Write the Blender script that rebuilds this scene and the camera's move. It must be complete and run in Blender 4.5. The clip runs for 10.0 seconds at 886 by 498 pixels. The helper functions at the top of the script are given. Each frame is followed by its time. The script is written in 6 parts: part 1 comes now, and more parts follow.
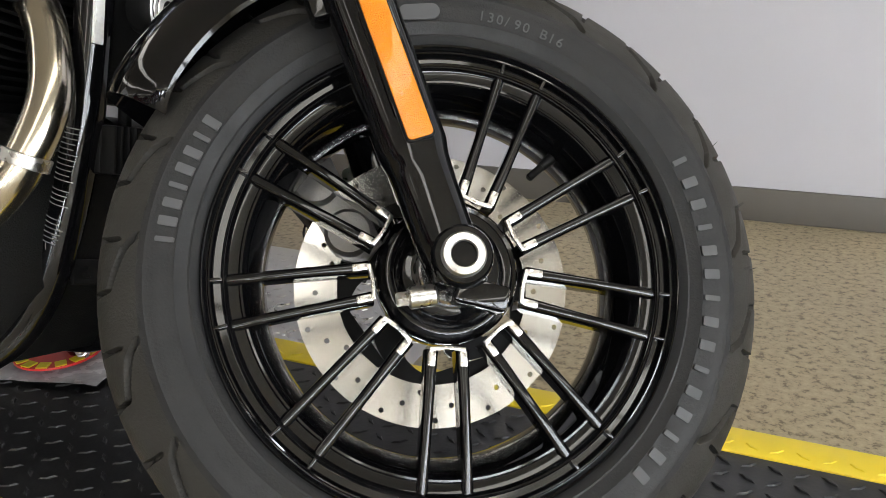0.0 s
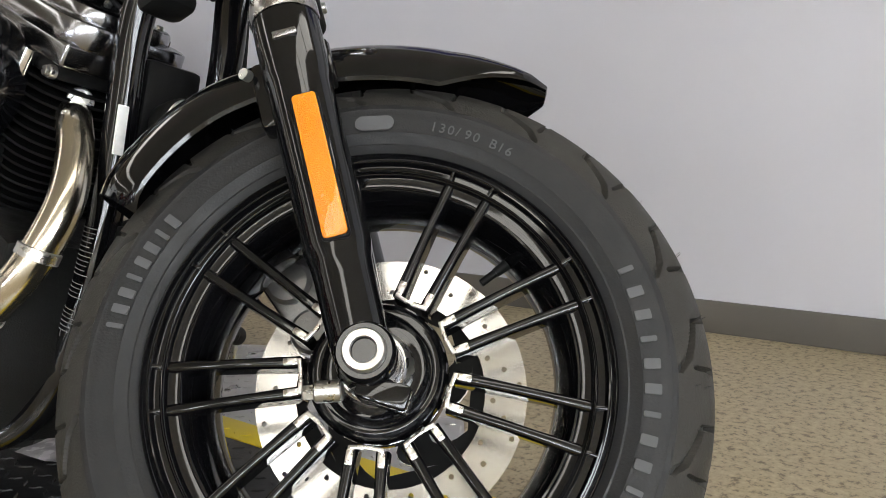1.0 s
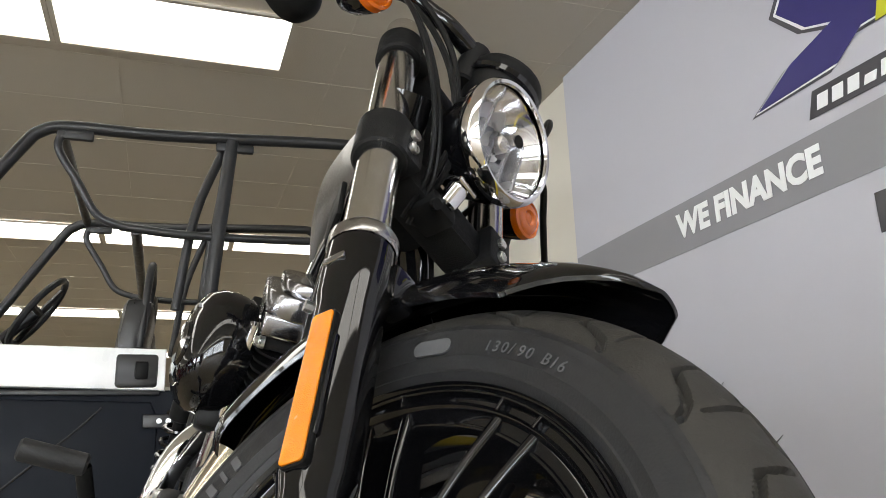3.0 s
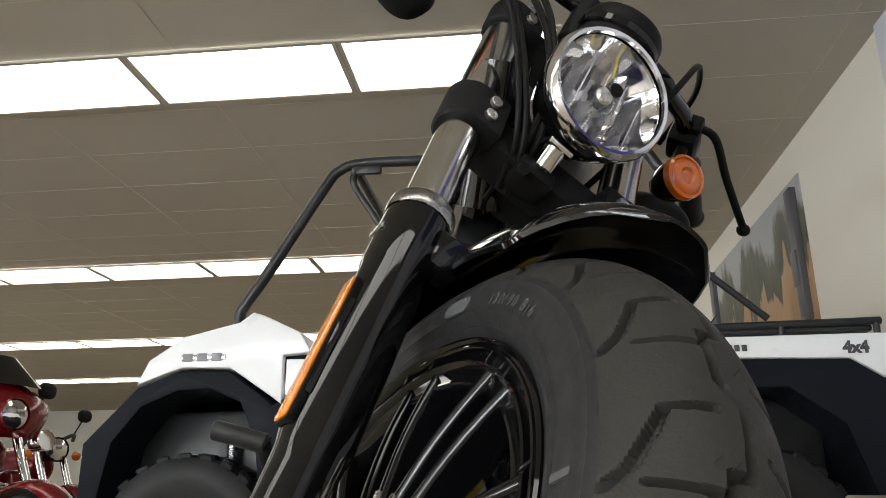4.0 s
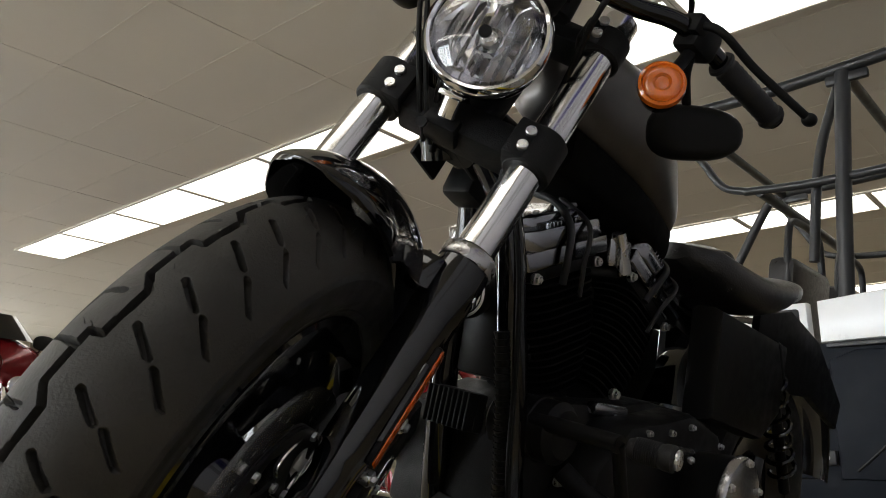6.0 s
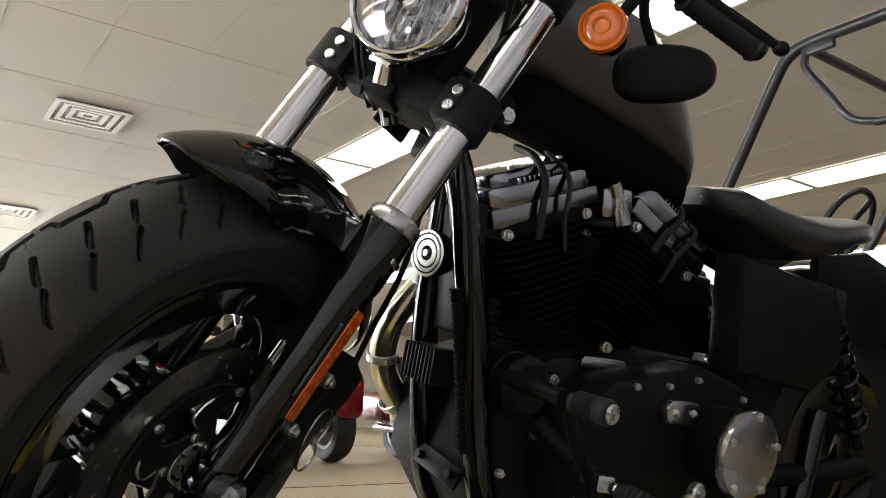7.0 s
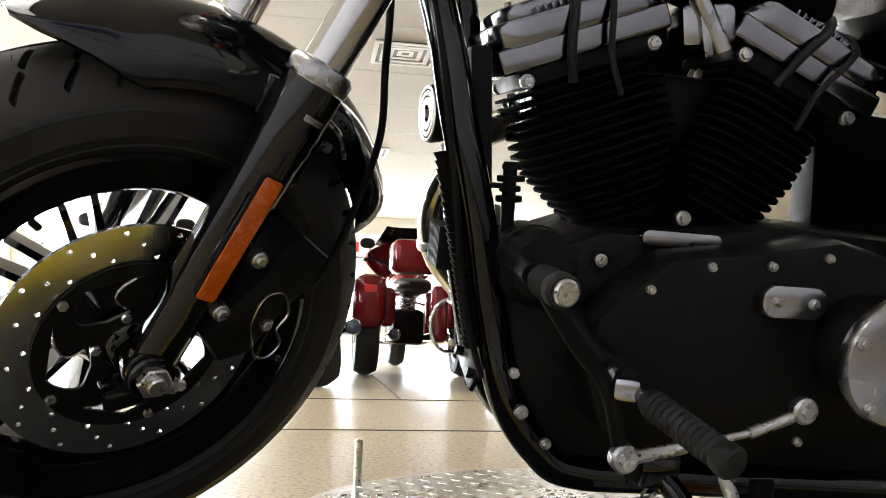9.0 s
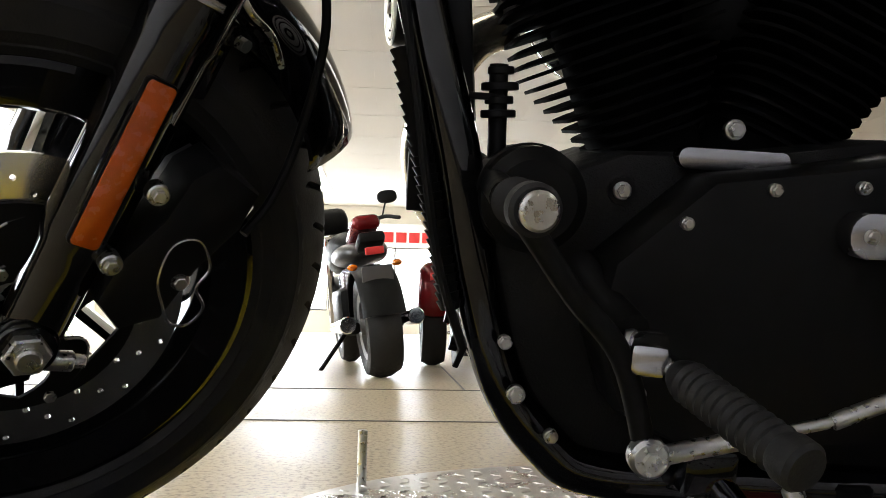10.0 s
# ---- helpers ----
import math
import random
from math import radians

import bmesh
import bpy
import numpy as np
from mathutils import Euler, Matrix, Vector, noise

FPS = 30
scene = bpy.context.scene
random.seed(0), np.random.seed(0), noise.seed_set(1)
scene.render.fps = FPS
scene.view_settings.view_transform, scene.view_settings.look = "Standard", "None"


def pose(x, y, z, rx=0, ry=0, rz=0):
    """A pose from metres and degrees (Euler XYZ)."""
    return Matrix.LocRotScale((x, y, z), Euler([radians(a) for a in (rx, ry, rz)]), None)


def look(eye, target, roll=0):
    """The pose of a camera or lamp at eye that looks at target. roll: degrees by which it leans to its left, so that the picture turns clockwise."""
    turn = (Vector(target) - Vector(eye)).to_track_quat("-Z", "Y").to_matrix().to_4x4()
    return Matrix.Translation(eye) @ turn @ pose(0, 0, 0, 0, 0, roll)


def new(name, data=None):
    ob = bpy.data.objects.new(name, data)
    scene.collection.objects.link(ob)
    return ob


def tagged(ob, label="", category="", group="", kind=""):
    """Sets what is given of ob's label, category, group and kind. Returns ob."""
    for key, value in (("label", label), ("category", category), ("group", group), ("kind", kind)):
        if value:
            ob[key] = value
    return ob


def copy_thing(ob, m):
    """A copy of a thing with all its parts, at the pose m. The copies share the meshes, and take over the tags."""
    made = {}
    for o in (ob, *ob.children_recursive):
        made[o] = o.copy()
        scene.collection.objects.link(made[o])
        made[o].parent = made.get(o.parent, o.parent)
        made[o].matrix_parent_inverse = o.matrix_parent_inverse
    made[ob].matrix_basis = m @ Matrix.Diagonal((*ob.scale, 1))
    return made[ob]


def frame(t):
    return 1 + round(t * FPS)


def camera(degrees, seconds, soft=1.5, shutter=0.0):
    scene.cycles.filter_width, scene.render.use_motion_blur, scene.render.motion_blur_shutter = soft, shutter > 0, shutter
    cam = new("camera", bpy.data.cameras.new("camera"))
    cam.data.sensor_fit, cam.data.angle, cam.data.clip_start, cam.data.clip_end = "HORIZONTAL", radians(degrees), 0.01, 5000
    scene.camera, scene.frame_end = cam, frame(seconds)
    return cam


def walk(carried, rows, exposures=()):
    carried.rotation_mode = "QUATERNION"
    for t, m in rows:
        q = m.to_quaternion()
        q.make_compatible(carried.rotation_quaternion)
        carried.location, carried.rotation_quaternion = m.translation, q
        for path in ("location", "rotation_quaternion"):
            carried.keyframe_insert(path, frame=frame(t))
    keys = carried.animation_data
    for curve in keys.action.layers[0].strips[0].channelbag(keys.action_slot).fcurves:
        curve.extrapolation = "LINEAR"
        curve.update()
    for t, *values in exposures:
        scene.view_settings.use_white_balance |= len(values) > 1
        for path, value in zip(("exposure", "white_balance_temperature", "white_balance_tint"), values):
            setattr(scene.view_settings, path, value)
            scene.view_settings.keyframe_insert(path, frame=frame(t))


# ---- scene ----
cam = camera(58.53, 10.0, soft=0.8)
PATH = [
    (0, look((0.595, -0.743, 0.753), (-0.195, 0.982, 0.121), -0.9)),
    (0.5, look((0.689, -0.715, 0.742), (-0.284, 0.949, 0.209), -0.7)),
    (1, look((0.781, -0.653, 0.731), (-0.377, 0.946, 0.409), -1.5)),
    (1.5, look((0.857, -0.594, 0.705), (-0.602, 0.774, 0.677), -1.4)),
    (2, look((0.907, -0.495, 0.687), (-0.767, 0.577, 0.907), -1.2)),
    (2.2, look((0.914, -0.433, 0.685), (-0.789, 0.565, 1.011), -1.5)),
    (3.3, look((0.895, -0.183, 0.612), (-0.971, 0.239, 1.194), -1.9)),
    (3.5, look((0.898, -0.133, 0.611), (-0.996, 0.097, 1.211), -1.9)),
    (4, look((0.901, 0.024, 0.580), (-1.001, -0.166, 1.169), -0.7)),
    (4.5, look((0.890, 0.175, 0.557), (-0.981, -0.208, 1.152), -1.7)),
    (5, look((0.848, 0.315, 0.530), (-0.944, -0.335, 1.134), -1.1)),
    (5.2, look((0.840, 0.367, 0.525), (-0.905, -0.395, 1.136), -1.6)),
    (6.3, look((0.717, 0.772, 0.495), (-0.630, -0.628, 0.971), 1.6)),
    (6.5, look((0.678, 0.817, 0.506), (-0.625, -0.631, 0.961), 1.3)),
    (7, look((0.564, 0.895, 0.506), (-0.580, -0.694, 0.911), 1.2)),
    (7.5, look((0.446, 0.971, 0.497), (-0.499, -0.757, 0.841), 0.2)),
    (8, look((0.316, 1.014, 0.484), (-0.341, -0.853, 0.776), 1.2)),
    (8.5, look((0.179, 0.982, 0.473), (-0.272, -0.951, 0.721), 1.5)),
    (9, look((0.060, 0.905, 0.477), (-0.266, -1.059, 0.667), 1.8)),
    (9.5, look((-0.004, 0.798, 0.453), (-0.207, -1.184, 0.634), 1.4)),
    (10, look((-0.076, 0.694, 0.446), (-0.205, -1.295, 0.613), 1.1)),
]
walk(cam, PATH, exposures=[(0.0, -0.4), (1.0, -0.3), (2.0, -0.28), (3.5, -0.42), (4.5, -0.66), (5.2, -0.6), (6.3, -0.72), (7.0, -0.08), (7.5, 0.2), (8.0, 0.25), (8.5, 0.25), (9.0, 0.22), (9.5, -0.0), (10.0, -0.25)])

# ---------------------------------------------------------------- light
world = bpy.data.worlds.new("world")
world.use_nodes = True
scene.world = world
sky = world.node_tree.nodes.new("ShaderNodeTexSky")
sky.sky_type, sky.sun_disc = "NISHITA", False
sky.sun_elevation, sky.sun_rotation = radians(40), radians(170)
world.node_tree.links.new(sky.outputs[0], world.node_tree.nodes["Background"].inputs[0])
world.node_tree.nodes["Background"].inputs[1].default_value = 0.08

# ---------------------------------------------------------------- frames of the machine
WHEEL = Matrix(((0.8554, -0.4865, -0.1774, 0.2877), (0.5095, 0.7297, 0.4560, -0.0786), (-0.0924, -0.4805, 0.8722, 0.4772), (0, 0, 0, 1)))
BIKE = Matrix(((1.0131, 0.0052, -0.0303, 0.3001), (0.0020, 0.9858, 0.2358, -0.0762), (0.0307, -0.2357, 0.9853, 0.4815), (0, 0, 0, 1)))
DECK, CEIL, WALL_Y = 0.190, 2.955, 1.975


# ---------------------------------------------------------------- materials
def mat(name, color, rough=0.5, metal=0.0, var=0.12, scale=30.0, bump=0.0, bscale=200.0, coat=0.0, emit=0.0, trans=0.0, spec=0.5):
    m = bpy.data.materials.new(name)
    m.use_nodes = True
    nt = m.node_tree
    b = nt.nodes["Principled BSDF"]
    b.inputs["Base Color"].default_value = (*color, 1)
    b.inputs["Roughness"].default_value = rough
    b.inputs["Metallic"].default_value = metal
    b.inputs["Specular IOR Level"].default_value = spec
    b.inputs["Coat Weight"].default_value = coat
    b.inputs["Coat Roughness"].default_value = 0.04
    b.inputs["Transmission Weight"].default_value = trans
    co = nt.nodes.new("ShaderNodeTexCoord")
    if var > 0:
        n1 = nt.nodes.new("ShaderNodeTexNoise")
        n1.inputs["Scale"].default_value, n1.inputs["Detail"].default_value = scale, 6
        nt.links.new(co.outputs["Object"], n1.inputs["Vector"])
        n2 = nt.nodes.new("ShaderNodeTexNoise")
        n2.inputs["Scale"].default_value, n2.inputs["Detail"].default_value = scale * 0.13, 3
        nt.links.new(co.outputs["Object"], n2.inputs["Vector"])
        add = nt.nodes.new("ShaderNodeMath")
        nt.links.new(n1.outputs["Fac"], add.inputs[0])
        nt.links.new(n2.outputs["Fac"], add.inputs[1])
        ramp = nt.nodes.new("ShaderNodeMapRange")
        ramp.inputs["From Min"].default_value, ramp.inputs["From Max"].default_value = 0.6, 1.4
        ramp.inputs["To Min"].default_value, ramp.inputs["To Max"].default_value = 1 - var, 1 + var
        nt.links.new(add.outputs[0], ramp.inputs["Value"])
        mul = nt.nodes.new("ShaderNodeVectorMath")
        mul.operation = "SCALE"
        mul.inputs[0].default_value = color
        nt.links.new(ramp.outputs[0], mul.inputs["Scale"])
        nt.links.new(mul.outputs[0], b.inputs["Base Color"])
        rr = nt.nodes.new("ShaderNodeMapRange")
        rr.inputs["From Min"].default_value, rr.inputs["From Max"].default_value = 0.3, 0.7
        rr.inputs["To Min"].default_value, rr.inputs["To Max"].default_value = max(0.02, rough * 0.8), min(1.0, rough * 1.25)
        nt.links.new(n1.outputs["Fac"], rr.inputs["Value"])
        nt.links.new(rr.outputs[0], b.inputs["Roughness"])
    if bump > 0:
        n3 = nt.nodes.new("ShaderNodeTexNoise")
        n3.inputs["Scale"].default_value, n3.inputs["Detail"].default_value = bscale, 4
        nt.links.new(co.outputs["Object"], n3.inputs["Vector"])
        bp = nt.nodes.new("ShaderNodeBump")
        bp.inputs["Strength"].default_value, bp.inputs["Distance"].default_value = bump, 0.002
        nt.links.new(n3.outputs["Fac"], bp.inputs["Height"])
        nt.links.new(bp.outputs[0], b.inputs["Normal"])
    if emit > 0:
        b.inputs["Emission Color"].default_value = (*color, 1)
        b.inputs["Emission Strength"].default_value = emit
    return m


def speckled(name, base, chips, rough):
    """Terrazzo-like sealed floor: pale ground with small dark and tan chips."""
    m = mat(name, base, rough, var=0.0)
    nt = m.node_tree
    b = nt.nodes["Principled BSDF"]
    b.inputs["Specular IOR Level"].default_value = 0.15
    co = nt.nodes.new("ShaderNodeTexCoord")
    big = nt.nodes.new("ShaderNodeTexNoise")
    big.inputs["Scale"].default_value, big.inputs["Detail"].default_value = 1.3, 4
    fine = nt.nodes.new("ShaderNodeTexNoise")
    fine.inputs["Scale"].default_value, fine.inputs["Detail"].default_value, fine.inputs["Roughness"].default_value = 55, 3, 0.7
    for n in (big, fine):
        nt.links.new(co.outputs["Object"], n.inputs["Vector"])
    ramp = nt.nodes.new("ShaderNodeValToRGB")
    ramp.color_ramp.elements[0].position, ramp.color_ramp.elements[0].color = 0.36, (*chips, 1)
    ramp.color_ramp.elements[1].position, ramp.color_ramp.elements[1].color = 0.47, (*base, 1)
    e = ramp.color_ramp.elements.new(0.7)
    e.color = (*[min(1, c * 1.25) for c in base], 1)
    nt.links.new(fine.outputs["Fac"], ramp.inputs[0])
    mix = nt.nodes.new("ShaderNodeVectorMath")
    mix.operation = "SCALE"
    rng = nt.nodes.new("ShaderNodeMapRange")
    rng.inputs["To Min"].default_value, rng.inputs["To Max"].default_value = 0.75, 1.2
    nt.links.new(big.outputs["Fac"], rng.inputs["Value"])
    nt.links.new(ramp.outputs[0], mix.inputs[0])
    nt.links.new(rng.outputs[0], mix.inputs["Scale"])
    nt.links.new(mix.outputs[0], b.inputs["Base Color"])
    r2 = nt.nodes.new("ShaderNodeMapRange")
    r2.inputs["To Min"].default_value, r2.inputs["To Max"].default_value = rough * 0.6, rough * 1.5
    nt.links.new(big.outputs["Fac"], r2.inputs["Value"])
    nt.links.new(r2.outputs[0], b.inputs["Roughness"])
    return m


RUBBER = mat("tyre rubber", (0.0125, 0.0125, 0.0135), 0.55, var=0.25, scale=45, bump=0.2, bscale=420, spec=0.35)
TREAD = mat("tread rubber", (0.024, 0.022, 0.019), 0.62, var=0.3, scale=25, bump=0.3, bscale=380, spec=0.35)
GLOSS = mat("gloss black", (0.003, 0.003, 0.0035), 0.05, var=0.2, scale=12, spec=0.5)
SATIN = mat("satin black", (0.008, 0.008, 0.008), 0.42, var=0.3, scale=40, bump=0.05, bscale=400, spec=0.10)
WRINKLE = mat("wrinkle black", (0.008, 0.008, 0.008), 0.55, var=0.3, scale=40, bump=0.5, bscale=500, spec=0.16)
FINM = mat("flat black engine paint", (0.005, 0.005, 0.005), 0.8, var=0.3, scale=40, spec=0.02)
CHROME = mat("chrome", (0.78, 0.78, 0.80), 0.06, 1.0, var=0.05, scale=8)
TUBE = mat("fork tube chrome", (0.62, 0.61, 0.60), 0.16, 1.0, var=0.06, scale=30)
STEEL = mat("machined steel", (0.62, 0.60, 0.57), 0.28, 1.0, var=0.12, scale=90, bump=0.1, bscale=500)
RINGM = mat("brushed cap metal", (0.40, 0.395, 0.39), 0.26, 1.0, var=0.06, scale=60)
POLISH = mat("bright brushed metal", (0.86, 0.85, 0.83), 0.34, 1.0, var=0.05, scale=60)
CASTM = mat("dull cast metal", (0.30, 0.295, 0.29), 0.42, 1.0, var=0.2, scale=60, bump=0.3, bscale=300)
ALU = mat("polished aluminium", (0.44, 0.44, 0.46), 0.24, 1.0, var=0.12, scale=20)
ROCKM = mat("polished rocker metal", (0.25, 0.25, 0.265), 0.17, 1.0, var=0.15, scale=25)
BOLT = mat("zinc bolt", (0.58, 0.58, 0.57), 0.30, 1.0, var=0.15, scale=150)
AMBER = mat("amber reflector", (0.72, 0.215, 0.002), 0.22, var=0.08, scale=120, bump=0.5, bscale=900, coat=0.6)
# same amber, darkened for the shade on the left fork leg
AMBERSHADE = mat("shaded amber reflector", (0.50, 0.085, 0.003), 0.25, var=0.06, scale=120, bump=0.12, bscale=900, coat=0.4)
AMBERLENS = mat("amber lens", (0.58, 0.115, 0.002), 0.07, var=0.18, scale=40, bump=0.12, bscale=260, coat=1.0)
GLASS = mat("clear glass", (1, 1, 1), 0.02, var=0, trans=1.0)
TANKP = mat("grey metallic paint", (0.088, 0.082, 0.076), 0.36, 0.7, var=0.08, scale=300, coat=0.12)
DISCM = mat("ground disc steel", (0.72, 0.71, 0.69), 0.20, 1.0, var=0.05, scale=14)
SEATM = mat("black vinyl", (0.014, 0.013, 0.013), 0.34, var=0.2, scale=60, bump=0.3, bscale=300)
LETTER = mat("moulded pale lettering", (0.068, 0.069, 0.074), 0.6, var=0.15, scale=90)
WHITEP = mat("white sticker", (0.75, 0.75, 0.73), 0.5, var=0.05, scale=60)
YELLOW = mat("yellow safety paint", (0.75, 0.56, 0.015), 0.42, var=0.12, scale=14, bump=0.2, bscale=60)
DECKM = mat("black deck rubber", (0.012, 0.012, 0.013), 0.48, var=0.35, scale=14, bump=0.2, bscale=150)
DIAMOND = mat("diamond plate aluminium", (0.55, 0.54, 0.52), 0.30, 1.0, var=0.15, scale=12, bump=0.2, bscale=120)
FLOORM = speckled("sealed aggregate floor", (0.37, 0.310, 0.210), (0.17, 0.143, 0.100), 0.38)
WALLM = mat("pale grey wall paint", (0.475, 0.468, 0.510), 0.55, var=0.04, scale=3, bump=0.08, bscale=120)
WALLW = mat("cream wall paint", (0.62, 0.58, 0.50), 0.6, var=0.05, scale=2, bump=0.08, bscale=120)
BASEM = mat("dark vinyl base", (0.11, 0.10, 0.09), 0.5, var=0.12, scale=9)
BANDM = mat("grey vinyl band", (0.24, 0.235, 0.25), 0.45, var=0.03, scale=6)
SIGNW = mat("white vinyl", (0.85, 0.85, 0.85), 0.45, var=0.02, scale=6)
SIGNK = mat("charcoal vinyl", (0.07, 0.068, 0.075), 0.45, var=0.05, scale=6)
SIGNB = mat("dark blue vinyl", (0.035, 0.03, 0.14), 0.4, var=0.05, scale=6)
SIGNY = mat("lime vinyl", (0.55, 0.55, 0.03), 0.4, var=0.05, scale=6)
SIGNR = mat("red vinyl", (0.60, 0.03, 0.03), 0.4, var=0.05, scale=6)
CEILM = mat("ceiling tile", (0.46, 0.425, 0.36), 0.85, var=0.06, scale=1.5, bump=0.4, bscale=90)
LAMPM = mat("lamp diffuser", (1.0, 0.97, 0.90), 0.5, var=0, emit=6.0)
UTVW = mat("white plastic body", (0.86, 0.87, 0.88), 0.30, var=0.03, scale=5, coat=0.3)
UTVG = mat("slate plastic", (0.0085, 0.0105, 0.0150), 0.5, var=0.12, scale=20, bump=0.1, bscale=300, spec=0.10)
UTVK = mat("black powder coat", (0.014, 0.014, 0.015), 0.42, var=0.2, scale=30, bump=0.1, bscale=300)
REDP = mat("candy red paint", (0.135, 0.003, 0.005), 0.22, 0.2, var=0.05, scale=60, coat=0.35, spec=0.3)
# pipe chrome with the floor's warm reflection put into its base colour
GOLD = mat("warm tinted chrome pipe", (0.68, 0.625, 0.52), 0.20, 1.0, var=0.15, scale=9)
MURAL = mat("printed landscape", (0.20, 0.12, 0.07), 0.6, var=0.0)
nt = MURAL.node_tree
co_, nz_, ad_, rp_ = (nt.nodes.new(n) for n in ("ShaderNodeTexCoord", "ShaderNodeTexNoise", "ShaderNodeMath", "ShaderNodeValToRGB"))
sx_ = nt.nodes.new("ShaderNodeSeparateXYZ")
mp_ = nt.nodes.new("ShaderNodeMapping")
mp_.inputs["Scale"].default_value = (2.6, 2.6, 0.9)
nz_.inputs["Scale"].default_value, nz_.inputs["Detail"].default_value = 1.6, 8
ad_.operation = "MULTIPLY_ADD"
ad_.inputs[1].default_value = 1.1
nt.links.new(co_.outputs["Object"], mp_.inputs[0])
nt.links.new(mp_.outputs[0], nz_.inputs["Vector"])
nt.links.new(co_.outputs["Generated"], sx_.inputs[0])
nt.links.new(nz_.outputs["Fac"], ad_.inputs[0])
nt.links.new(sx_.outputs["Z"], ad_.inputs[2])
for k_, (p_, c_) in enumerate(((0.30, (0.10, 0.11, 0.05)), (0.62, (0.30, 0.17, 0.08)), (0.95, (0.36, 0.22, 0.12)), (1.0, (0.05, 0.055, 0.04)), (1.28, (0.10, 0.095, 0.07)), (1.40, (0.32, 0.32, 0.32)))):
    e_ = rp_.color_ramp.elements[k_] if k_ < 2 else rp_.color_ramp.elements.new(1.0)
    e_.position, e_.color = p_ / 1.6, (*c_, 1)
sc_n = nt.nodes.new("ShaderNodeMath")
sc_n.operation = "DIVIDE"
sc_n.inputs[1].default_value = 1.6
nt.links.new(ad_.outputs[0], sc_n.inputs[0])
nt.links.new(sc_n.outputs[0], rp_.inputs[0])
nt.links.new(rp_.outputs[0], nt.nodes["Principled BSDF"].inputs["Base Color"])


# ---------------------------------------------------------------- mesh helpers
def frame_from(p, d, up=(0, 0, 1)):
    d = Vector(d).normalized()
    u = Vector(up)
    if abs(d.dot(u)) > 0.97:
        u = Vector((1, 0, 0))
    x = u.cross(d).normalized()
    y = d.cross(x)
    return Matrix((( x.x, y.x, d.x, p[0]), (x.y, y.y, d.y, p[1]), (x.z, y.z, d.z, p[2]), (0, 0, 0, 1)))


def lathe(bm, profile, m=Matrix(), n=32, a0=0.0, a1=360.0, close=False):
    """Turn (radius, height) pairs round the local z of m."""
    whole = abs(a1 - a0) >= 359.9
    k = n if whole else n + 1
    rings = []
    for i in range(k):
        a = radians(a0 + (a1 - a0) * i / n)
        c, s = math.cos(a), math.sin(a)
        rings.append([bm.verts.new(m @ Vector((r * c, r * s, h))) for r, h in profile])
    for i in range(n):
        a, b = rings[i], rings[(i + 1) % k]
        last = len(profile) if close else len(profile) - 1
        for j in range(last):
            j2 = (j + 1) % len(profile)
            try:
                bm.faces.new((a[j], b[j], b[j2], a[j2]))
            except ValueError:
                pass
    return bm


def cyl(bm, p0, p1, r0, r1=None, n=18, bev=0.0):
    p0, p1 = Vector(p0), Vector(p1)
    r1 = r0 if r1 is None else r1
    h = (p1 - p0).length
    prof = [(0.0001, 0), (r0 - bev, 0), (r0, bev), (r1, h - bev), (r1 - bev, h), (0.0001, h)] if bev else [(0.0001, 0), (r0, 0), (r1, h), (0.0001, h)]
    return lathe(bm, prof, frame_from(p0, p1 - p0), n)


def smooth_path(pts, per=6):
    pts = [Vector(p) for p in pts]
    if len(pts) < 3:
        return pts
    out = []
    ext = [pts[0] * 2 - pts[1]] + pts + [pts[-1] * 2 - pts[-2]]
    for i in range(1, len(ext) - 2):
        p0, p1, p2, p3 = ext[i - 1:i + 3]
        for k in range(per):
            t = k / per
            out.append(0.5 * ((2 * p1) + (p2 - p0) * t + (2 * p0 - 5 * p1 + 4 * p2 - p3) * t * t + (3 * p1 - p0 - 3 * p2 + p3) * t ** 3))
    out.append(pts[-1])
    return out


def tube(bm, pts, r, n=10, per=6, radii=None):
    path = smooth_path(pts, per)
    rings, up = [], None
    for i, p in enumerate(path):
        d = (path[min(i + 1, len(path) - 1)] - path[max(i - 1, 0)]).normalized()
        if up is None:
            up = d.orthogonal().normalized()
        up = (up - d * up.dot(d)).normalized()
        v = d.cross(up)
        f = i / max(1, len(path) - 1)
        rr = r if radii is None else radii[0] * (1 - f) + radii[1] * f
        rings.append([bm.verts.new(p + up * (rr * math.cos(2 * math.pi * k / n)) + v * (rr * math.sin(2 * math.pi * k / n))) for k in range(n)])
    for a, b in zip(rings, rings[1:]):
        for k in range(n):
            bm.faces.new((a[k], a[(k + 1) % n], b[(k + 1) % n], b[k]))
    bm.faces.new(rings[0][::-1])
    bm.faces.new(rings[-1])
    return bm


def box(bm, c, size, rot=None, bev=0.0, seg=2):
    t = bmesh.new()
    bmesh.ops.create_cube(t, size=1)
    bmesh.ops.scale(t, vec=size, verts=t.verts)
    if bev > 0:
        bmesh.ops.bevel(t, geom=t.edges[:], offset=bev, segments=seg, affect="EDGES", profile=0.5)
    m = Matrix.Translation(c) @ (rot.to_4x4() if rot is not None else Matrix())
    return merge(bm, t, m)


def merge(bm, t, m=Matrix()):
    vs = {}
    for v in t.verts:
        vs[v] = bm.verts.new(m @ v.co)
    for f in t.faces:
        try:
            bm.faces.new([vs[v] for v in f.verts])
        except ValueError:
            pass
    t.free()
    return bm


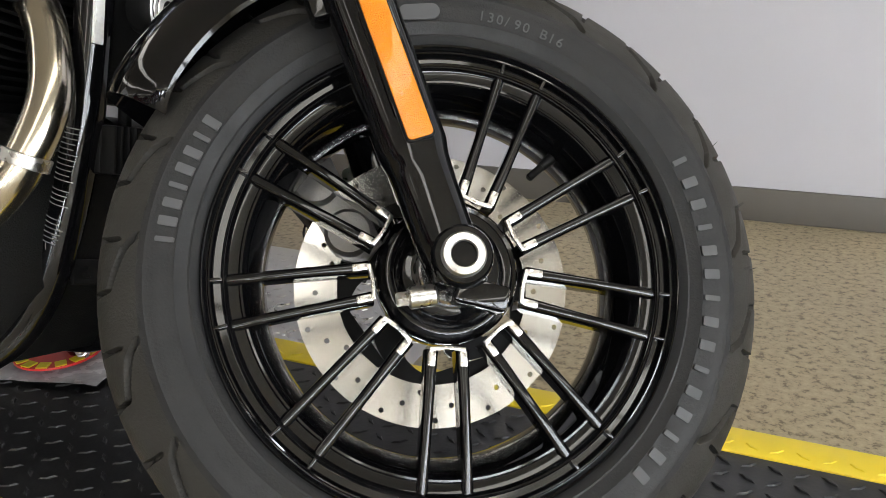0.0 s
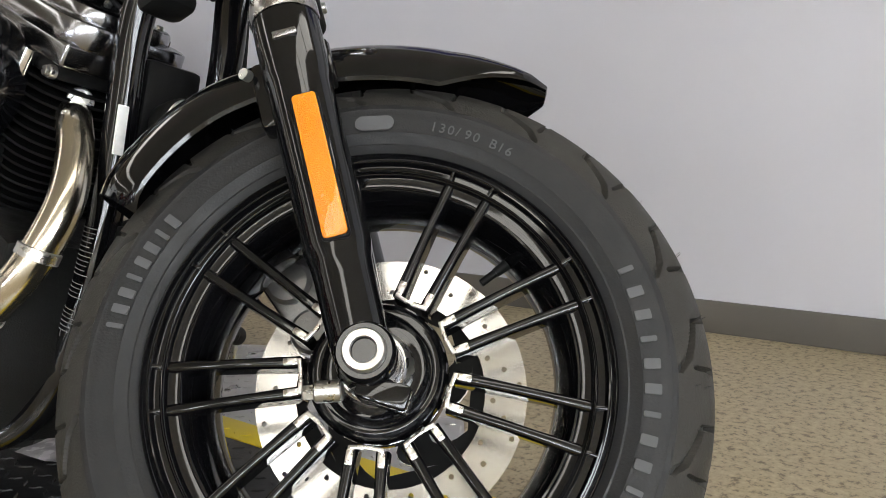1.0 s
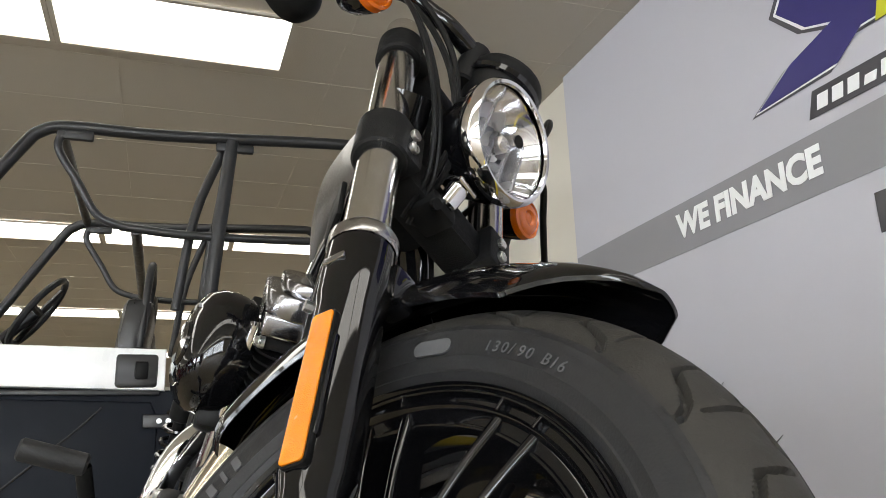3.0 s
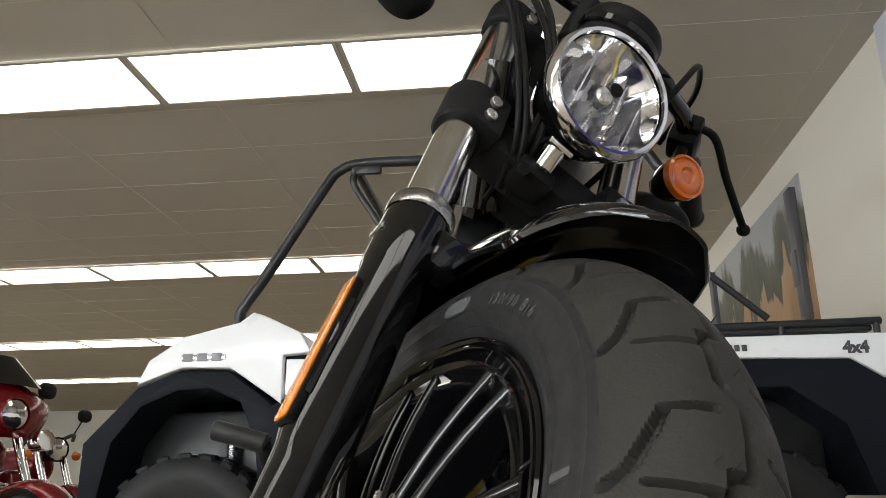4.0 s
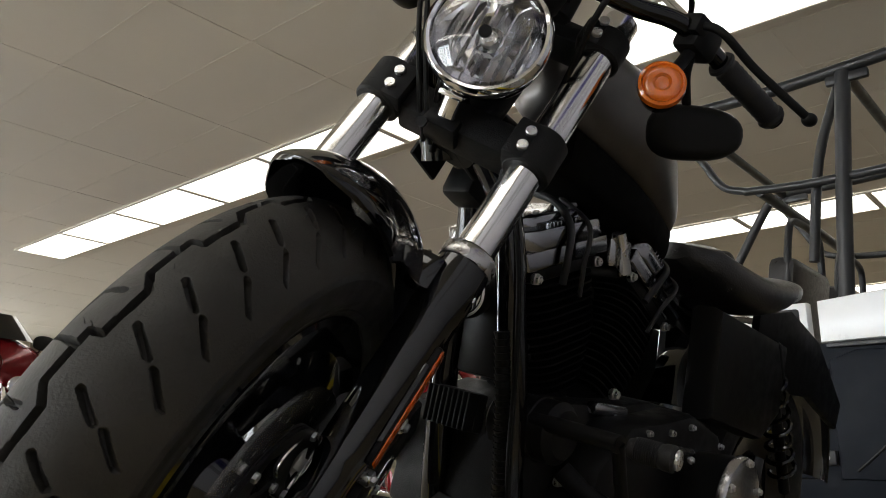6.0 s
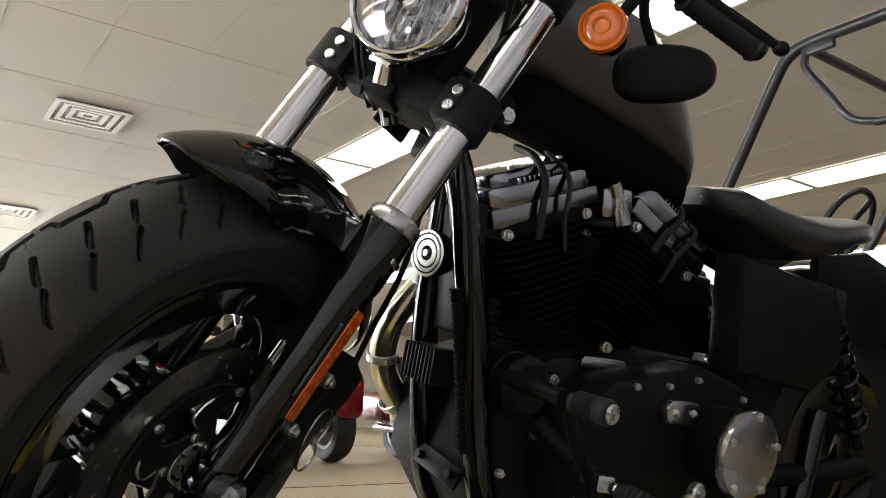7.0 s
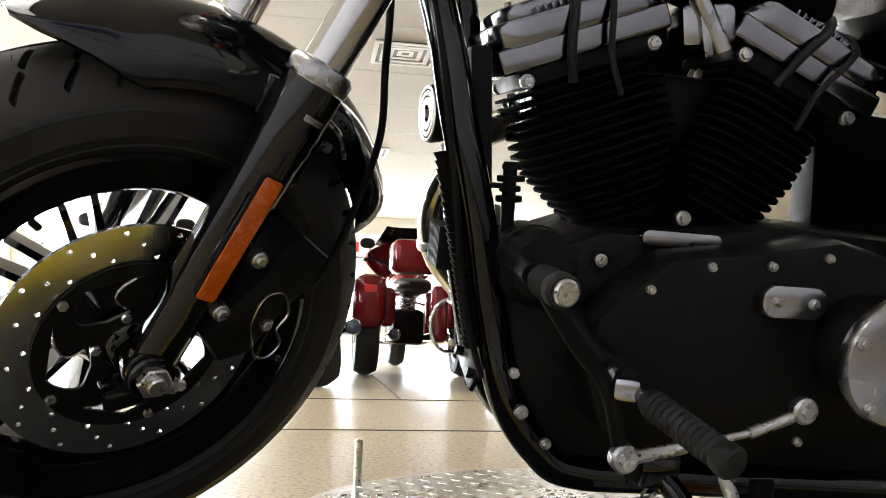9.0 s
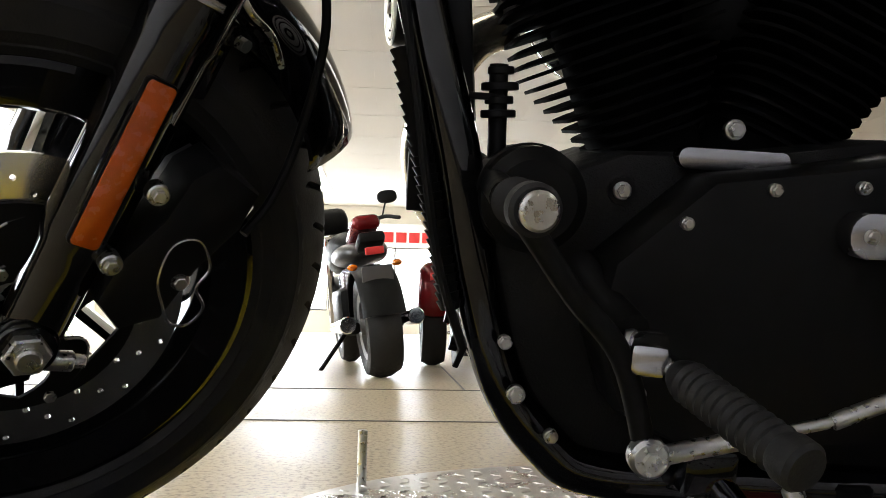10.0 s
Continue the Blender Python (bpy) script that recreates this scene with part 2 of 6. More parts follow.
def plate(bm, outline, h0, h1, m=Matrix(), holes=(), bev=0.0):
    """A flat piece cut to an outline (x, y pairs), with holes, from h0 to h1 along the local z of m."""
    t = bmesh.new()
    edges = []
    for ring in (outline, *holes):
        vs = [t.verts.new((x, y, h0)) for x, y in ring]
        edges += [t.edges.new((vs[i], vs[(i + 1) % len(vs)])) for i in range(len(vs))]
    if holes:
        bmesh.ops.triangle_fill(t, edges=edges, use_beauty=True)
    else:
        t.faces.new(t.verts[:])
    res = bmesh.ops.extrude_face_region(t, geom=t.faces[:])
    bmesh.ops.translate(t, vec=(0, 0, h1 - h0), verts=[g for g in res["geom"] if isinstance(g, bmesh.types.BMVert)])
    bmesh.ops.recalc_face_normals(t, faces=t.faces[:])
    if bev > 0 and not holes:
        caps = [e for e in t.edges if abs(e.verts[0].co.z - e.verts[1].co.z) < 1e-6]
        bmesh.ops.bevel(t, geom=caps, offset=bev, segments=2, affect="EDGES", profile=0.5)
    return merge(bm, t, m)


def ellipsoid(bm, c, radii, rot=None, u=24, v=14, squash=1.0):
    t = bmesh.new()
    bmesh.ops.create_uvsphere(t, u_segments=u, v_segments=v, radius=1)
    if squash != 1.0:
        for w in t.verts:
            w.co = Vector([math.copysign(abs(q) ** squash, q) for q in w.co])
    bmesh.ops.scale(t, vec=radii, verts=t.verts)
    return merge(bm, t, Matrix.Translation(c) @ (rot.to_4x4() if rot is not None else Matrix()))


def loft(bm, rings, cap=True):
    """Skin through rings of equally many points."""
    rows = [[bm.verts.new(p) for p in ring] for ring in rings]
    k = len(rows[0])
    for a, b in zip(rows, rows[1:]):
        for i in range(k):
            bm.faces.new((a[i], a[(i + 1) % k], b[(i + 1) % k], b[i]))
    if cap:
        bm.faces.new(rows[0][::-1])
        bm.faces.new(rows[-1])
    return bm


def arc(cx, cy, r, a0, a1, n):
    return [(cx + r * math.cos(radians(a0 + (a1 - a0) * i / n)), cy + r * math.sin(radians(a0 + (a1 - a0) * i / n))) for i in range(n + 1)]


def ring_pts(cx, cy, r, n=12):
    return arc(cx, cy, r, 0, 360 - 360 / n, n - 1)


def rounded(w, h, r, n=5):
    return (arc(w / 2 - r, h / 2 - r, r, 0, 90, n) + arc(-w / 2 + r, h / 2 - r, r, 90, 180, n)
            + arc(-w / 2 + r, -h / 2 + r, r, 180, 270, n) + arc(w / 2 - r, -h / 2 + r, r, 270, 360, n))


def finish(bm, angle=38):
    bmesh.ops.remove_doubles(bm, verts=bm.verts, dist=0.00002)
    bmesh.ops.recalc_face_normals(bm, faces=bm.faces[:])
    me = bpy.data.meshes.new("mesh")
    bm.to_mesh(me)
    bm.free()
    me.shade_smooth()
    me.set_sharp_from_angle(angle=radians(angle))
    return me


def link(name, me, material, parent=None, m=Matrix(), label=""):
    ob = new(name, me)
    if material is not None and not me.materials:
        me.materials.append(material)
    if parent is not None:
        ob.parent = parent
        up = Matrix()
        q = parent
        while q is not None:
            up = q.matrix_basis @ up
            q = q.parent
        ob.matrix_basis = up.inverted() @ m
    else:
        ob.matrix_basis = m
    if label:
        tagged(ob, label)
    return ob


def part(name, bm, material, parent, label="", m=Matrix(), angle=38):
    """Links a bmesh as ONE mesh object under a thing or a part; m is its pose in the world."""
    return link(name, finish(bm, angle), material, parent, m, label)


def thing(name, label, category, m=Matrix(), group=""):
    ob = new(name)
    ob.empty_display_size = 0.1
    ob.matrix_basis = m
    return tagged(ob, label, category, group)


def structure(name, bm, material, label, category, angle=38):
    return tagged(link(name, finish(bm, angle), material), label, category, kind="structure")


def lettering(text, size, depth=0.0006, shear=0.0, bold=0.0):
    cu = bpy.data.curves.new("lettering", "FONT")
    cu.body, cu.size, cu.extrude, cu.shear, cu.offset = text, size, depth, shear, bold * size
    cu.align_x, cu.resolution_u = "LEFT", 3
    ob = bpy.data.objects.new("lettering", cu)
    scene.collection.objects.link(ob)
    me = bpy.data.meshes.new_from_object(ob.evaluated_get(bpy.context.evaluated_depsgraph_get()))
    bpy.data.objects.remove(ob)
    bpy.data.curves.remove(cu)
    return me


def rotm(rx=0, ry=0, rz=0):
    return Euler((radians(rx), radians(ry), radians(rz))).to_matrix()


# ---------------------------------------------------------------- the showroom
bm = bmesh.new()
box(bm, (-5.5, -8.0, -0.06), (31, 26, 0.12))
floor = structure("floor", bm, FLOORM, "tan sealed aggregate showroom floor with a polished sheen", "floor")
for i, (a, b) in enumerate((((-14, -2.66), (6.5, -2.66)), ((-14, -4.06), (6.5, -4.06)), ((-0.53, -4.06), (-0.53, -12.0)), ((-5.5, -2.66), (-5.5, -12.0)))):
    bm = bmesh.new()
    dx, dy = b[0] - a[0], b[1] - a[1]
    box(bm, ((a[0] + b[0]) / 2, (a[1] + b[1]) / 2, 0.002), (abs(dx) + 0.012, abs(dy) + 0.012, 0.004))
    part("floor_joint", bm, BASEM, floor, "dark saw-cut joint in the floor")

# text wall, with the corner where it steps back
bm = bmesh.new()
box(bm, (1.83, WALL_Y + 0.1, CEIL / 2), (9.74, 0.2, CEIL))
wall_north = structure("wall_north", bm, WALLM, "pale grey painted wall with vinyl lettering", "wall")
bm = bmesh.new()
box(bm, (-12.0, 2.10, CEIL / 2), (17.92, 0.2, CEIL))
structure("wall_north_2", bm, WALLW, "cream painted wall set back behind the utility vehicle", "wall")
bm = bmesh.new()
box(bm, (1.83, WALL_Y - 0.008, 0.055), (9.74, 0.016, 0.11), bev=0.004)
structure("baseboard", bm, BASEM, "dark grey vinyl baseboard along the wall", "baseboard")
bm = bmesh.new()
box(bm, (-21.1, -9.2, CEIL / 2), (0.2, 23.6, CEIL))
structure("wall_west", bm, WALLW, "cream painted end wall of the showroom", "wall")
# south wall with its shop windows
SOUTH = -17.8
bm = bmesh.new()
wins = [(-4.6, -2.0), (-1.2, 0.9), (1.4, 6.0)]
LOW, HIGH = 0.5, 2.02
box(bm, (0.2, SOUTH - 0.1, LOW / 2), (12.8, 0.2, LOW))
box(bm, (0.2, SOUTH - 0.1, (HIGH + CEIL) / 2), (12.8, 0.2, CEIL - HIGH))
edges_x = [-6.2] + [v for w in wins for v in w] + [6.6]
for a, b in zip(edges_x[::2], edges_x[1::2]):
    box(bm, ((a + b) / 2, SOUTH - 0.1, (LOW + HIGH) / 2), (b - a, 0.2, HIGH - LOW))
box(bm, (-6.3, -19.45, CEIL / 2), (0.2, 3.1, CEIL))
box(bm, (-13.75, -21.1, CEIL / 2), (14.9, 0.2, CEIL))
wall_south = structure("wall_south", bm, WALLW, "cream painted wall pierced by large shop windows", "wall")
# east wall, almost all glass; unseen, added for the cool reflections on the wheel
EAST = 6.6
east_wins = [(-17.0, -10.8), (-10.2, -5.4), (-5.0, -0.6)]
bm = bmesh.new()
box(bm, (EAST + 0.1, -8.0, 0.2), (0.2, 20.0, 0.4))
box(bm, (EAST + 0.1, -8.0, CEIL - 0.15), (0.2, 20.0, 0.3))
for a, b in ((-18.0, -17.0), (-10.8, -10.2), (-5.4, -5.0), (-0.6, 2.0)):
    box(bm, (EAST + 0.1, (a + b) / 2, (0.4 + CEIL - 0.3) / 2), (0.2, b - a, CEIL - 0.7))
structure("wall_east", bm, WALLW, "unseen cream painted end wall with large shop windows", "wall")


def shop_window(name, m, w, z0, z1, energy):
    """A framed window of two panes, local x along the wall and local y into the room."""
    zc, h = (z0 + z1) / 2, z1 - z0
    bm = bmesh.new()
    for x in (-w / 2, 0, w / 2):
        box(bm, (x, -0.1, zc), (0.05, 0.12, h), bev=0.004)
    for z in (z0 + 0.02, z1 - 0.02):
        box(bm, (0, -0.1, z), (w, 0.12, 0.05), bev=0.004)
    win = tagged(link(name, finish(bm), ALU, None, m), "aluminium framed shop window, bright daylight outside", "window", kind="structure")
    for x in (-w / 4, w / 4):
        bm = bmesh.new()
        box(bm, (x, -0.1, zc), (w / 2 - 0.05, 0.008, h - 0.09))
        pane = part("pane", bm, GLASS, win, "clear glass pane", m=m)
        pane.visible_shadow = False
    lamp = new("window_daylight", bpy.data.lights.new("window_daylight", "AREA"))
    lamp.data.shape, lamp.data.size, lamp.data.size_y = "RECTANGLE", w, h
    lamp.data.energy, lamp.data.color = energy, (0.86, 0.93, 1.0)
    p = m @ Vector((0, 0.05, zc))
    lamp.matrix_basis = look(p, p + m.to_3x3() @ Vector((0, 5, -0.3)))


for i, (a, b) in enumerate(wins):
    shop_window("window_%d" % (i + 1), Matrix.Translation(((a + b) / 2, SOUTH, 0)), b - a, LOW, HIGH, 120 * (b - a))
# unseen east windows, added to send cool daylight in from the front
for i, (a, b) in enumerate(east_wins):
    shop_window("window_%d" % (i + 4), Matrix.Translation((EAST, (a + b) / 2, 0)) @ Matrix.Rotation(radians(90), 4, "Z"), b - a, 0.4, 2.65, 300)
HAZE = mat("hazy daylight", (0.92, 0.96, 1.0), 0.9, var=0, emit=8.0)
bm = bmesh.new()
box(bm, (0.5, -19.9, 1.5), (13, 0.1, 6))
tagged(link("backdrop", finish(bm), HAZE), "bright hazy daylight outside the windows", "backdrop", kind="structure")
# glow added behind the unseen east windows
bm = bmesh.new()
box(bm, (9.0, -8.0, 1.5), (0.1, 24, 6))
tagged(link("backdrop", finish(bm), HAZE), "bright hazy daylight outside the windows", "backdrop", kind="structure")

# ceiling: tiles between thin bars, in one mesh
bm = bmesh.new()
box(bm, (-6.0, -9.5, CEIL + 0.05), (30.4, 23.6, 0.10))
ceiling = structure("ceiling", bm, CEILM, "suspended beige tile ceiling with thin bars", "ceiling")
bm = bmesh.new()
for k in range(49):
    x = -20.59 + 0.61 * k
    box(bm, (x, -8.0, CEIL - 0.0008), (0.007, 20.0, 0.0022))
for k in range(17):
    y = -17.77 + 1.225 * k
    box(bm, (-6.0, y, CEIL - 0.0010), (30.2, 0.007, 0.0022))
part("ceiling_grid", bm, mat("ceiling bar", (0.455, 0.42, 0.356), 0.75), ceiling, "thin painted ceiling bars")


def troffer(name, x, y):
    t = thing(name, "bright white flush ceiling light panel", "ceiling light", Matrix.Translation((x, y, CEIL)), "ceiling light panels")
    bm = bmesh.new()
    plate(bm, [(-0.30, -0.61), (0.30, -0.61), (0.30, 0.61), (-0.30, 0.61)], -0.022, -0.008, holes=[[(-0.275, -0.585), (0.275, -0.585), (0.275, 0.585), (-0.275, 0.585)]])
    part("frame", bm, CEILM, t, m=t.matrix_basis)
    bm = bmesh.new()
    box(bm, (0, 0, -0.011), (0.57, 1.19, 0.006))
    part("diffuser", bm, LAMPM, t, "glowing white diffuser", m=t.matrix_basis)
    return t


first = troffer("ceiling_light", -3.10, -0.31)
for rx, ys in ((-3.10, range(1, 8)), (-7.12, range(-1, 13)), (-11.14, range(-1, 15)), (-15.16, range(-1, 15)), (1.45, range(-1, 13)), (5.1, range(-1, 13))):
    for k in ys:
        copy_thing(first, Matrix.Translation((rx, -0.31 - 1.225 * k, CEIL)))


def ceiling_vent(x, y):
    m = Matrix.Translation((x, y, CEIL))
    t = thing("ceiling_vent", "square white louvred ceiling air vent", "vent", m, "ceiling vents")
    for k in range(4):
        a, b = 0.30 - 0.075 * k, 0.26 - 0.075 * k
        bm = bmesh.new()
        plate(bm, [(-a, -a), (a, -a), (a, a), (-a, a)], -0.03 + 0.005 * k, -0.018 + 0.005 * k, holes=[[(-b, -b), (b, -b), (b, b), (-b, b)]])
        part("louvre", bm, WALLW, t, m=m)
    bm = bmesh.new()
    box(bm, (0, 0, -0.009), (0.58, 0.58, 0.004))
    part("backing", bm, SIGNK, t, "dark duct opening", m=m)
    return t


ceiling_vent(-0.70, -6.13)
ceiling_vent(-0.66, -10.4)
ceiling_vent(-0.68, -14.5)

# lettering on the wall
FLAT = Matrix.Rotation(radians(90), 4, "X")


def wall_text(name, text, x, z, height, width, material, label, y=WALL_Y):
    me = lettering(text, 1.0, 0.001, bold=0.045)
    xs = [v.co.x for v in me.vertices]
    ys = [v.co.y for v in me.vertices]
    sx, sy = width / (max(xs) - min(xs)), height / (max(ys) - min(ys))
    for v in me.vertices:
        v.co = Vector(((v.co.x - min(xs)) * sx, (v.co.y - min(ys)) * sy, v.co.z))
    return tagged(link(name, me, material, None, Matrix.Translation((x, y - 0.008, z)) @ FLAT), label, "lettering")


bm = bmesh.new()
plate(bm, [(-3.03, 1.557), (1.9, 1.553), (1.9, 1.793), (-3.03, 1.789)], 0, 0.003, Matrix.Translation((0, WALL_Y - 0.001, 0)) @ FLAT)
tagged(link("wall_band", finish(bm), BANDM), "wide grey vinyl band along the wall", "wall graphic")
wall_text("wall_lettering", "WE FINANCE", -2.075, 1.622, 0.122, 0.89, SIGNW, "white capital letters on a grey wall band")
wall_text("wall_lettering", "WE BUY", -0.855, 1.620, 0.122, 0.53, SIGNW, "white capital letters on a grey wall band")
numbers = thing("wall_number_row", "row of large charcoal vinyl bars on the wall", "lettering", Matrix.Translation((-1.00, WALL_Y, 1.34)))
for k in range(12):
    bm = bmesh.new()
    if k in (3, 7):
        box(bm, (-0.965 + 0.0945 * k, WALL_Y - 0.003, 1.405), (0.05, 0.004, 0.022))
    else:
        box(bm, (-0.965 + 0.0945 * k, WALL_Y - 0.003, 1.411), (0.066, 0.004, 0.140), bev=0.0015)
    part("bar", bm, SIGNK, numbers)
web = thing("wall_address_strip", "slanted black vinyl strip with a row of white bars", "lettering", Matrix.Translation((-1.2, WALL_Y, 1.85)))
SLANT = Matrix.Translation((-1.20, WALL_Y - 0.003, 1.895)) @ Matrix.Rotation(radians(1.5), 4, "Y")
bm = bmesh.new()
plate(bm, [(-0.01, -0.052), (1.6, -0.052), (1.62, 0.052), (0.02, 0.052)], 0.0, 0.003, SLANT @ FLAT, bev=0.001)
part("strip", bm, SIGNK, web)
for k in range(22):
    bm = bmesh.new()
    h = 0.034 if k in (3, 15) else 0.056
    x = 0.035 + 0.071 * k
    plate(bm, [(x, -0.030), (x + 0.050, -0.030), (x + 0.060, h - 0.030), (x + 0.010, h - 0.030)], 0.004, 0.006, SLANT @ FLAT)
    part("bar", bm, SIGNW, web)
logo = thing("wall_logo", "large dark blue swoosh shape with white and black outline", "wall graphic", Matrix.Translation((-1.6, WALL_Y, 1.96)))
sw = [(-1.50, 1.975), (-1.08, 1.975), (-0.96, 2.06), (0.55, 2.03), (0.80, 2.55), (-0.95, 2.62), (-1.22, 2.50), (-1.33, 2.34), (-1.20, 2.20), (-1.08, 2.15), (-1.30, 2.09)]
for k, (mt, g) in enumerate(((SIGNK, 0.0), (SIGNW, 0.022), (SIGNB, 0.036))):
    c = Vector((-0.45, 2.27))
    bm = bmesh.new()
    pts = []
    for x, z in sw:
        d = c - Vector((x, z))
        d = Vector((d.x, d.y)).normalized() * g * 1.2
        pts.append((x + d.x, z + d.y))
    plate(bm, pts, 0.003 + 0.002 * k, 0.0045 + 0.002 * k, Matrix.Translation((0, WALL_Y, 0)) @ FLAT)
    part("layer", bm, mt, logo)
for k in range(6):
    bm = bmesh.new()
    x = -0.86 + 0.13 * k
    plate(bm, [(x, 2.055), (x + 0.085, 2.055), (x + 0.105, 2.12), (x + 0.02, 2.12)], 0.010, 0.012, Matrix.Translation((0, WALL_Y, 0)) @ FLAT)
    part("bar", bm, SIGNY, logo, "lime yellow lettering bar")

# far wall sign and mural
sign = thing("wall_sign", "white panel sign with a row of bold red shapes", "sign", Matrix.Translation((-0.9, SOUTH, 1.2)))
bm = bmesh.new()
box(bm, (-0.25, SOUTH + 0.02, 2.28), (2.6, 0.03, 0.56), bev=0.005)
part("panel", bm, SIGNW, sign)
for k in range(5):
    bm = bmesh.new()
    box(bm, (0.32 - 0.305 * k, SOUTH + 0.038, 2.24), (0.245, 0.008, 0.24), bev=0.003)
    part("shape", bm, SIGNR, sign)
bm = bmesh.new()
box(bm, (-5.85, 1.994, 2.12), (2.75, 0.012, 1.15))
tagged(link("mural", finish(bm), MURAL), "printed mural of dark trees over a brown hillside", "mural")
for x, z in ((-4.62, 2.15), (-7.1, 2.2)):
    bm = bmesh.new()
    box(bm, (x, 1.972, z), (0.13, 0.056, 0.95), bev=0.005)
    box(bm, (x - 0.03, 1.960, z - 0.1), (0.12, 0.05, 0.25), bev=0.01)
    tagged(link("post", finish(bm), SIGNK), "black upright post against the cream wall", "post", "posts by the mural")

# ---------------------------------------------------------------- the lift platform
lift = thing("motorcycle_lift", "low lift table with black tread deck and yellow edges", "lift table", Matrix.Translation((0, 0, 0)))
bm = bmesh.new()
box(bm, (-0.46, -0.0225, DECK / 2 + 0.002), (2.9, 0.433, DECK - 0.006), bev=0.004)
part("deck", bm, DECKM, lift, "black rubber tread deck")
for y in (0.225, -0.27):
    bm = bmesh.new()
    box(bm, (-0.46, y, DECK / 2 + 0.001), (2.9, 0.062, DECK - 0.001), bev=0.004)
    part("edge_strip", bm, YELLOW, lift, "scuffed yellow painted edge")


def lozenge(bm, x, y, z, a, l=0.024, w=0.0065, h=0.0018):
    c, s = math.cos(a), math.sin(a)
    pts = [(-l / 2, 0, 0), (0, w / 2, 0), (l / 2, 0, 0), (0, -w / 2, 0)]
    low = [bm.verts.new((x + p[0] * c - p[1] * s, y + p[0] * s + p[1] * c, z)) for p in pts]
    top = [bm.verts.new((x + (p[0] * c - p[1] * s) * 0.62, y + (p[0] * s + p[1] * c) * 0.62, z + h)) for p in pts]
    bm.faces.new(top)
    for i in range(4):
        bm.faces.new((low[i], low[(i + 1) % 4], top[(i + 1) % 4], top[i]))


def treads(name, x0, x1, y0, y1, z, material, parent, step=0.030, inside=None, seed=3):
    bm = bmesh.new()
    nx, ny = int((x1 - x0) / step), int((y1 - y0) / step)
    for i in range(nx):
        for j in range(ny):
            x, y = x0 + (i + 0.5) * step, y0 + (j + 0.5) * step
            if inside is None or inside(x, y):
                lozenge(bm, x, y, z, radians(38 if (i + j) % 2 else -38), h=0.0022)
    ob = part(name, bm, material, parent, "raised diamond tread marks", angle=20)
    return tagged(ob, kind="stuff")


treads("tread_pattern", -1.11, 0.98, -0.235, 0.19, DECK - 0.001, DECKM, lift)
treads("tread_pattern", -1.11, 0.98, 0.197, 0.253, DECK, YELLOW, lift)
treads("tread_pattern", -1.11, 0.98, -0.298, -0.242, DECK, YELLOW, lift)


def wing(side, y0):
    cx = -0.47
    out = [(cx + 0.55 * math.cos(radians(a)), y0 + side * 0.42 * math.sin(radians(a))) for a in range(0, 181, 6)]
    bm = bmesh.new()
    plate(bm, out, DECK - 0.03, DECK - 0.004)
    part("side_plate", bm, DIAMOND, lift, "half-round aluminium diamond plate wing")
    treads("tread_pattern", cx - 0.55, cx + 0.55, min(y0, y0 + side * 0.42), max(y0, y0 + side * 0.42), DECK - 0.0045, DIAMOND, lift,
           inside=lambda x, y: ((x - cx) / 0.53) ** 2 + ((y - y0) / 0.40) ** 2 < 1)


wing(1, 0.258)
wing(-1, -0.303)
bm = bmesh.new()
cyl(bm, (-0.0385, -0.541, 0.155), (-0.0385, -0.541, 0.269), 0.0075, bev=0.0015)
pin = tagged(link("steel_pin", finish(bm), BOLT), "upright bright steel pin beside the lift plate", "pin")

# poster bag lying on the deck under the engine
bag = thing("decal_bag", "clear bag with a red and yellow printed badge on the deck", "packet", Matrix.Translation((-0.45, 0.05, DECK)))
bm = bmesh.new()
t = bmesh.new()
bmesh.ops.create_grid(t, x_segments=14, y_segments=10, size=0.5)
for v in t.verts:
    v.co = Vector((v.co.x * 0.24, v.co.y * 0.17, 0.004 + 0.006 * noise.noise(v.co * 7)))
merge(bm, t)
bmesh.ops.solidify(bm, geom=bm.faces[:], thickness=0.002)
BAG = Matrix.Translation((-0.45, 0.05, DECK + 0.004)) @ Matrix.Rotation(radians(14), 4, "Z")
part("film", bm, mat("crinkled film", (0.45, 0.43, 0.45), 0.25, var=0.4, scale=40, bump=0.8, bscale=60), bag, m=BAG)
bm = bmesh.new()
cyl(bm, (0, 0, 0.009), (0, 0, 0.0125), 0.066, n=28)
badge = part("badge", bm, SIGNR, bag, "dark red printed disc", m=BAG)
for k in range(14):
    bm = bmesh.new()
    a = 2 * math.pi * k / 14
    box(bm, (0.055 * math.cos(a), 0.055 * math.sin(a), 0.0135), (0.018, 0.017, 0.002), rotm(rz=math.degrees(a)))
    part("ray", bm, YELLOW, badge, m=BAG)


# ---------------------------------------------------------------- the utility vehicle
UX = -2.42
utv = thing("utility_vehicle", "white and slate side-by-side utility vehicle with a black roll cage", "vehicle", Matrix.Translation((UX - 0.75, 0, 0)))


def side_panel(name, pts, x0, x1, material, label=""):
    bm = bmesh.new()
    m = Matrix(((0, 0, 1, 0), (1, 0, 0, 0), (0, 1, 0, 0), (0, 0, 0, 1)))
    plate(bm, pts, x0, x1, m, bev=0.012)
    return part(name, bm, material, utv, label)


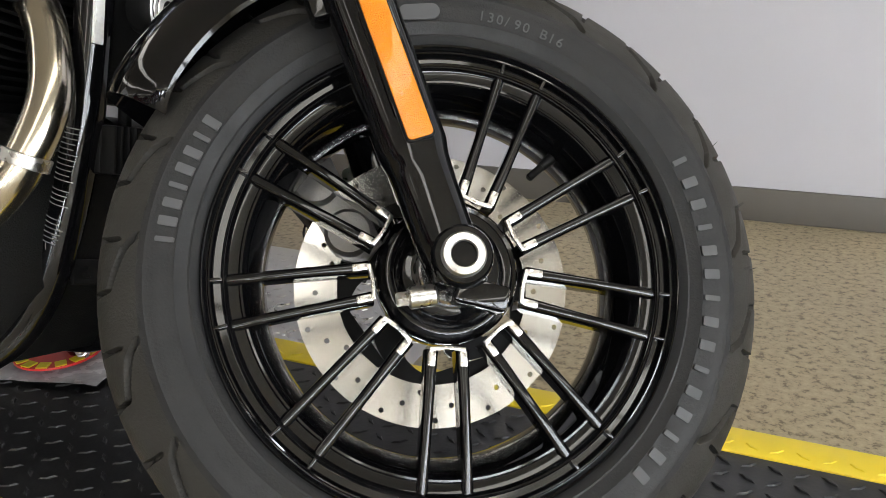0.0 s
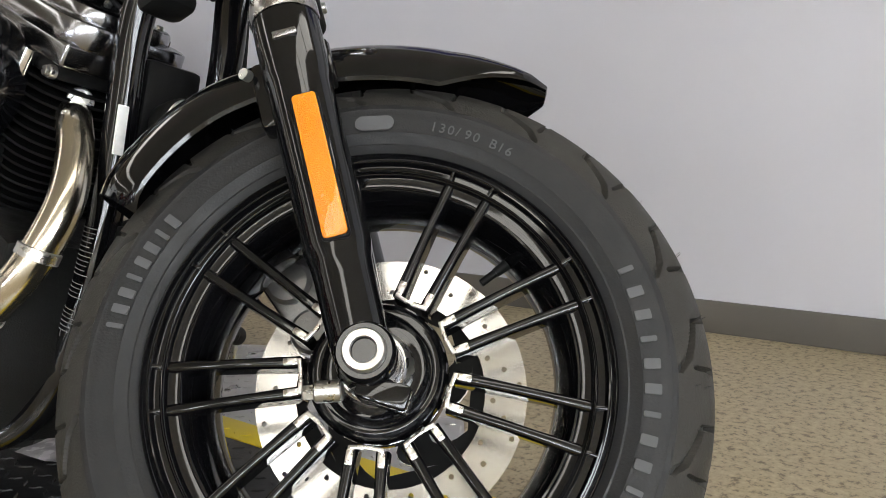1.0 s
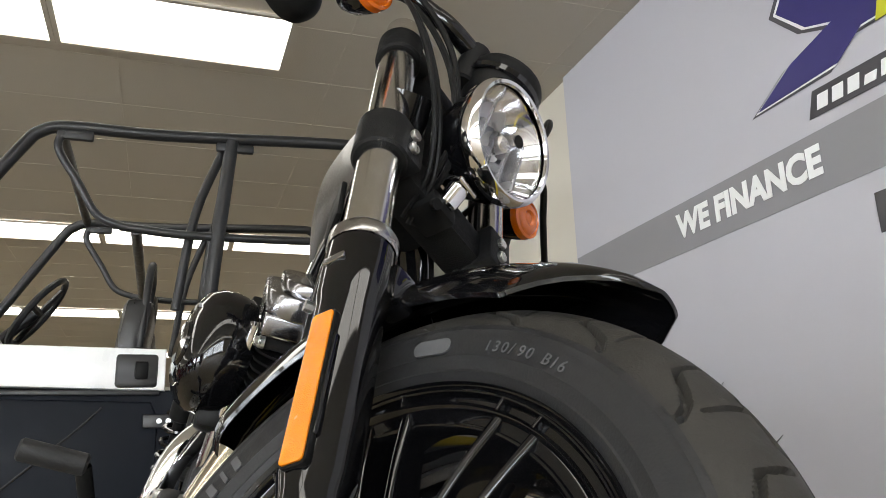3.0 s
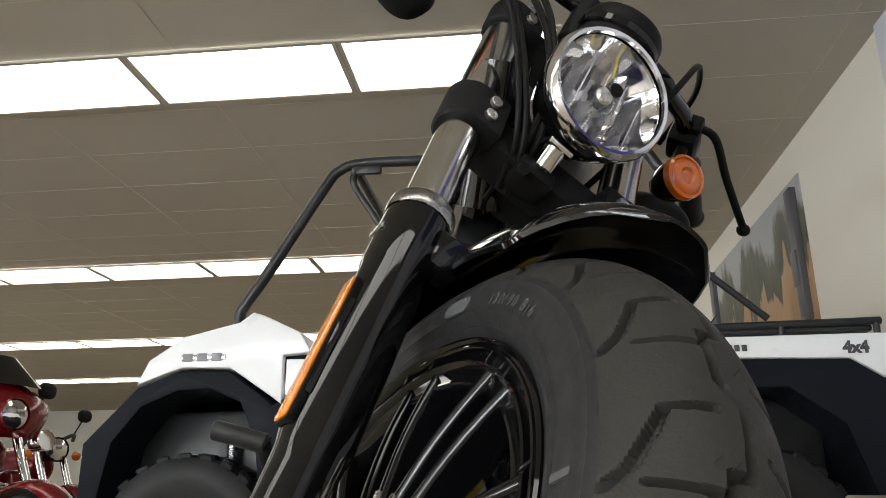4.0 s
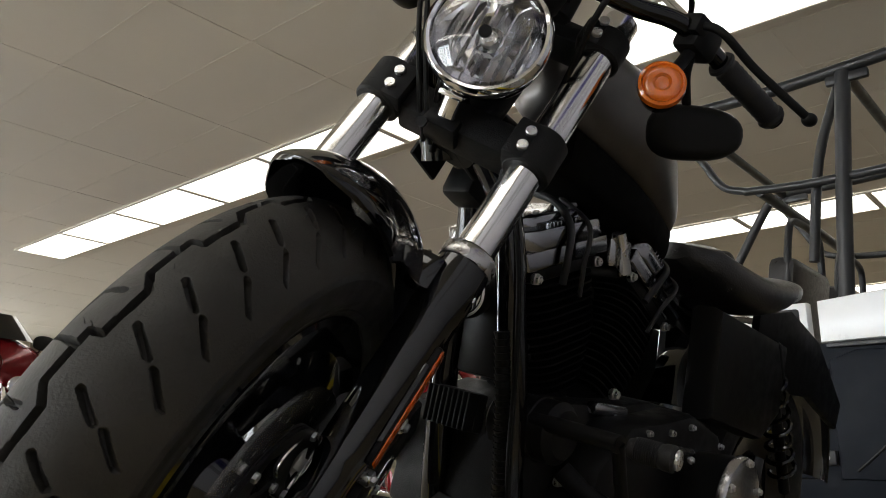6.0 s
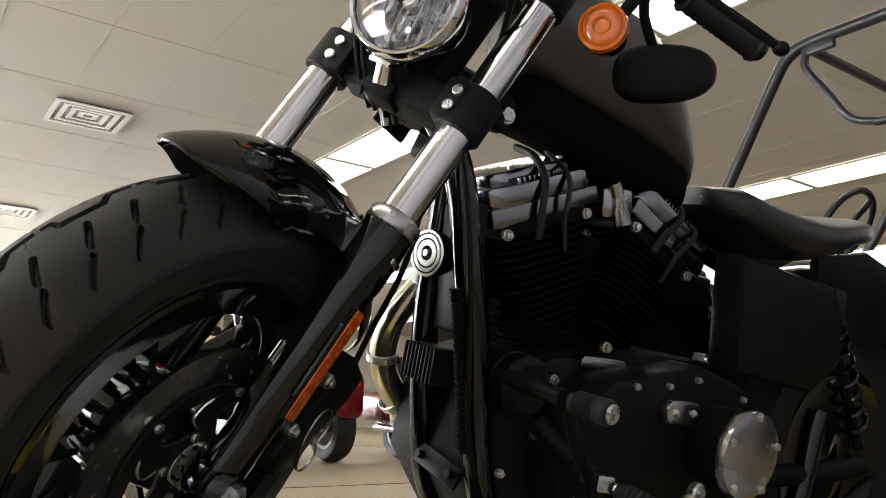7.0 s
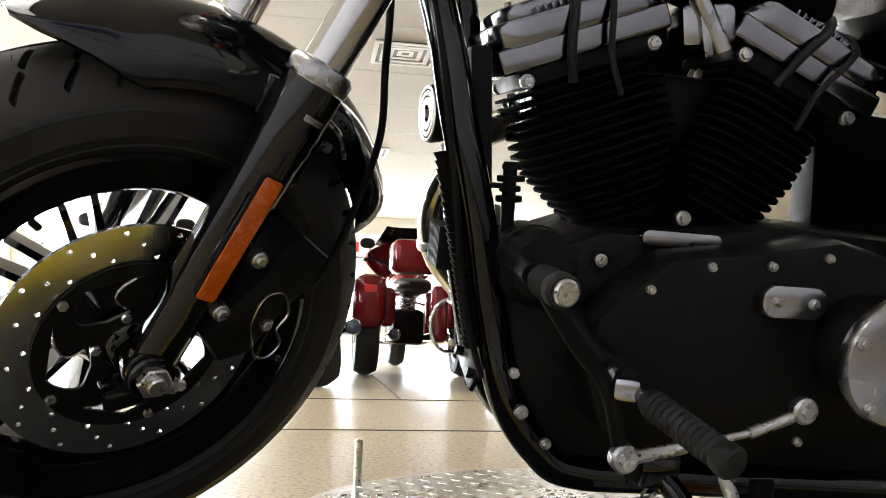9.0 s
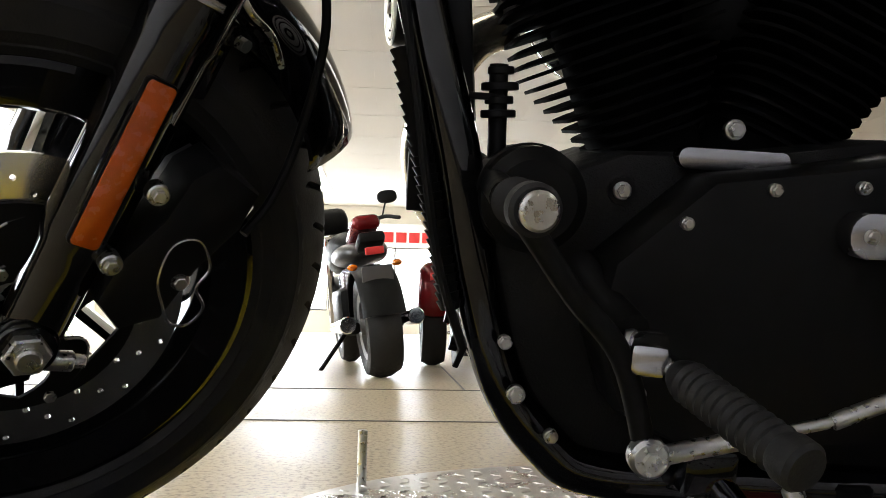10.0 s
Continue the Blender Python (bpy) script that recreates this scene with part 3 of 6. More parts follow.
# lower body with both wheel arches, doors, hood, bed
body = [(-1.88, 0.52), (-1.80, 0.52), (-1.75, 0.80), (-1.63, 0.95), (-1.47, 1.015), (-1.33, 1.02), (-1.19, 0.96), (-1.12, 0.80), (-1.06, 0.38), (0.46, 0.38), (0.51, 0.76), (0.61, 0.92),
        (0.70, 0.972), (1.08, 0.968), (1.28, 0.82), (1.36, 0.55), (1.58, 0.55), (1.58, 1.075), (0.62, 1.092), (0.36, 1.092), (0.235, 0.965), (-1.0, 0.97), (-1.05, 0.945), (-1.25, 1.097), (-1.47, 1.102), (-1.66, 1.03), (-1.88, 0.80)]
side_panel("body", body, UX - 1.45, UX, UTVG, "slate grey moulded lower body")
side_panel("hood", [(-1.66, 1.04), (-1.46, 1.112), (-1.24, 1.107), (-1.06, 0.985), (-1.005, 0.945), (-1.005, 1.155), (-0.88, 1.165), (-0.935, 1.255), (-1.10, 1.335), (-1.15, 1.352), (-1.21, 1.308), (-1.455, 1.25), (-1.61, 1.15)], UX - 1.40, UX + 0.012, UTVW, "white hood and front wing")
bm = bmesh.new()
box(bm, (UX + 0.016, -1.36, 1.155), (0.008, 0.20, 0.022), bev=0.002)
part("badge_bar", bm, ALU, utv, "pale hood badge")
for k in range(3):
    bm = bmesh.new()
    box(bm, (UX + 0.020, -1.43 + 0.065 * k, 1.155), (0.006, 0.045, 0.034), bev=0.002)
    part("badge_bar", bm, BANDM, utv)
DOORS = (([(-0.992, 0.982), (-0.250, 0.962), (-0.252, 1.126), (-0.990, 1.138)], (-0.357, 1.039), -0.955, 0.885),
         ([(-0.215, 0.966), (0.239, 0.972), (0.352, 1.097), (0.575, 1.102), (0.575, 1.163), (0.25, 1.186), (0.04, 1.147), (-0.215, 1.127)], (0.441, 1.075), -0.262, 0.846))
for outline, (ly, lz), hy, hz in DOORS:
    door = side_panel("door", outline, UX - 0.05, UX + 0.02, UTVW, "white door panel")
    bm = bmesh.new()
    box(bm, (UX + 0.019, ly, lz), (0.026, 0.155, 0.130), bev=0.014)
    latch = part("latch_recess", bm, UTVK, door, "black latch recess")
    bm = bmesh.new()
    box(bm, (UX + 0.031, ly + 0.018, lz), (0.012, 0.052, 0.072), bev=0.010)
    part("latch_lever", bm, SATIN, latch)
    for dz in (0.0, -0.30):
        bm = bmesh.new()
        box(bm, (UX + 0.012, hy, hz + dz), (0.034, 0.125, 0.052), bev=0.006)
        hinge = part("hinge", bm, UTVK, door)
        for d in (-0.002, 0.032):
            bm = bmesh.new()
            cyl(bm, (UX + 0.024, hy + d, hz + dz), (UX + 0.036, hy + d, hz + dz), 0.010, n=10)
            part("hinge_bolt", bm, BOLT, hinge)
    ys_ = [p[0] for p in outline]
    y0, y1 = min(ys_) + 0.02, min(max(ys_), 0.42) - 0.02
    bm = bmesh.new()
    plate(bm, [(y0, 0.47), (y1, 0.47), (y1, 0.86), (y1 - 0.03, 0.92), (y0 + 0.10, 0.935), (y0, 0.90)], UX - 0.02, UX + 0.013, Matrix(((0, 0, 1, 0), (1, 0, 0, 0), (0, 1, 0, 0), (0, 0, 0, 1))), bev=0.012)
    part("lower_door", bm, UTVG, door, "slate lower door skin")
    bm = bmesh.new()
    tube(bm, [(UX + 0.014, y0 + 0.06, 0.50), (UX + 0.014, y0 + 0.40, 0.80), (UX + 0.014, y0 + 0.50, 0.90)], 0.005, n=6)
    part("door_crease", bm, UTVK, door)
    bm = bmesh.new()
    box(bm, (UX + 0.006, (y0 + y1) / 2, 0.955), (0.03, y1 - y0, 0.018), bev=0.004)
    part("trim_strip", bm, UTVK, door, "black strip below the white panel")
side_panel("bed_stripe", [(0.66, 1.093), (1.33, 1.078), (1.45, 0.998), (1.585, 0.998), (1.585, 1.178), (0.80, 1.178), (0.70, 1.170), (0.66, 1.142)], UX - 1.42, UX + 0.016, UTVW, "white cargo bed side")
for k in range(8):
    bm = bmesh.new()
    box(bm, (UX + 0.019, 0.718 + 0.029 * k, 1.128), (0.008, 0.020, 0.026 if k else 0.036), bev=0.002)
    part("badge_bar", bm, SIGNK, utv)
me = lettering("4x4", 0.066, 0.001, bold=0.05)
link("badge_lettering", me, SIGNK, utv, Matrix(((0, 0, 1, UX + 0.019), (1, 0, 0, 1.305), (0, 1, 0, 1.098), (0, 0, 0, 1))), "dark badge lettering")
for x in (UX - 0.06, UX - 1.34):
    bm = bmesh.new()
    tube(bm, [(x, 0.66, 1.23), (x, 1.5, 1.24)], 0.016)
    for y in (0.7, 1.1, 1.48):
        tube(bm, [(x, y, 1.10), (x, y, 1.24)], 0.014)
    part("bed_rail", bm, UTVK, utv)


def cage(pts, r=0.026):
    bm = bmesh.new()
    tube(bm, pts, r, n=12, per=5)
    part("cage_tube", bm, UTVK, utv, "black steel roll cage tube")


for x in (UX - 0.02, UX - 1.38):
    cage([(x, -1.205, 1.17), (x, -1.222, 1.33), (x, -1.195, 1.40), (x, -1.10, 1.54), (x, -0.86, 1.93), (x, -0.79, 2.015), (x, -0.68, 2.047), (x, -0.3, 2.05), (x, 0.42, 2.09), (x, 0.56, 2.075), (x, 0.65, 1.97), (x, 0.690, 1.82), (x, 0.655, 1.3), (x, 0.60, 0.98)])
    cage([(x, -0.034, 2.05), (x, -0.085, 1.5), (x, -0.125, 1.0)], 0.030)
    cage([(x - 0.05, -0.06, 2.04), (x - 0.05, -0.17, 1.72), (x - 0.05, -0.23, 1.30)], 0.020)
    cage([(x, -0.70, 2.03), (x, -0.72, 1.95), (x, -0.63, 1.80), (x, -0.55, 1.672), (x, -0.44, 1.627)], 0.017)
    cage([(x, -0.46, 1.63), (x, -0.15, 1.61), (x, 0.5, 1.62)], 0.018)
    bm = bmesh.new()
    box(bm, (x, -0.66, 2.015), (0.03, 0.14, 0.05), bev=0.008)
    part("bracket", bm, UTVK, utv)
    bm = bmesh.new()
    box(bm, (x, -0.02, 2.02), (0.03, 0.16, 0.04), bev=0.008)
    part("bracket", bm, UTVK, utv)
    for z in (1.01, 0.965):
        bm = bmesh.new()
        cyl(bm, (x + 0.018, 0.60, z), (x + 0.040, 0.60, z), 0.012, n=10)
        part("cage_bolt", bm, BOLT, utv)
for y, z in ((-0.72, 2.04), (-0.03, 2.05), (0.58, 2.07), (-0.40, 1.62), (0.66, 1.50)):
    cage([(UX - 0.02, y, z), (UX - 0.7, y, z + 0.005), (UX - 1.38, y, z)], 0.022)
bm = bmesh.new()
tube(bm, [(UX - 0.08, 0.63, 1.47), (UX - 0.08, 0.55, 1.435), (UX - 0.08, 0.44, 1.465), (UX - 0.08, 0.405, 1.53), (UX - 0.08, 0.43, 1.60), (UX - 0.08, 0.50, 1.625), (UX - 0.08, 0.58, 1.60), (UX - 0.08, 0.63, 1.55)], 0.017, n=10)
part("grab_handle", bm, UTVK, utv, "black curved grab handle")
bm = bmesh.new()
box(bm, (UX - 0.14, 0.635, 1.40), (0.05, 0.16, 0.30), bev=0.02)
box(bm, (UX - 0.04, 0.66, 1.60), (0.03, 0.07, 0.60), rotm(rx=2), bev=0.008)
part("rear_upright", bm, UTVG, utv, "slate upright behind the rear seat")
bm = bmesh.new()
tube(bm, [(UX - 0.05, 0.72, 1.56), (UX - 0.05, 1.05, 1.26)], 0.016)
part("rear_brace", bm, UTVK, utv)
bm = bmesh.new()
box(bm, (UX - 0.72, 1.02, 1.215), (1.30, 0.9, 0.03), bev=0.01)
part("bed_cover", bm, UTVK, utv, "black cargo bed edge")
for x in (UX - 0.35, UX - 1.05):
    for y in (-0.36, 0.66):
        cage([(x - 0.24, y, 1.15), (x - 0.22, y + 0.02, 1.42), (x - 0.15, y + 0.03, 1.52), (x + 0.15, y + 0.03, 1.52), (x + 0.22, y + 0.02, 1.42), (x + 0.24, y, 1.15)], 0.016)
        bm = bmesh.new()
        box(bm, (x, y - 0.28, 0.98), (0.5, 0.5, 0.14), bev=0.04)
        part("seat_cushion", bm, SEATM, utv, "black vinyl seat")
        bm = bmesh.new()
        box(bm, (x, y - 0.03, 1.18), (0.5, 0.12, 0.36), rotm(rx=-8), bev=0.04)
        part("seat_back", bm, SEATM, utv)
bm = bmesh.new()
lathe(bm, [(0.165 + 0.015 * math.cos(a * math.pi / 4), 0.015 * math.sin(a * math.pi / 4)) for a in range(8)], Matrix.Translation((UX - 0.36, -0.78, 1.33)) @ rotm(rx=55).to_4x4(), 28, close=True)
for a in (0, 120, 240):
    c = Matrix.Translation((UX - 0.36, -0.78, 1.33)) @ rotm(rx=55, rz=0).to_4x4()
    cyl(bm, c @ Vector((0, 0, -0.01)), c @ Vector((0.16 * math.cos(radians(a)), 0.16 * math.sin(radians(a)), 0)), 0.014, n=8)
cyl(bm, (UX - 0.36, -0.78, 1.33), (UX - 0.36, -1.0, 1.12), 0.022, n=10)
part("steering_wheel", bm, UTVK, utv, "black steering wheel on its column")
for y in (-1.42, 0.92):
    bm = bmesh.new()
    box(bm, (UX - 0.72, y, 0.66), (0.80, 0.76, 0.60), bev=0.03)
    part("inner_fender", bm, UTVK, utv, "black inner wheel well")
bm = bmesh.new()
box(bm, (UX - 0.7, -0.98, 1.10), (1.36, 0.16, 0.16), bev=0.04)
part("dashboard", bm, UTVG, utv)
bm = bmesh.new()
box(bm, (UX - 0.72, 0.62, 1.25), (1.3, 0.04, 0.5), bev=0.01)
part("rear_panel", bm, UTVG, utv, "slate panel behind the rear seat")
bm = bmesh.new()
box(bm, (0, 0, 0), (0.08, 0.05, 0.03), bev=0.006, seg=1)
lug_me = finish(bm)
lug_me.materials.append(RUBBER)
for y in (-1.42, 0.92):
    for x in (UX - 0.14, UX - 1.28):
        c = Matrix.Translation((x, y, 0.372)) @ Matrix.Rotation(radians(90), 4, "Y") @ Matrix.Scale(1.12, 4)
        bm = bmesh.new()
        lathe(bm, [(0.17, -0.10), (0.24, -0.125), (0.29, -0.125), (0.325, -0.10), (0.33, 0), (0.325, 0.10), (0.29, 0.125), (0.24, 0.125), (0.17, 0.10)], c, 36)
        tyre = part("tyre", bm, RUBBER, utv, "knobbly black off-road tyre")
        for k in range(24):
            for s in (-1, 1):
                turn = c @ Matrix.Rotation(2 * math.pi * (k + 0.25 * s) / 24, 4, "Z") @ Matrix.Translation((0.328, 0, 0.06 * s)) @ Matrix.Rotation(radians(90), 4, "Y") @ rotm(rz=20 * s).to_4x4()
                link("lug", lug_me, RUBBER, tyre, turn)
        bm = bmesh.new()
        lathe(bm, [(0.0001, 0.06), (0.05, 0.065), (0.07, 0.04), (0.13, 0.05), (0.165, 0.095), (0.175, 0.10), (0.175, -0.10), (0.05, -0.08)], c, 30)
        part("rim", bm, UTVK, tyre, "black steel rim")
for y in (-1.42, 0.92):
    bm = bmesh.new()
    cyl(bm, (UX - 1.3, y, 0.372), (UX - 0.1, y, 0.372), 0.035, n=10)
    part("axle", bm, UTVK, utv)
    for x in (UX - 0.30, UX - 1.12):
        bm = bmesh.new()
        cyl(bm, (x, y + 0.1, 0.36), (x + 0.05, y + 0.12, 0.85), 0.028, n=10)
        part("shock", bm, ALU, utv)


# ---------------------------------------------------------------- the motorcycle
bike = thing("motorcycle", "black cruiser motorcycle leaning on its side stand, bars turned", "motorcycle", Matrix.Translation((-0.4, -0.1, DECK)))
AX = Matrix.Rotation(radians(-90), 4, "X")      # local z along the wheel's axle (to its left), x forward, y down


def polar(r, deg, y):
    return Vector((r * math.cos(radians(deg)), y, r * math.sin(radians(deg))))


# ---- front tyre: carcass and a grooved tread band
prof = [(0.2155, -0.046), (0.222, -0.0535), (0.228, -0.0575), (0.2300, -0.0592), (0.232, -0.0588), (0.240, -0.0625), (0.2425, -0.0640), (0.245, -0.0636), (0.255, -0.0655), (0.262, -0.0655), (0.2665, -0.0648), (0.2685, -0.0652), (0.2715, -0.0640), (0.2745, -0.0628)]
bm = bmesh.new()
lathe(bm, prof, AX, 160)
lathe(bm, [(r, -h) for r, h in prof], AX, 160)
lathe(bm, [(0.2745, -0.0628), (0.285, -0.045), (0.300, 0), (0.285, 0.045), (0.2745, 0.0628)], AX, 96)
tyre = part("front_tyre", bm, RUBBER, bike, "wide black front tyre with grooved tread", m=WHEEL, angle=25)

NREP = 19
# groove lines of one repeat: (turn in repeats from a start of 34 degrees, place across the tread)
GROOVES = [[(0.0, -0.024), (-0.03, -0.0445), (-0.40, -0.0545), (-0.54, -0.0622)], [(-0.49, -0.024), (-0.49, -0.0490)],
           [(0.65, -0.0080), (0.63, -0.0190), (0.21, -0.0190), (0.08, -0.0070), (-0.35, -0.0080)],
           [(0.29, 0.008), (0.16, 0.028)], [(-0.18, 0.008), (-0.31, 0.028)], [(0.15, 0.036), (-0.02, 0.051)], [(-0.35, 0.036), (-0.52, 0.051)]]


def seg_dist(px, py, a, b):
    ax, ay = a
    bx, by = b
    t = np.clip(((px - ax) * (bx - ax) + (py - ay) * (by - ay)) / ((bx - ax) ** 2 + (by - ay) ** 2 + 1e-12), 0, 1)
    return np.hypot(px - ax - t * (bx - ax), py - ay - t * (by - ay))


NA, NY = 2040, 117
th = np.arange(NA) * (2 * math.pi / NA)
ys = np.linspace(-0.0628, 0.0628, NY)
T, Yg = np.meshgrid(th, ys, indexing="ij")
crown = 0.3203 - 0.0458 * (np.abs(ys) / 0.0628) ** 2.5
unit = 2 * math.pi * 0.315 / NREP
u = ((T / (2 * math.pi) - 34.0 / 360.0) * NREP) % 1.0
depth = np.full(T.shape, 1.0)
for line in GROOVES:
    for a, b in zip(line, line[1:]):
        for shift in (-1, 0, 1):
            depth = np.minimum(depth, seg_dist(u * unit, Yg, ((a[0] + shift) * unit, a[1]), ((b[0] + shift) * unit, b[1])))
halfw = 0.0031 - 0.0008 * np.clip((np.abs(Yg) - 0.024) / 0.02, 0, 1)
gro = np.clip((halfw + 0.0002 - depth) / 0.0013, 0, 1) * (0.0100 - 0.0040 * np.clip((np.abs(Yg) - 0.035) / 0.02, 0, 1))
slope = np.gradient(crown, ys)
nrm = np.hypot(1.0, slope)
gro = gro * np.clip((0.0620 - np.abs(ys)) / 0.0015, 0, 1)[None, :]
Rr = crown[None, :] - gro * (1.0 / nrm)[None, :]
Yg = Yg + gro * (slope / nrm)[None, :]
verts = np.stack([Rr * np.cos(T), Yg, Rr * np.sin(T)], -1).reshape(-1, 3)
i, j = np.meshgrid(np.arange(NA), np.arange(NY - 1), indexing="ij")
i2 = (i + 1) % NA
faces = np.stack([i * NY + j, i * NY + j + 1, i2 * NY + j + 1, i2 * NY + j], -1).reshape(-1, 4)
me = bpy.data.meshes.new("tread")
me.from_pydata(verts.tolist(), [], faces.tolist())
me.shade_smooth()
me.set_sharp_from_angle(angle=radians(42))
link("tread", me, TREAD, tyre, WHEEL, "dull grey-black grooved tread")
# moulding hairs
for k in range(26):
    bm = bmesh.new()
    a = 20 + 137.5 * k % 200 - 30
    y = -0.055 + 0.11 * ((k * 0.37) % 1)
    r = 0.3203 - 0.0458 * (abs(y) / 0.0628) ** 2.5
    cyl(bm, polar(r - 0.001, a, y), polar(r + 0.006, a + 0.4, y * 1.03), 0.0005, 0.0002, n=5)
    part("rubber_hair", bm, RUBBER, tyre, m=WHEEL)


# raised marks on the right sidewall
def on_arc(r, deg, y=-0.0655):
    """Frame on the right sidewall: x along the arc clockwise, y outward."""
    c, s = math.cos(radians(deg)), math.sin(radians(deg))
    return Matrix(((s, c, 0, r * c), (0, 0, -1, y), (-c, s, 0, r * s), (0, 0, 0, 1)))


def arc_bars(n, r, a0, a1, w, h, material, gap=()):
    for k in range(n):
        if k in gap:
            continue
        a = a0 + (a1 - a0) * k / (n - 1)
        bm = bmesh.new()
        w_ = w * (0.78 if k % 3 else 0.42)
        o = rounded(w_, h, 0.0012, 2)
        plate(bm, o, -0.0012, 0.0007, WHEEL @ on_arc(r, a))
        part("raised_mark", bm, material, tyre, "pale moulded mark")


arc_bars(8, 0.2525, 176, 150, 0.0110, 0.0165, LETTER)
arc_bars(15, 0.2515, 27, -46, 0.0120, 0.0150, LETTER)
bm = bmesh.new()
plate(bm, rounded(0.040, 0.016, 0.0078), -0.001, 0.0008, WHEEL @ on_arc(0.252, 97.5))
part("sidewall_oval", bm, LETTER, tyre, "smooth oval moulded patch")
for k, ch in enumerate("130/90 B16"):
    if ch == " ":
        continue
    me = lettering(ch, 0.0145, 0.0004)
    link("sidewall_number", me, LETTER, tyre, WHEEL @ on_arc(0.252, 83.5 - 2.05 * k, -0.0657) @ Matrix.Translation((-0.004, -0.005, 0)), "small moulded size marking")

# ---- front rim
prof = [(0.180, 0.050), (0.196, 0.052), (0.215, 0.057), (0.2215, 0.055), (0.222, 0.049), (0.214, 0.044), (0.200, 0.040), (0.190, 0.030), (0.186, 0.0),
        (0.190, -0.030), (0.205, -0.042), (0.214, -0.044), (0.222, -0.049), (0.2225, -0.0560), (0.2210, -0.0580), (0.2195, -0.0565), (0.2175, -0.0535), (0.2160, -0.0540), (0.2150, -0.0558), (0.2135, -0.0562), (0.2122, -0.0545),
        (0.2112, -0.0490), (0.2050, -0.0490), (0.2042, -0.0535), (0.2028, -0.0548), (0.2010, -0.0535), (0.1985, -0.0480), (0.1940, -0.0462), (0.1900, -0.0458), (0.1885, -0.0478), (0.1865, -0.0480), (0.1848, -0.0462), (0.1825, -0.0410), (0.1800, -0.0330), (0.1770, -0.0230), (0.1740, -0.0120), (0.1722, -0.0040), (0.1705, 0.02), (0.174, 0.040)]
bm = bmesh.new()
lathe(bm, prof, AX, 144, close=True)
rim = part("front_rim", bm, GLOSS, bike, "gloss black cast front wheel", m=WHEEL, angle=30)
HUBY = -0.058
bm = bmesh.new()
lathe(bm, [(0.0001, HUBY - 0.004), (0.030, HUBY - 0.004), (0.040, HUBY), (0.046, HUBY - 0.001), (0.050, HUBY + 0.004), (0.055, HUBY + 0.002), (0.0585, HUBY + 0.003), (0.061, HUBY + 0.008), (0.064, HUBY + 0.007), (0.0665, HUBY + 0.012), (0.067, -0.01), (0.055, 0.02), (0.045, 0.055), (0.0001, 0.06)], AX, 64)
part("hub", bm, GLOSS, rim, "gloss black stepped hub cap", m=WHEEL)


def spoke_mesh():
    """One spoke lying along x from the hub to the rim, its deep side along y."""
    bm = bmesh.new()
    rings = []
    for f in range(9):
        t = f / 8
        x = 0.072 + t * (0.2035 - 0.072)
        w = 0.0062 - 0.0012 * math.sin(t * math.pi)
        fr = -0.0555 + 0.006 * t - 0.004 * math.sin(t * math.pi)
        bk = -0.018 - 0.006 * t
        if t > 0.92:
            fr, bk = -0.0495, -0.03
        rings.append([Vector((x, fr + 0.007, -w)), Vector((x, fr + 0.0035, -w * 0.93)), Vector((x, fr + 0.0012, -w * 0.70)), Vector((x, fr, -w * 0.30)), Vector((x, fr, w * 0.30)), Vector((x, fr + 0.0012, w * 0.70)), Vector((x, fr + 0.0035, w * 0.93)), Vector((x, fr + 0.007, w)), Vector((x, bk, w * 0.8)), Vector((x, bk, -w * 0.8))])
    loft(bm, rings)
    return finish(bm, 60)


spoke = spoke_mesh()
spoke.materials.append(GLOSS)
bm = bmesh.new()
box(bm, (0.0800, -0.0560, 0), (0.0145, 0.004, 0.0068), bev=0.0012)
foot = finish(bm)
foot.materials.append(STEEL)
bm = bmesh.new()
plate(bm, [(0.0700, -0.0165), (0.0750, -0.0165), (0.0730, -0.010), (0.0722, 0.0), (0.0730, 0.010), (0.0750, 0.0165), (0.0700, 0.0165), (0.0682, 0.0)], 0.0535, 0.0585, Matrix.Rotation(radians(90), 4, "X"), bev=0.001)
web_me = finish(bm)
web_me.materials.append(STEEL)
bm = bmesh.new()
box(bm, (0.2085, -0.0520, 0), (0.0120, 0.0080, 0.0036), bev=0.0012)
tab = finish(bm)
tab.materials.append(GLOSS)
for k in range(9):
    base = 70 + 40 * k
    link("spoke_web", web_me, STEEL, rim, WHEEL @ Matrix.Rotation(radians(-base), 4, "Y"), "bare machined metal bridge")
    for s in (-1, 1):
        turn = Matrix.Rotation(radians(-base), 4, "Y")
        slant = Matrix.Translation((0.0745, 0, 0.0142 * s)) @ Matrix.Rotation(radians(-2.9 * s), 4, "Y") @ Matrix.Translation((-0.0745, 0, 0))
        link("spoke", spoke, GLOSS, rim, WHEEL @ turn @ slant)
        link("spoke_foot", foot, STEEL, rim, WHEEL @ turn @ slant, "bare machined spoke foot")
        link("rim_tab", tab, GLOSS, rim, WHEEL @ Matrix.Rotation(radians(-(base + 5.8 * s)), 4, "Y"))
bm = bmesh.new()
p, q = polar(0.172, 49, -0.004), polar(0.138, 50.5, -0.006)
cyl(bm, p, p + (q - p) * 0.45, 0.0062, 0.005, n=14)
cyl(bm, p + (q - p) * 0.4, q, 0.0042, n=14, bev=0.001)
part("valve_stem", bm, SATIN, rim, "short tyre valve with cap", m=WHEEL)

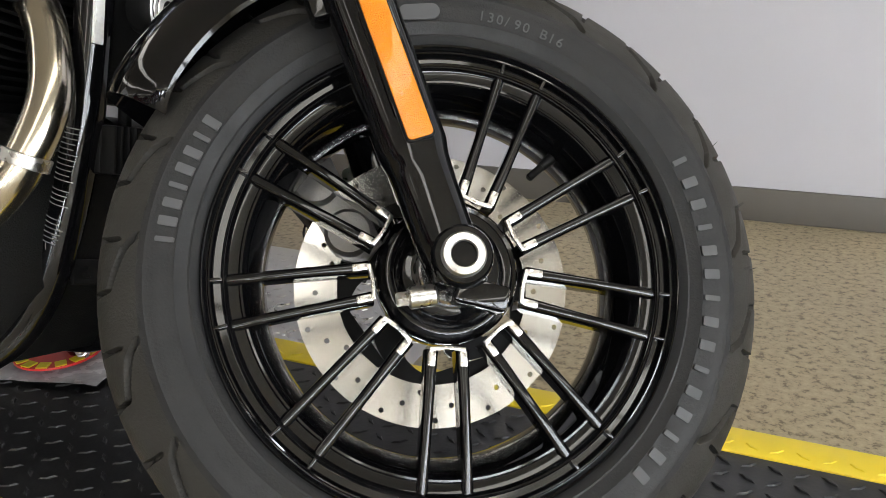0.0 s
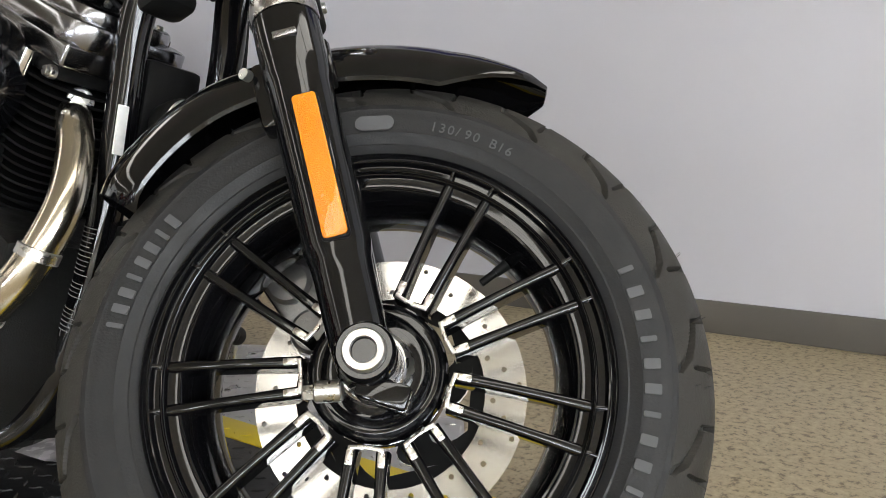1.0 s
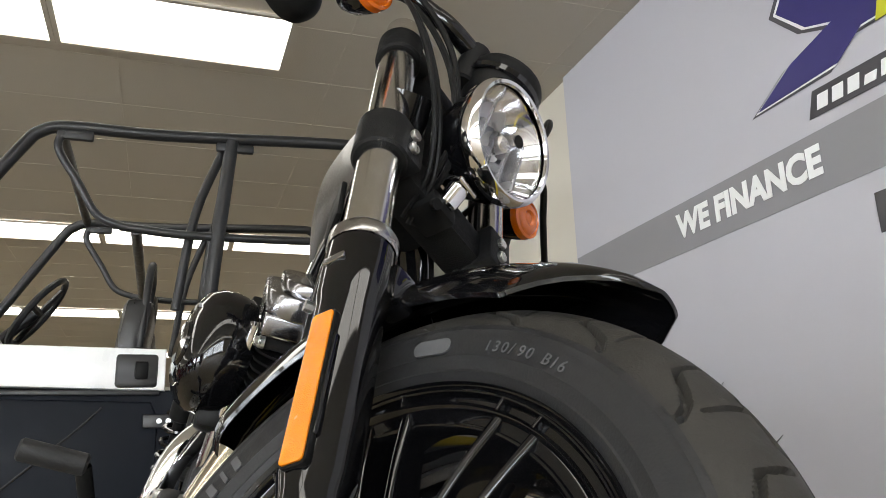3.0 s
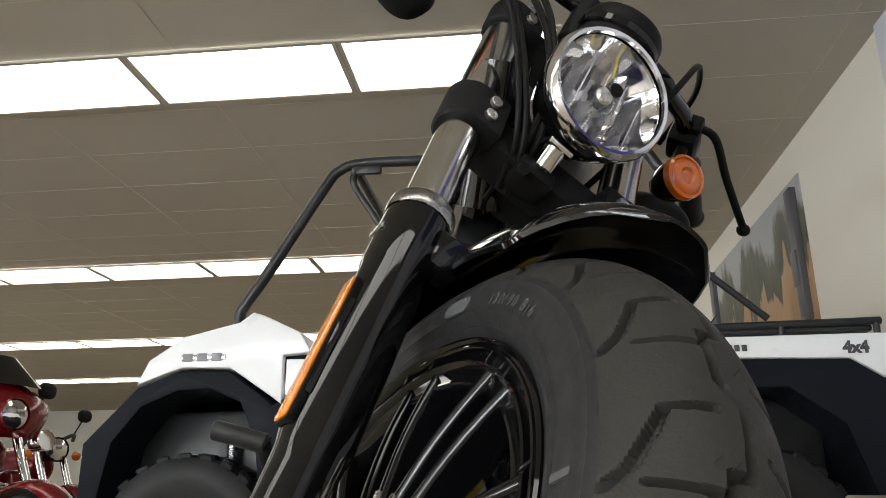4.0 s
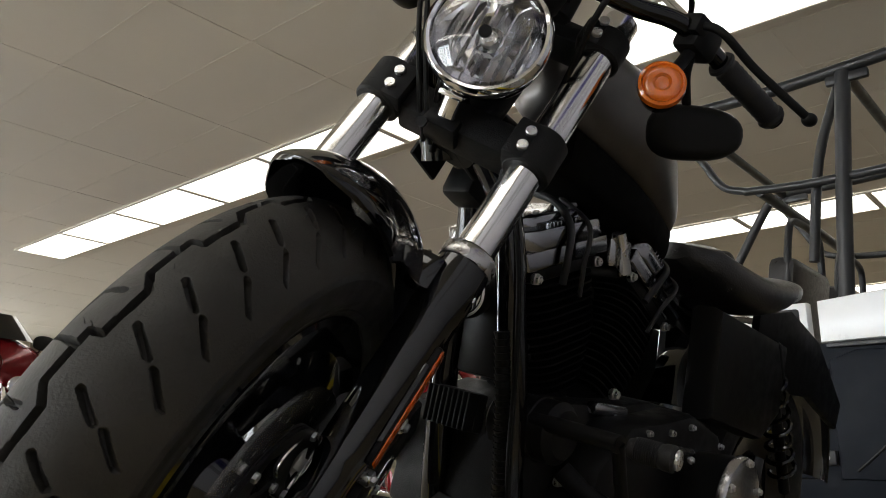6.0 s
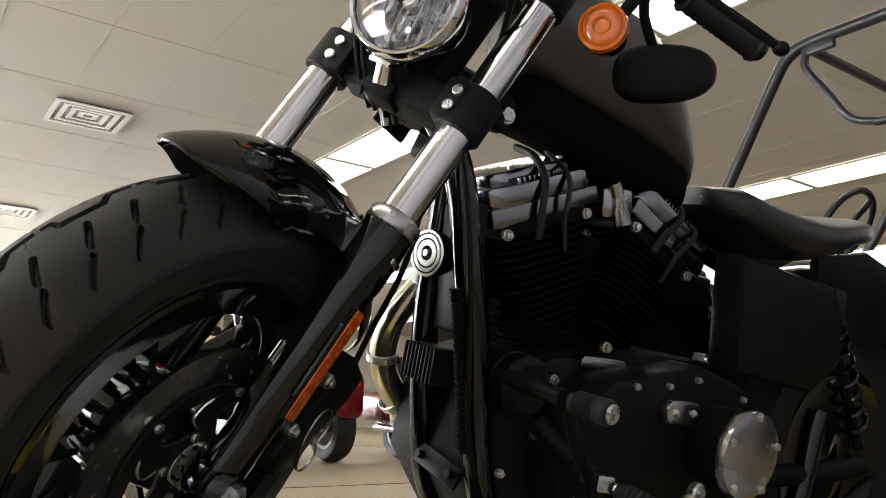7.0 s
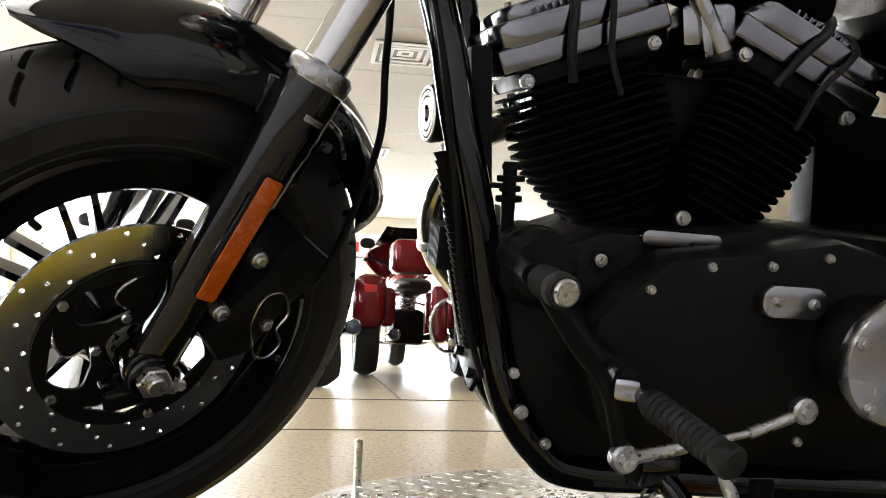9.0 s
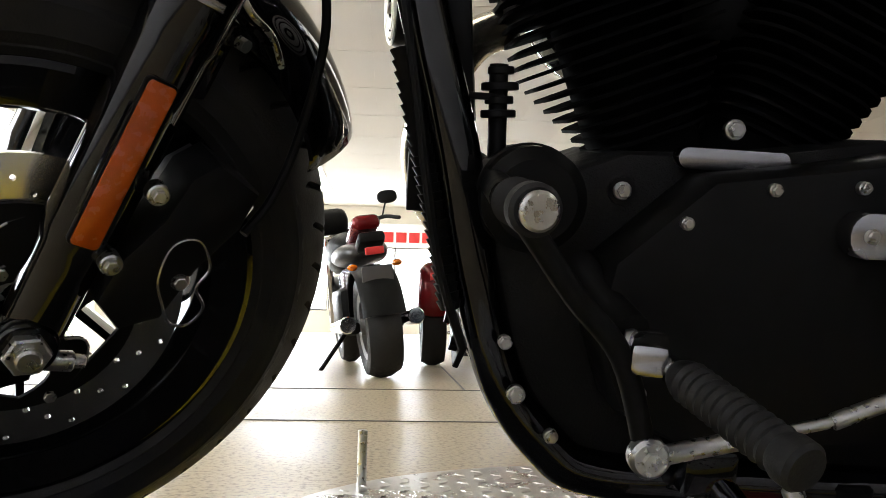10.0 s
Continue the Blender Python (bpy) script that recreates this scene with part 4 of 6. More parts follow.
# ---- brake discs (left side carries the disc)
holes = []
for k in range(15):
    for r, o in ((0.110, 0), (0.124, 8), (0.138, 16)):
        holes.append(ring_pts(r * math.cos(radians(24 * k + o)), r * math.sin(radians(24 * k + o)), 0.0029, 8))
bm = bmesh.new()
plate(bm, ring_pts(0, 0, 0.146, 96), 0.064, 0.0692, AX, holes=[ring_pts(0, 0, 0.1015, 72)] + holes)
disc = part("brake_disc", bm, DISCM, bike, "drilled steel brake disc", m=WHEEL, angle=30)
bm = bmesh.new()
wins_, edges_ = [], []
for k in range(5):
    a = 72 * k + 12
    side_a, side_b = [], []
    for q in range(9):
        r = 0.046 + 0.046 * q / 8
        bend = 20 * math.sin(math.pi * q / 8) - 14 * q / 8
        side_a.append((r * math.cos(radians(a - 20 + bend)), r * math.sin(radians(a - 20 + bend))))
        side_b.append((r * math.cos(radians(a + 14 + 9 * q / 8 + bend)), r * math.sin(radians(a + 14 + 9 * q / 8 + bend))))
    wins_.append(side_a + side_b[::-1])
    edges_.append(side_a)
plate(bm, ring_pts(0, 0, 0.1035, 72), 0.070, 0.0745, AX, holes=[ring_pts(0, 0, 0.030, 24)] + wins_)
carrier = part("disc_carrier", bm, SATIN, disc, "black spidered disc carrier", m=WHEEL)
for e in edges_:
    bm = bmesh.new()
    tube(bm, [AX @ Vector((x, y, 0.0745)) for x, y in e[1:8]], 0.0012, n=6, per=1)
    part("bare_edge", bm, STEEL, carrier, "bare machined edge of a spider arm", m=WHEEL)
for k in range(10):
    bm = bmesh.new()
    r, a = (0.0975, 36 * k) if k % 2 else (0.040, 36 * k)
    cyl(bm, polar(r, a, 0.0735), polar(r, a, 0.079), 0.0058, n=6, bev=0.0008)
    part("disc_bolt", bm, BOLT, disc, m=WHEEL)

# ---- fork
FA = radians(20.5)
FD = Vector((-math.sin(FA), 0, math.cos(FA)))          # up along the fork
FN = Vector((math.cos(FA), 0, math.sin(FA)))           # forward of the fork


def on_fork(s, y, n=0.0):
    """A point s up the fork, n ahead of its middle, at y across."""
    return Vector((-0.005, y, 0.0)) + FD * s + FN * n


for side in (-1, 1):
    y = 0.111 * side
    bm = bmesh.new()
    m = frame_from(on_fork(-0.012, y), FD, (0, 1, 0))
    lathe(bm, [(0.0001, -0.012), (0.018, -0.010), (0.0245, 0.0), (0.027, 0.03), (0.0275, 0.085), (0.0285, 0.10), (0.0315, 0.115), (0.0318, 0.285), (0.0335, 0.295), (0.0340, 0.340), (0.0335, 0.363), (0.0001, 0.364)], m, 40)
    slider = part("fork_slider", bm, GLOSS, bike, "gloss black fork slider", m=WHEEL)
    bm = bmesh.new()
    lathe(bm, [(0.0345, 0.364), (0.0355, 0.367), (0.0355, 0.380), (0.0325, 0.385), (0.0255, 0.387)], frame_from(on_fork(-0.012, y), FD, (0, 1, 0)), 40)
    part("dust_cap", bm, RINGM, slider, "bright fork dust cap ring", m=WHEEL)
    bm = bmesh.new()
    box(bm, on_fork(0.318, y + 0.0335 * side), (0.024, 0.004, 0.008), rotm(ry=-20.5), bev=0.0015)
    part("badge", bm, ALU, slider, "small bright badge plate", m=WHEEL)
    bm = bmesh.new()
    cyl(bm, on_fork(0.35, y), on_fork(0.80, y), 0.0248, n=36)
    part("fork_tube", bm, TUBE, bike, "chromed upper fork tube", m=WHEEL)
    # fender lug and casting boss
    bm = bmesh.new()
    box(bm, on_fork(0.278, y - 0.012 * side, -0.028), (0.034, 0.030, 0.075), rotm(ry=-20.5), bev=0.007)
    box(bm, on_fork(0.315, y - 0.030 * side, 0.022), (0.030, 0.034, 0.046), rotm(ry=-20.5), bev=0.006)
    part("fender_lug", bm, GLOSS, slider, m=WHEEL)
    bm = bmesh.new()
    cyl(bm, on_fork(0.300, y + 0.004 * side, -0.046), on_fork(0.300, y + 0.012 * side, -0.050), 0.006, n=8)
    part("lug_bolt", bm, BOLT, slider, m=WHEEL)
    # axle end
    bm = bmesh.new()
    lathe(bm, [(0.0001, 0.026), (0.0235, 0.026), (0.0262, 0.022), (0.0262, -0.022), (0.0235, -0.026), (0.0001, -0.026)], Matrix.Translation((0, y + 0.004 * side, 0)) @ AX, 32)
    box(bm, Vector((0.018, y + 0.002 * side, -0.030)), (0.046, 0.036, 0.022), rotm(ry=12), bev=0.004)
    part("axle_clamp", bm, GLOSS, slider, "gloss black axle clamp", m=WHEEL)
    bm = bmesh.new()
    if side < 0:
        lathe(bm, [(0.0106, -0.0325), (0.0116, -0.0352), (0.0172, -0.0358), (0.0190, -0.0330), (0.0190, 0.0)], Matrix.Translation((0, y, 0)) @ AX, 32)
        part("axle_end", bm, POLISH, slider, "hollow bright axle end", m=WHEEL)
        bm = bmesh.new()
        lathe(bm, [(0.0001, -0.010), (0.0107, -0.010), (0.0109, -0.031)], Matrix.Translation((0, y, 0)) @ AX, 24)
        part("axle_bore", bm, SATIN, slider, "dark axle bore", m=WHEEL)
    else:
        cyl(bm, Vector((0, y + 0.026, 0)), Vector((0, y + 0.040, 0)), 0.019, n=6, bev=0.002)
        cyl(bm, Vector((0, y + 0.036, 0)), Vector((0, y + 0.047, 0)), 0.0105, n=18, bev=0.002)
        part("axle_nut", bm, BOLT, slider, "bright hexagonal axle nut", m=WHEEL)
    bm = bmesh.new()
    cyl(bm, Vector((-0.042, y - 0.002, -0.034)), Vector((-0.018, y - 0.002, -0.030)), 0.0095, n=16, bev=0.0015)
    cyl(bm, Vector((-0.052, y - 0.002, -0.0355)), Vector((-0.040, y - 0.002, -0.0335)), 0.0065, n=6, bev=0.001)
    part("pinch_bolt", bm, BOLT, slider, "bright pinch bolt", m=WHEEL)
    # reflector along the slider's outer face
    m = Matrix.Translation(on_fork(0.174, side * 0.1415, 0.004)) @ Matrix.Rotation(-FA, 4, "Y") @ Matrix.Rotation(radians(-90), 4, "X")
    bm = bmesh.new()
    plate(bm, [(x, -yy) for x, yy in rounded(0.0262, 0.149, 0.005)], -0.0035, 0.0035, m, bev=0.001)
    back = part("reflector_back", bm, SATIN, slider, "black reflector backing", m=WHEEL)
    bm = bmesh.new()
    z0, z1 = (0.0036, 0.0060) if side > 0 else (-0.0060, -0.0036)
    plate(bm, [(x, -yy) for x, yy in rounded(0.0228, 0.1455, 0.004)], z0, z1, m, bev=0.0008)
    # left lens has its shade put into a darker amber
    part("reflector", bm, AMBERSHADE if side > 0 else AMBER, back, "ribbed amber reflector", m=WHEEL)
    bm = bmesh.new()
    box(bm, on_fork(0.174, side * 0.1385, 0.004), (0.03, 0.010, 0.10), rotm(ry=-20.5), bev=0.003)
    part("reflector_seat", bm, GLOSS, slider, m=WHEEL)

# axle through the hub
bm = bmesh.new()
cyl(bm, (0, -0.10, 0), (0, 0.10, 0), 0.0125, n=18)
cyl(bm, (0, -0.085, 0), (0, -0.062, 0), 0.030, 0.036, n=24)
cyl(bm, (0, 0.064, 0), (0, 0.085, 0), 0.026, n=24)
part("axle", bm, STEEL, bike, "steel axle with spacers", m=WHEEL)
bm = bmesh.new()
cyl(bm, (0.0, -0.086, -0.004), (0.0, -0.066, -0.004), 0.031, n=28, bev=0.002)
part("axle_spacer", bm, ALU, bike, "bright round spacer behind the fork", m=WHEEL)

# ---- triple clamps
for s0, s1, w in ((0.504, 0.567, 0.033), (0.718, 0.764, 0.031)):
    bm = bmesh.new()
    for side in (-1, 1):
        cyl(bm, on_fork(s0, 0.111 * side), on_fork(s1, 0.111 * side), w, n=32, bev=0.003)
        box(bm, on_fork((s0 + s1) / 2, 0.090 * side, 0.018), (0.030, 0.030, (s1 - s0) * 0.95), rotm(ry=-20.5), bev=0.004)
    box(bm, on_fork((s0 + s1) / 2, 0, -0.012), (0.055, 0.17, (s1 - s0) * 0.8), rotm(ry=-20.5), bev=0.008)
    clamp = part("triple_clamp", bm, WRINKLE, bike, "black cast fork clamp", m=WHEEL)
    for side in (-1, 1):
        for ds in (0.018, 0.042):
            bm = bmesh.new()
            p = on_fork(s0 + ds, 0.097 * side, 0.032)
            cyl(bm, p, p + FN * 0.007, 0.0075, n=16, bev=0.0012)
            cyl(bm, p + FN * 0.0071, p + FN * 0.0074, 0.0038, n=6)
            part("clamp_bolt", bm, BOLT, clamp, m=WHEEL)
bm = bmesh.new()
cyl(bm, on_fork(0.52, 0, -0.05), on_fork(0.80, 0, -0.05), 0.030, n=28)
part("steering_stem", bm, SATIN, bike, m=WHEEL)

# ---- front fender
rings = []
for k in range(31):
    f = k / 30
    a = 67 + (153 - 67) * f
    R = 0.366 + 0.024 * f - 0.020 * max(0.0, (f - 0.7) / 0.3) ** 1.5
    tip = min(1.0, (f / 0.16)) ** 0.5
    tail = min(1.0, ((1 - f) / 0.06)) ** 0.5
    w = 0.078 * (0.25 + 0.75 * tip) * (0.8 + 0.2 * tail)
    drop = (0.012 + 0.062 * tip) * (1 if f > 0.2 else 0.35 + 0.65 * f / 0.2)
    sec = []
    for q in range(17):
        g = -1 + q / 8
        yy = w * math.sin(g * 1.45) / math.sin(1.45)
        rr = R - drop * (1 - math.cos(g * 1.45)) / (1 - math.cos(1.45))
        sec.append((rr, yy))
    for rr, yy in reversed(sec):
        sec.append((rr - 0.0035, yy * 0.965))
    rings.append([polar(rr, a, yy) for rr, yy in sec])
bm = bmesh.new()
loft(bm, rings)
fender = part("front_fender", bm, GLOSS, bike, "short gloss black front fender", m=WHEEL)
bm = bmesh.new()
tube(bm, [polar(0.318, 131, 0.080), polar(0.330, 126, 0.083), polar(0.333, 121, 0.084), polar(0.345, 117, 0.078), polar(0.356, 112, 0.062)], 0.0032, n=8)
part("fender_stay", bm, STEEL, fender, "bright bent fender bracket", m=WHEEL)

# ---- headlight
HC = Vector((-0.125, 0, 0.600))
HM = Matrix.Translation(HC) @ Matrix.Rotation(radians(88), 4, "Y")     # local z looks ahead
bm = bmesh.new()
lathe(bm, [(0.0001, -0.105), (0.03, -0.10), (0.056, -0.075), (0.071, -0.035), (0.074, -0.004), (0.074, 0.004)], HM, 48)
head = part("headlight", bm, GLOSS, bike, "round headlight with chrome ring and clear lens", m=WHEEL)
bm = bmesh.new()
lathe(bm, [(0.0735, -0.012), (0.0795, -0.010), (0.0815, 0.000), (0.0805, 0.009), (0.0765, 0.015), (0.0725, 0.014), (0.0715, 0.010)], HM, 64)
part("trim_ring", bm, CHROME, head, "chrome trim ring", m=WHEEL)
bm = bmesh.new()
lathe(bm, [(0.008, -0.045), (0.030, -0.042), (0.050, -0.028), (0.064, -0.008), (0.0715, 0.006)], HM, 48)
part("reflector_bowl", bm, CHROME, head, "mirrored reflector bowl", m=WHEEL)
for k in range(9):
    bm = bmesh.new()
    x = -0.052 + 0.013 * k
    hh = math.sqrt(max(0.0, 0.066 ** 2 - x * x))
    box(bm, HM @ Vector((0.0, x, -0.018)), (0.006 + 0.012 * (k % 2), 0.0016, 1.5 * hh), HM.to_3x3() @ rotm(rx=0) @ rotm(ry=90) @ rotm(rz=24 * (-1) ** k))
    part("reflector_facet", bm, ALU, head, m=WHEEL)
bm = bmesh.new()
cyl(bm, HM @ Vector((0, 0, -0.045)), HM @ Vector((0, 0, -0.002)), 0.011, n=18, bev=0.003)
lathe(bm, [(0.016, -0.03), (0.020, -0.02), (0.018, -0.012)], HM, 24)
part("bulb_shield", bm, STEEL, head, "metal bulb shield", m=WHEEL)
bm = bmesh.new()
lathe(bm, [(0.0001, 0.021), (0.02, 0.0205), (0.045, 0.017), (0.062, 0.0115), (0.0722, 0.006), (0.0722, 0.003), (0.062, 0.0085), (0.045, 0.014), (0.02, 0.0175), (0.0001, 0.018)], HM, 48)
lens = part("lens", bm, GLASS, head, "clear glass lens", m=WHEEL)
lens.visible_shadow = False
bm = bmesh.new()
cyl(bm, HM @ Vector((0.004, 0, 0.0175)), HM @ Vector((0.004, 0, 0.0215)), 0.0085, n=20)
part("lens_badge", bm, SATIN, head, "small round dark badge on the lens", m=WHEEL)
bm = bmesh.new()
cyl(bm, HC + Vector((-0.028, -0.012, -0.072)), HC + Vector((-0.042, -0.012, -0.108)), 0.0135, n=20, bev=0.003)
box(bm, HC + Vector((-0.030, -0.012, -0.078)), (0.032, 0.034, 0.008), rotm(ry=20), bev=0.002)
mount = part("headlight_mount", bm, CHROME, head, "bright headlight mounting clamp", m=WHEEL)
bm = bmesh.new()
box(bm, HC + Vector((-0.058, -0.014, -0.118)), (0.045, 0.050, 0.026), rotm(ry=-20), bev=0.007)
cyl(bm, HC + Vector((-0.034, -0.034, -0.126)), HC + Vector((-0.028, -0.034, -0.127)), 0.007, n=14)
part("mount_foot", bm, SATIN, mount, "black cast foot on the lower clamp", m=WHEEL)
# instrument above the headlight
SM = Matrix.Translation((-0.175, 0, 0.715)) @ Matrix.Rotation(radians(10), 4, "Y")
bm = bmesh.new()
lathe(bm, [(0.0001, -0.05), (0.035, -0.048), (0.048, -0.03), (0.053, 0.0), (0.054, 0.012), (0.050, 0.020), (0.046, 0.016), (0.0001, 0.015)], SM, 40)
sp = part("speedometer", bm, SATIN, bike, "black round instrument housing", m=WHEEL)
bm = bmesh.new()
lathe(bm, [(0.0535, -0.012), (0.0565, -0.010), (0.0565, -0.002), (0.0535, 0)], SM, 40)
part("rubber_ring", bm, GLOSS, sp, m=WHEEL)

BARS = WHEEL @ Matrix.Translation((0.066, 0, 0.012))
CALIPER = WHEEL @ Matrix.Translation((0.010, 0.004, 0.012))
# ---- handlebar, grips, levers, mirrors, signals
bm = bmesh.new()
tube(bm, [(-0.50, -0.365, 0.755), (-0.42, -0.27, 0.765), (-0.345, -0.19, 0.768), (-0.30, -0.13, 0.745), (-0.275, -0.09, 0.735), (-0.268, 0, 0.735), (-0.275, 0.09, 0.735), (-0.30, 0.13, 0.745), (-0.345, 0.19, 0.768), (-0.42, 0.27, 0.765), (-0.50, 0.365, 0.755)], 0.0135, n=14)
bar = part("handlebar", bm, GLOSS, bike, "low black handlebar", m=BARS)
bm = bmesh.new()
for s in (-1, 1):
    cyl(bm, (-0.268, 0.045 * s, 0.675), (-0.268, 0.045 * s, 0.745), 0.019, n=18, bev=0.003)
part("riser", bm, SATIN, bar, m=BARS)
for s in (-1, 1):
    a, b = Vector((-0.405, 0.255 * s, 0.765)), Vector((-0.497, 0.362 * s, 0.755))
    d = (b - a).normalized()
    bm = bmesh.new()
    lathe(bm, [(0.0001, 0), (0.019, 0), (0.021, 0.004), (0.0175, 0.010)] + [(0.0188 if k % 2 else 0.0172, 0.014 + 0.0055 * k) for k in range(20)] + [(0.0175, 0.127), (0.021, 0.131), (0.019, 0.138), (0.0001, 0.138)], frame_from(a, d), 24)
    part("grip", bm, RUBBER, bar, "black ribbed rubber grip", m=BARS)
    bm = bmesh.new()
    box(bm, Vector((-0.372, 0.215 * s, 0.766)), (0.045, 0.055, 0.046), rotm(rz=50 * s), bev=0.010)
    box(bm, Vector((-0.350, 0.205 * s, 0.775)), (0.034, 0.030, 0.030), rotm(rz=50 * s), bev=0.006)
    part("switch_housing", bm, SATIN, bar, "black switch housing", m=BARS)
    bm = bmesh.new()
    tube(bm, [(-0.345, 0.205 * s, 0.775), (-0.335, 0.240 * s, 0.775), (-0.365, 0.305 * s, 0.757), (-0.408, 0.395 * s, 0.742)], 0.0062, n=10)
    ellipsoid(bm, (-0.411, 0.400 * s, 0.741), (0.011, 0.011, 0.010))
    part("lever", bm, SATIN, bar, "black hand lever with ball end", m=BARS)
    # mirror
    bm = bmesh.new()
    rot = rotm(rz=15 * s, rx=24 * s, ry=8)
    rings = []
    for k in range(9):
        f = k / 8
        ca = math.cos(f * math.pi / 2)
        sc = 0.25 + 0.75 * ca ** 0.5
        dep = 0.030 * math.sin(f * math.pi / 2)
        rings.append([Vector((-0.446, 0.267 * s, 0.668 if s > 0 else 0.716)) + rot @ Vector((dep, 0.071 * sc * math.copysign(abs(math.cos(t)) ** 0.75, math.cos(t)), 0.041 * sc * math.copysign(abs(math.sin(t)) ** 0.8, math.sin(t)) * (1.0 - 0.12 * math.cos(t) * s))) for t in [2 * math.pi * i / 28 for i in range(28)]])
    loft(bm, rings)
    mirror = part("mirror", bm, SATIN, bar, "black teardrop mirror hung below the bar", m=BARS)
    bm = bmesh.new()
    tube(bm, [(-0.372, 0.215 * s, 0.75), (-0.385, 0.222 * s, 0.72), (-0.425, 0.24 * s, 0.695)], 0.007, n=10)
    part("mirror_stem", bm, SATIN, bar, m=BARS)
    # signal
    sc_ = Vector((-0.312, 0.205 * s, 0.665 if s > 0 else 0.698))
    m = Matrix.Translation(sc_) @ Matrix.Rotation(radians(88), 4, "Y")
    bm = bmesh.new()
    lathe(bm, [(0.0001, -0.055), (0.015, -0.052), (0.026, -0.035), (0.031, -0.012), (0.0315, 0.0), (0.029, 0.002)], m, 32)
    sig = part("turn_signal", bm, GLOSS, bar, "round amber turn signal in a black shell", m=BARS)
    bm = bmesh.new()
    lathe(bm, [(0.0001, 0.009), (0.006, 0.0088), (0.009, 0.0075), (0.0125, 0.0105), (0.018, 0.0105), (0.0235, 0.0085), (0.0255, 0.0060), (0.0275, 0.0085), (0.0315, 0.0065), (0.0325, -0.004)], m, 36)
    part("signal_lens", bm, AMBERLENS, bar, "amber lens", m=BARS)
    bm = bmesh.new()
    tube(bm, [sc_ + Vector((-0.03, 0, 0.02)), sc_ + Vector((-0.045, 0.006 * s, 0.06)), sc_ + Vector((-0.055, 0.01 * s, 0.095))], 0.009, n=10)
    part("signal_stem", bm, SATIN, bar, m=BARS)

# cables
def cable(pts, r=0.0042, name="cable", m=WHEEL, label="black control cable"):
    bm = bmesh.new()
    tube(bm, pts, r, n=8, per=8)
    part(name, bm, SATIN, bike, label, m=m)


cable([(-0.345, 0.20, 0.775), (-0.27, 0.18, 0.82), (-0.20, 0.13, 0.80), (-0.17, 0.10, 0.72), (-0.23, 0.09, 0.60), (-0.30, 0.06, 0.48)], 0.0045)
cable([(-0.345, -0.20, 0.775), (-0.26, -0.17, 0.78), (-0.19, -0.10, 0.70), (-0.165, -0.055, 0.60), (-0.175, -0.04, 0.52), (-0.24, -0.03, 0.46)], 0.0045)
cable([(-0.345, -0.19, 0.770), (-0.25, -0.15, 0.755), (-0.18, -0.085, 0.66), (-0.165, -0.035, 0.54), (-0.22, -0.02, 0.47)], 0.0045)
cable([(-0.20, 0.075, 0.50), (-0.212, 0.09, 0.42), (-0.222, 0.095, 0.355), (-0.236, 0.10, 0.275), (-0.226, 0.10, 0.18), (-0.205, 0.11, 0.125), (-0.176, 0.125, 0.095)], 0.0045, "brake_hose", label="black brake hose")

for k in (0, 1):
    o = 0.011 * k
    cable([(-0.29, -0.205 + o, 0.785), (-0.205, -0.165 + o, 0.70), (-0.163, -0.110 + o, 0.60), (-0.163, -0.060 + o, 0.51), (-0.20, -0.035 + o, 0.46)], 0.0036)

# ---- caliper (left), lit from the far side through the spokes
bm = bmesh.new()
CM = Matrix.Translation((-0.118, 0.095, 0.075)) @ Matrix.Rotation(radians(-35), 4, "Y")
o = [(-0.028, -0.085), (0.020, -0.085), (0.030, -0.06), (0.024, -0.02), (0.030, 0.03), (0.022, 0.07), (-0.010, 0.082), (-0.034, 0.055), (-0.030, 0.0), (-0.036, -0.05)]
plate(bm, [(x, y) for x, y in o], -0.020, 0.045, CM @ Matrix.Rotation(radians(-90), 4, "X"), bev=0.006)
cal = part("brake_caliper", bm, SATIN, bike, "black brake caliper with bright bolts", m=CALIPER)
bm = bmesh.new()
for z in (-0.035, 0.03):
    cyl(bm, CM @ Vector((-0.004, -0.045, z)), CM @ Vector((-0.004, -0.018, z)), 0.026, n=24, bev=0.004)
plate(bm, [(x * 0.9, y * 0.9) for x, y in o], 0.018, 0.036, CM @ Matrix.Rotation(radians(90), 4, "X") @ Matrix.Scale(-1, 4, (0, 1, 0)), bev=0.004)
part("caliper_inner", bm, CASTM, cal, "bare metal inner half of the caliper", m=CALIPER)
for p in ((-0.127, 0.134, 0.047), (-0.069, 0.138, 0.067), (-0.102, 0.136, 0.128)):
    bm = bmesh.new()
    cyl(bm, (p[0], 0.126, p[2]), (p[0], p[1] + 0.006, p[2]), 0.0095, n=14, bev=0.0015)
    cyl(bm, (p[0], p[1] + 0.003, p[2]), (p[0], p[1] + 0.011, p[2]), 0.006, n=6, bev=0.001)
    part("caliper_bolt", bm, BOLT, cal, m=CALIPER)
bm = bmesh.new()
tube(bm, [(-0.115, 0.1405, 0.02), (-0.108, 0.1405, 0.05), (-0.118, 0.1405, 0.082), (-0.140, 0.1405, 0.086), (-0.152, 0.1405, 0.06), (-0.142, 0.1405, 0.04), (-0.150, 0.1405, 0.02), (-0.138, 0.1405, 0.004), (-0.122, 0.1405, 0.006), (-0.115, 0.1405, 0.02)], 0.0016, n=6)
part("caliper_outline", bm, ALU, cal, "bare metal edge of the pad cover", m=CALIPER)
bm = bmesh.new()
cyl(bm, (-0.170, 0.128, 0.098), (-0.182, 0.128, 0.118), 0.008, n=6, bev=0.001)
cyl(bm, (-0.164, 0.128, 0.086), (-0.170, 0.128, 0.098), 0.006, n=12)
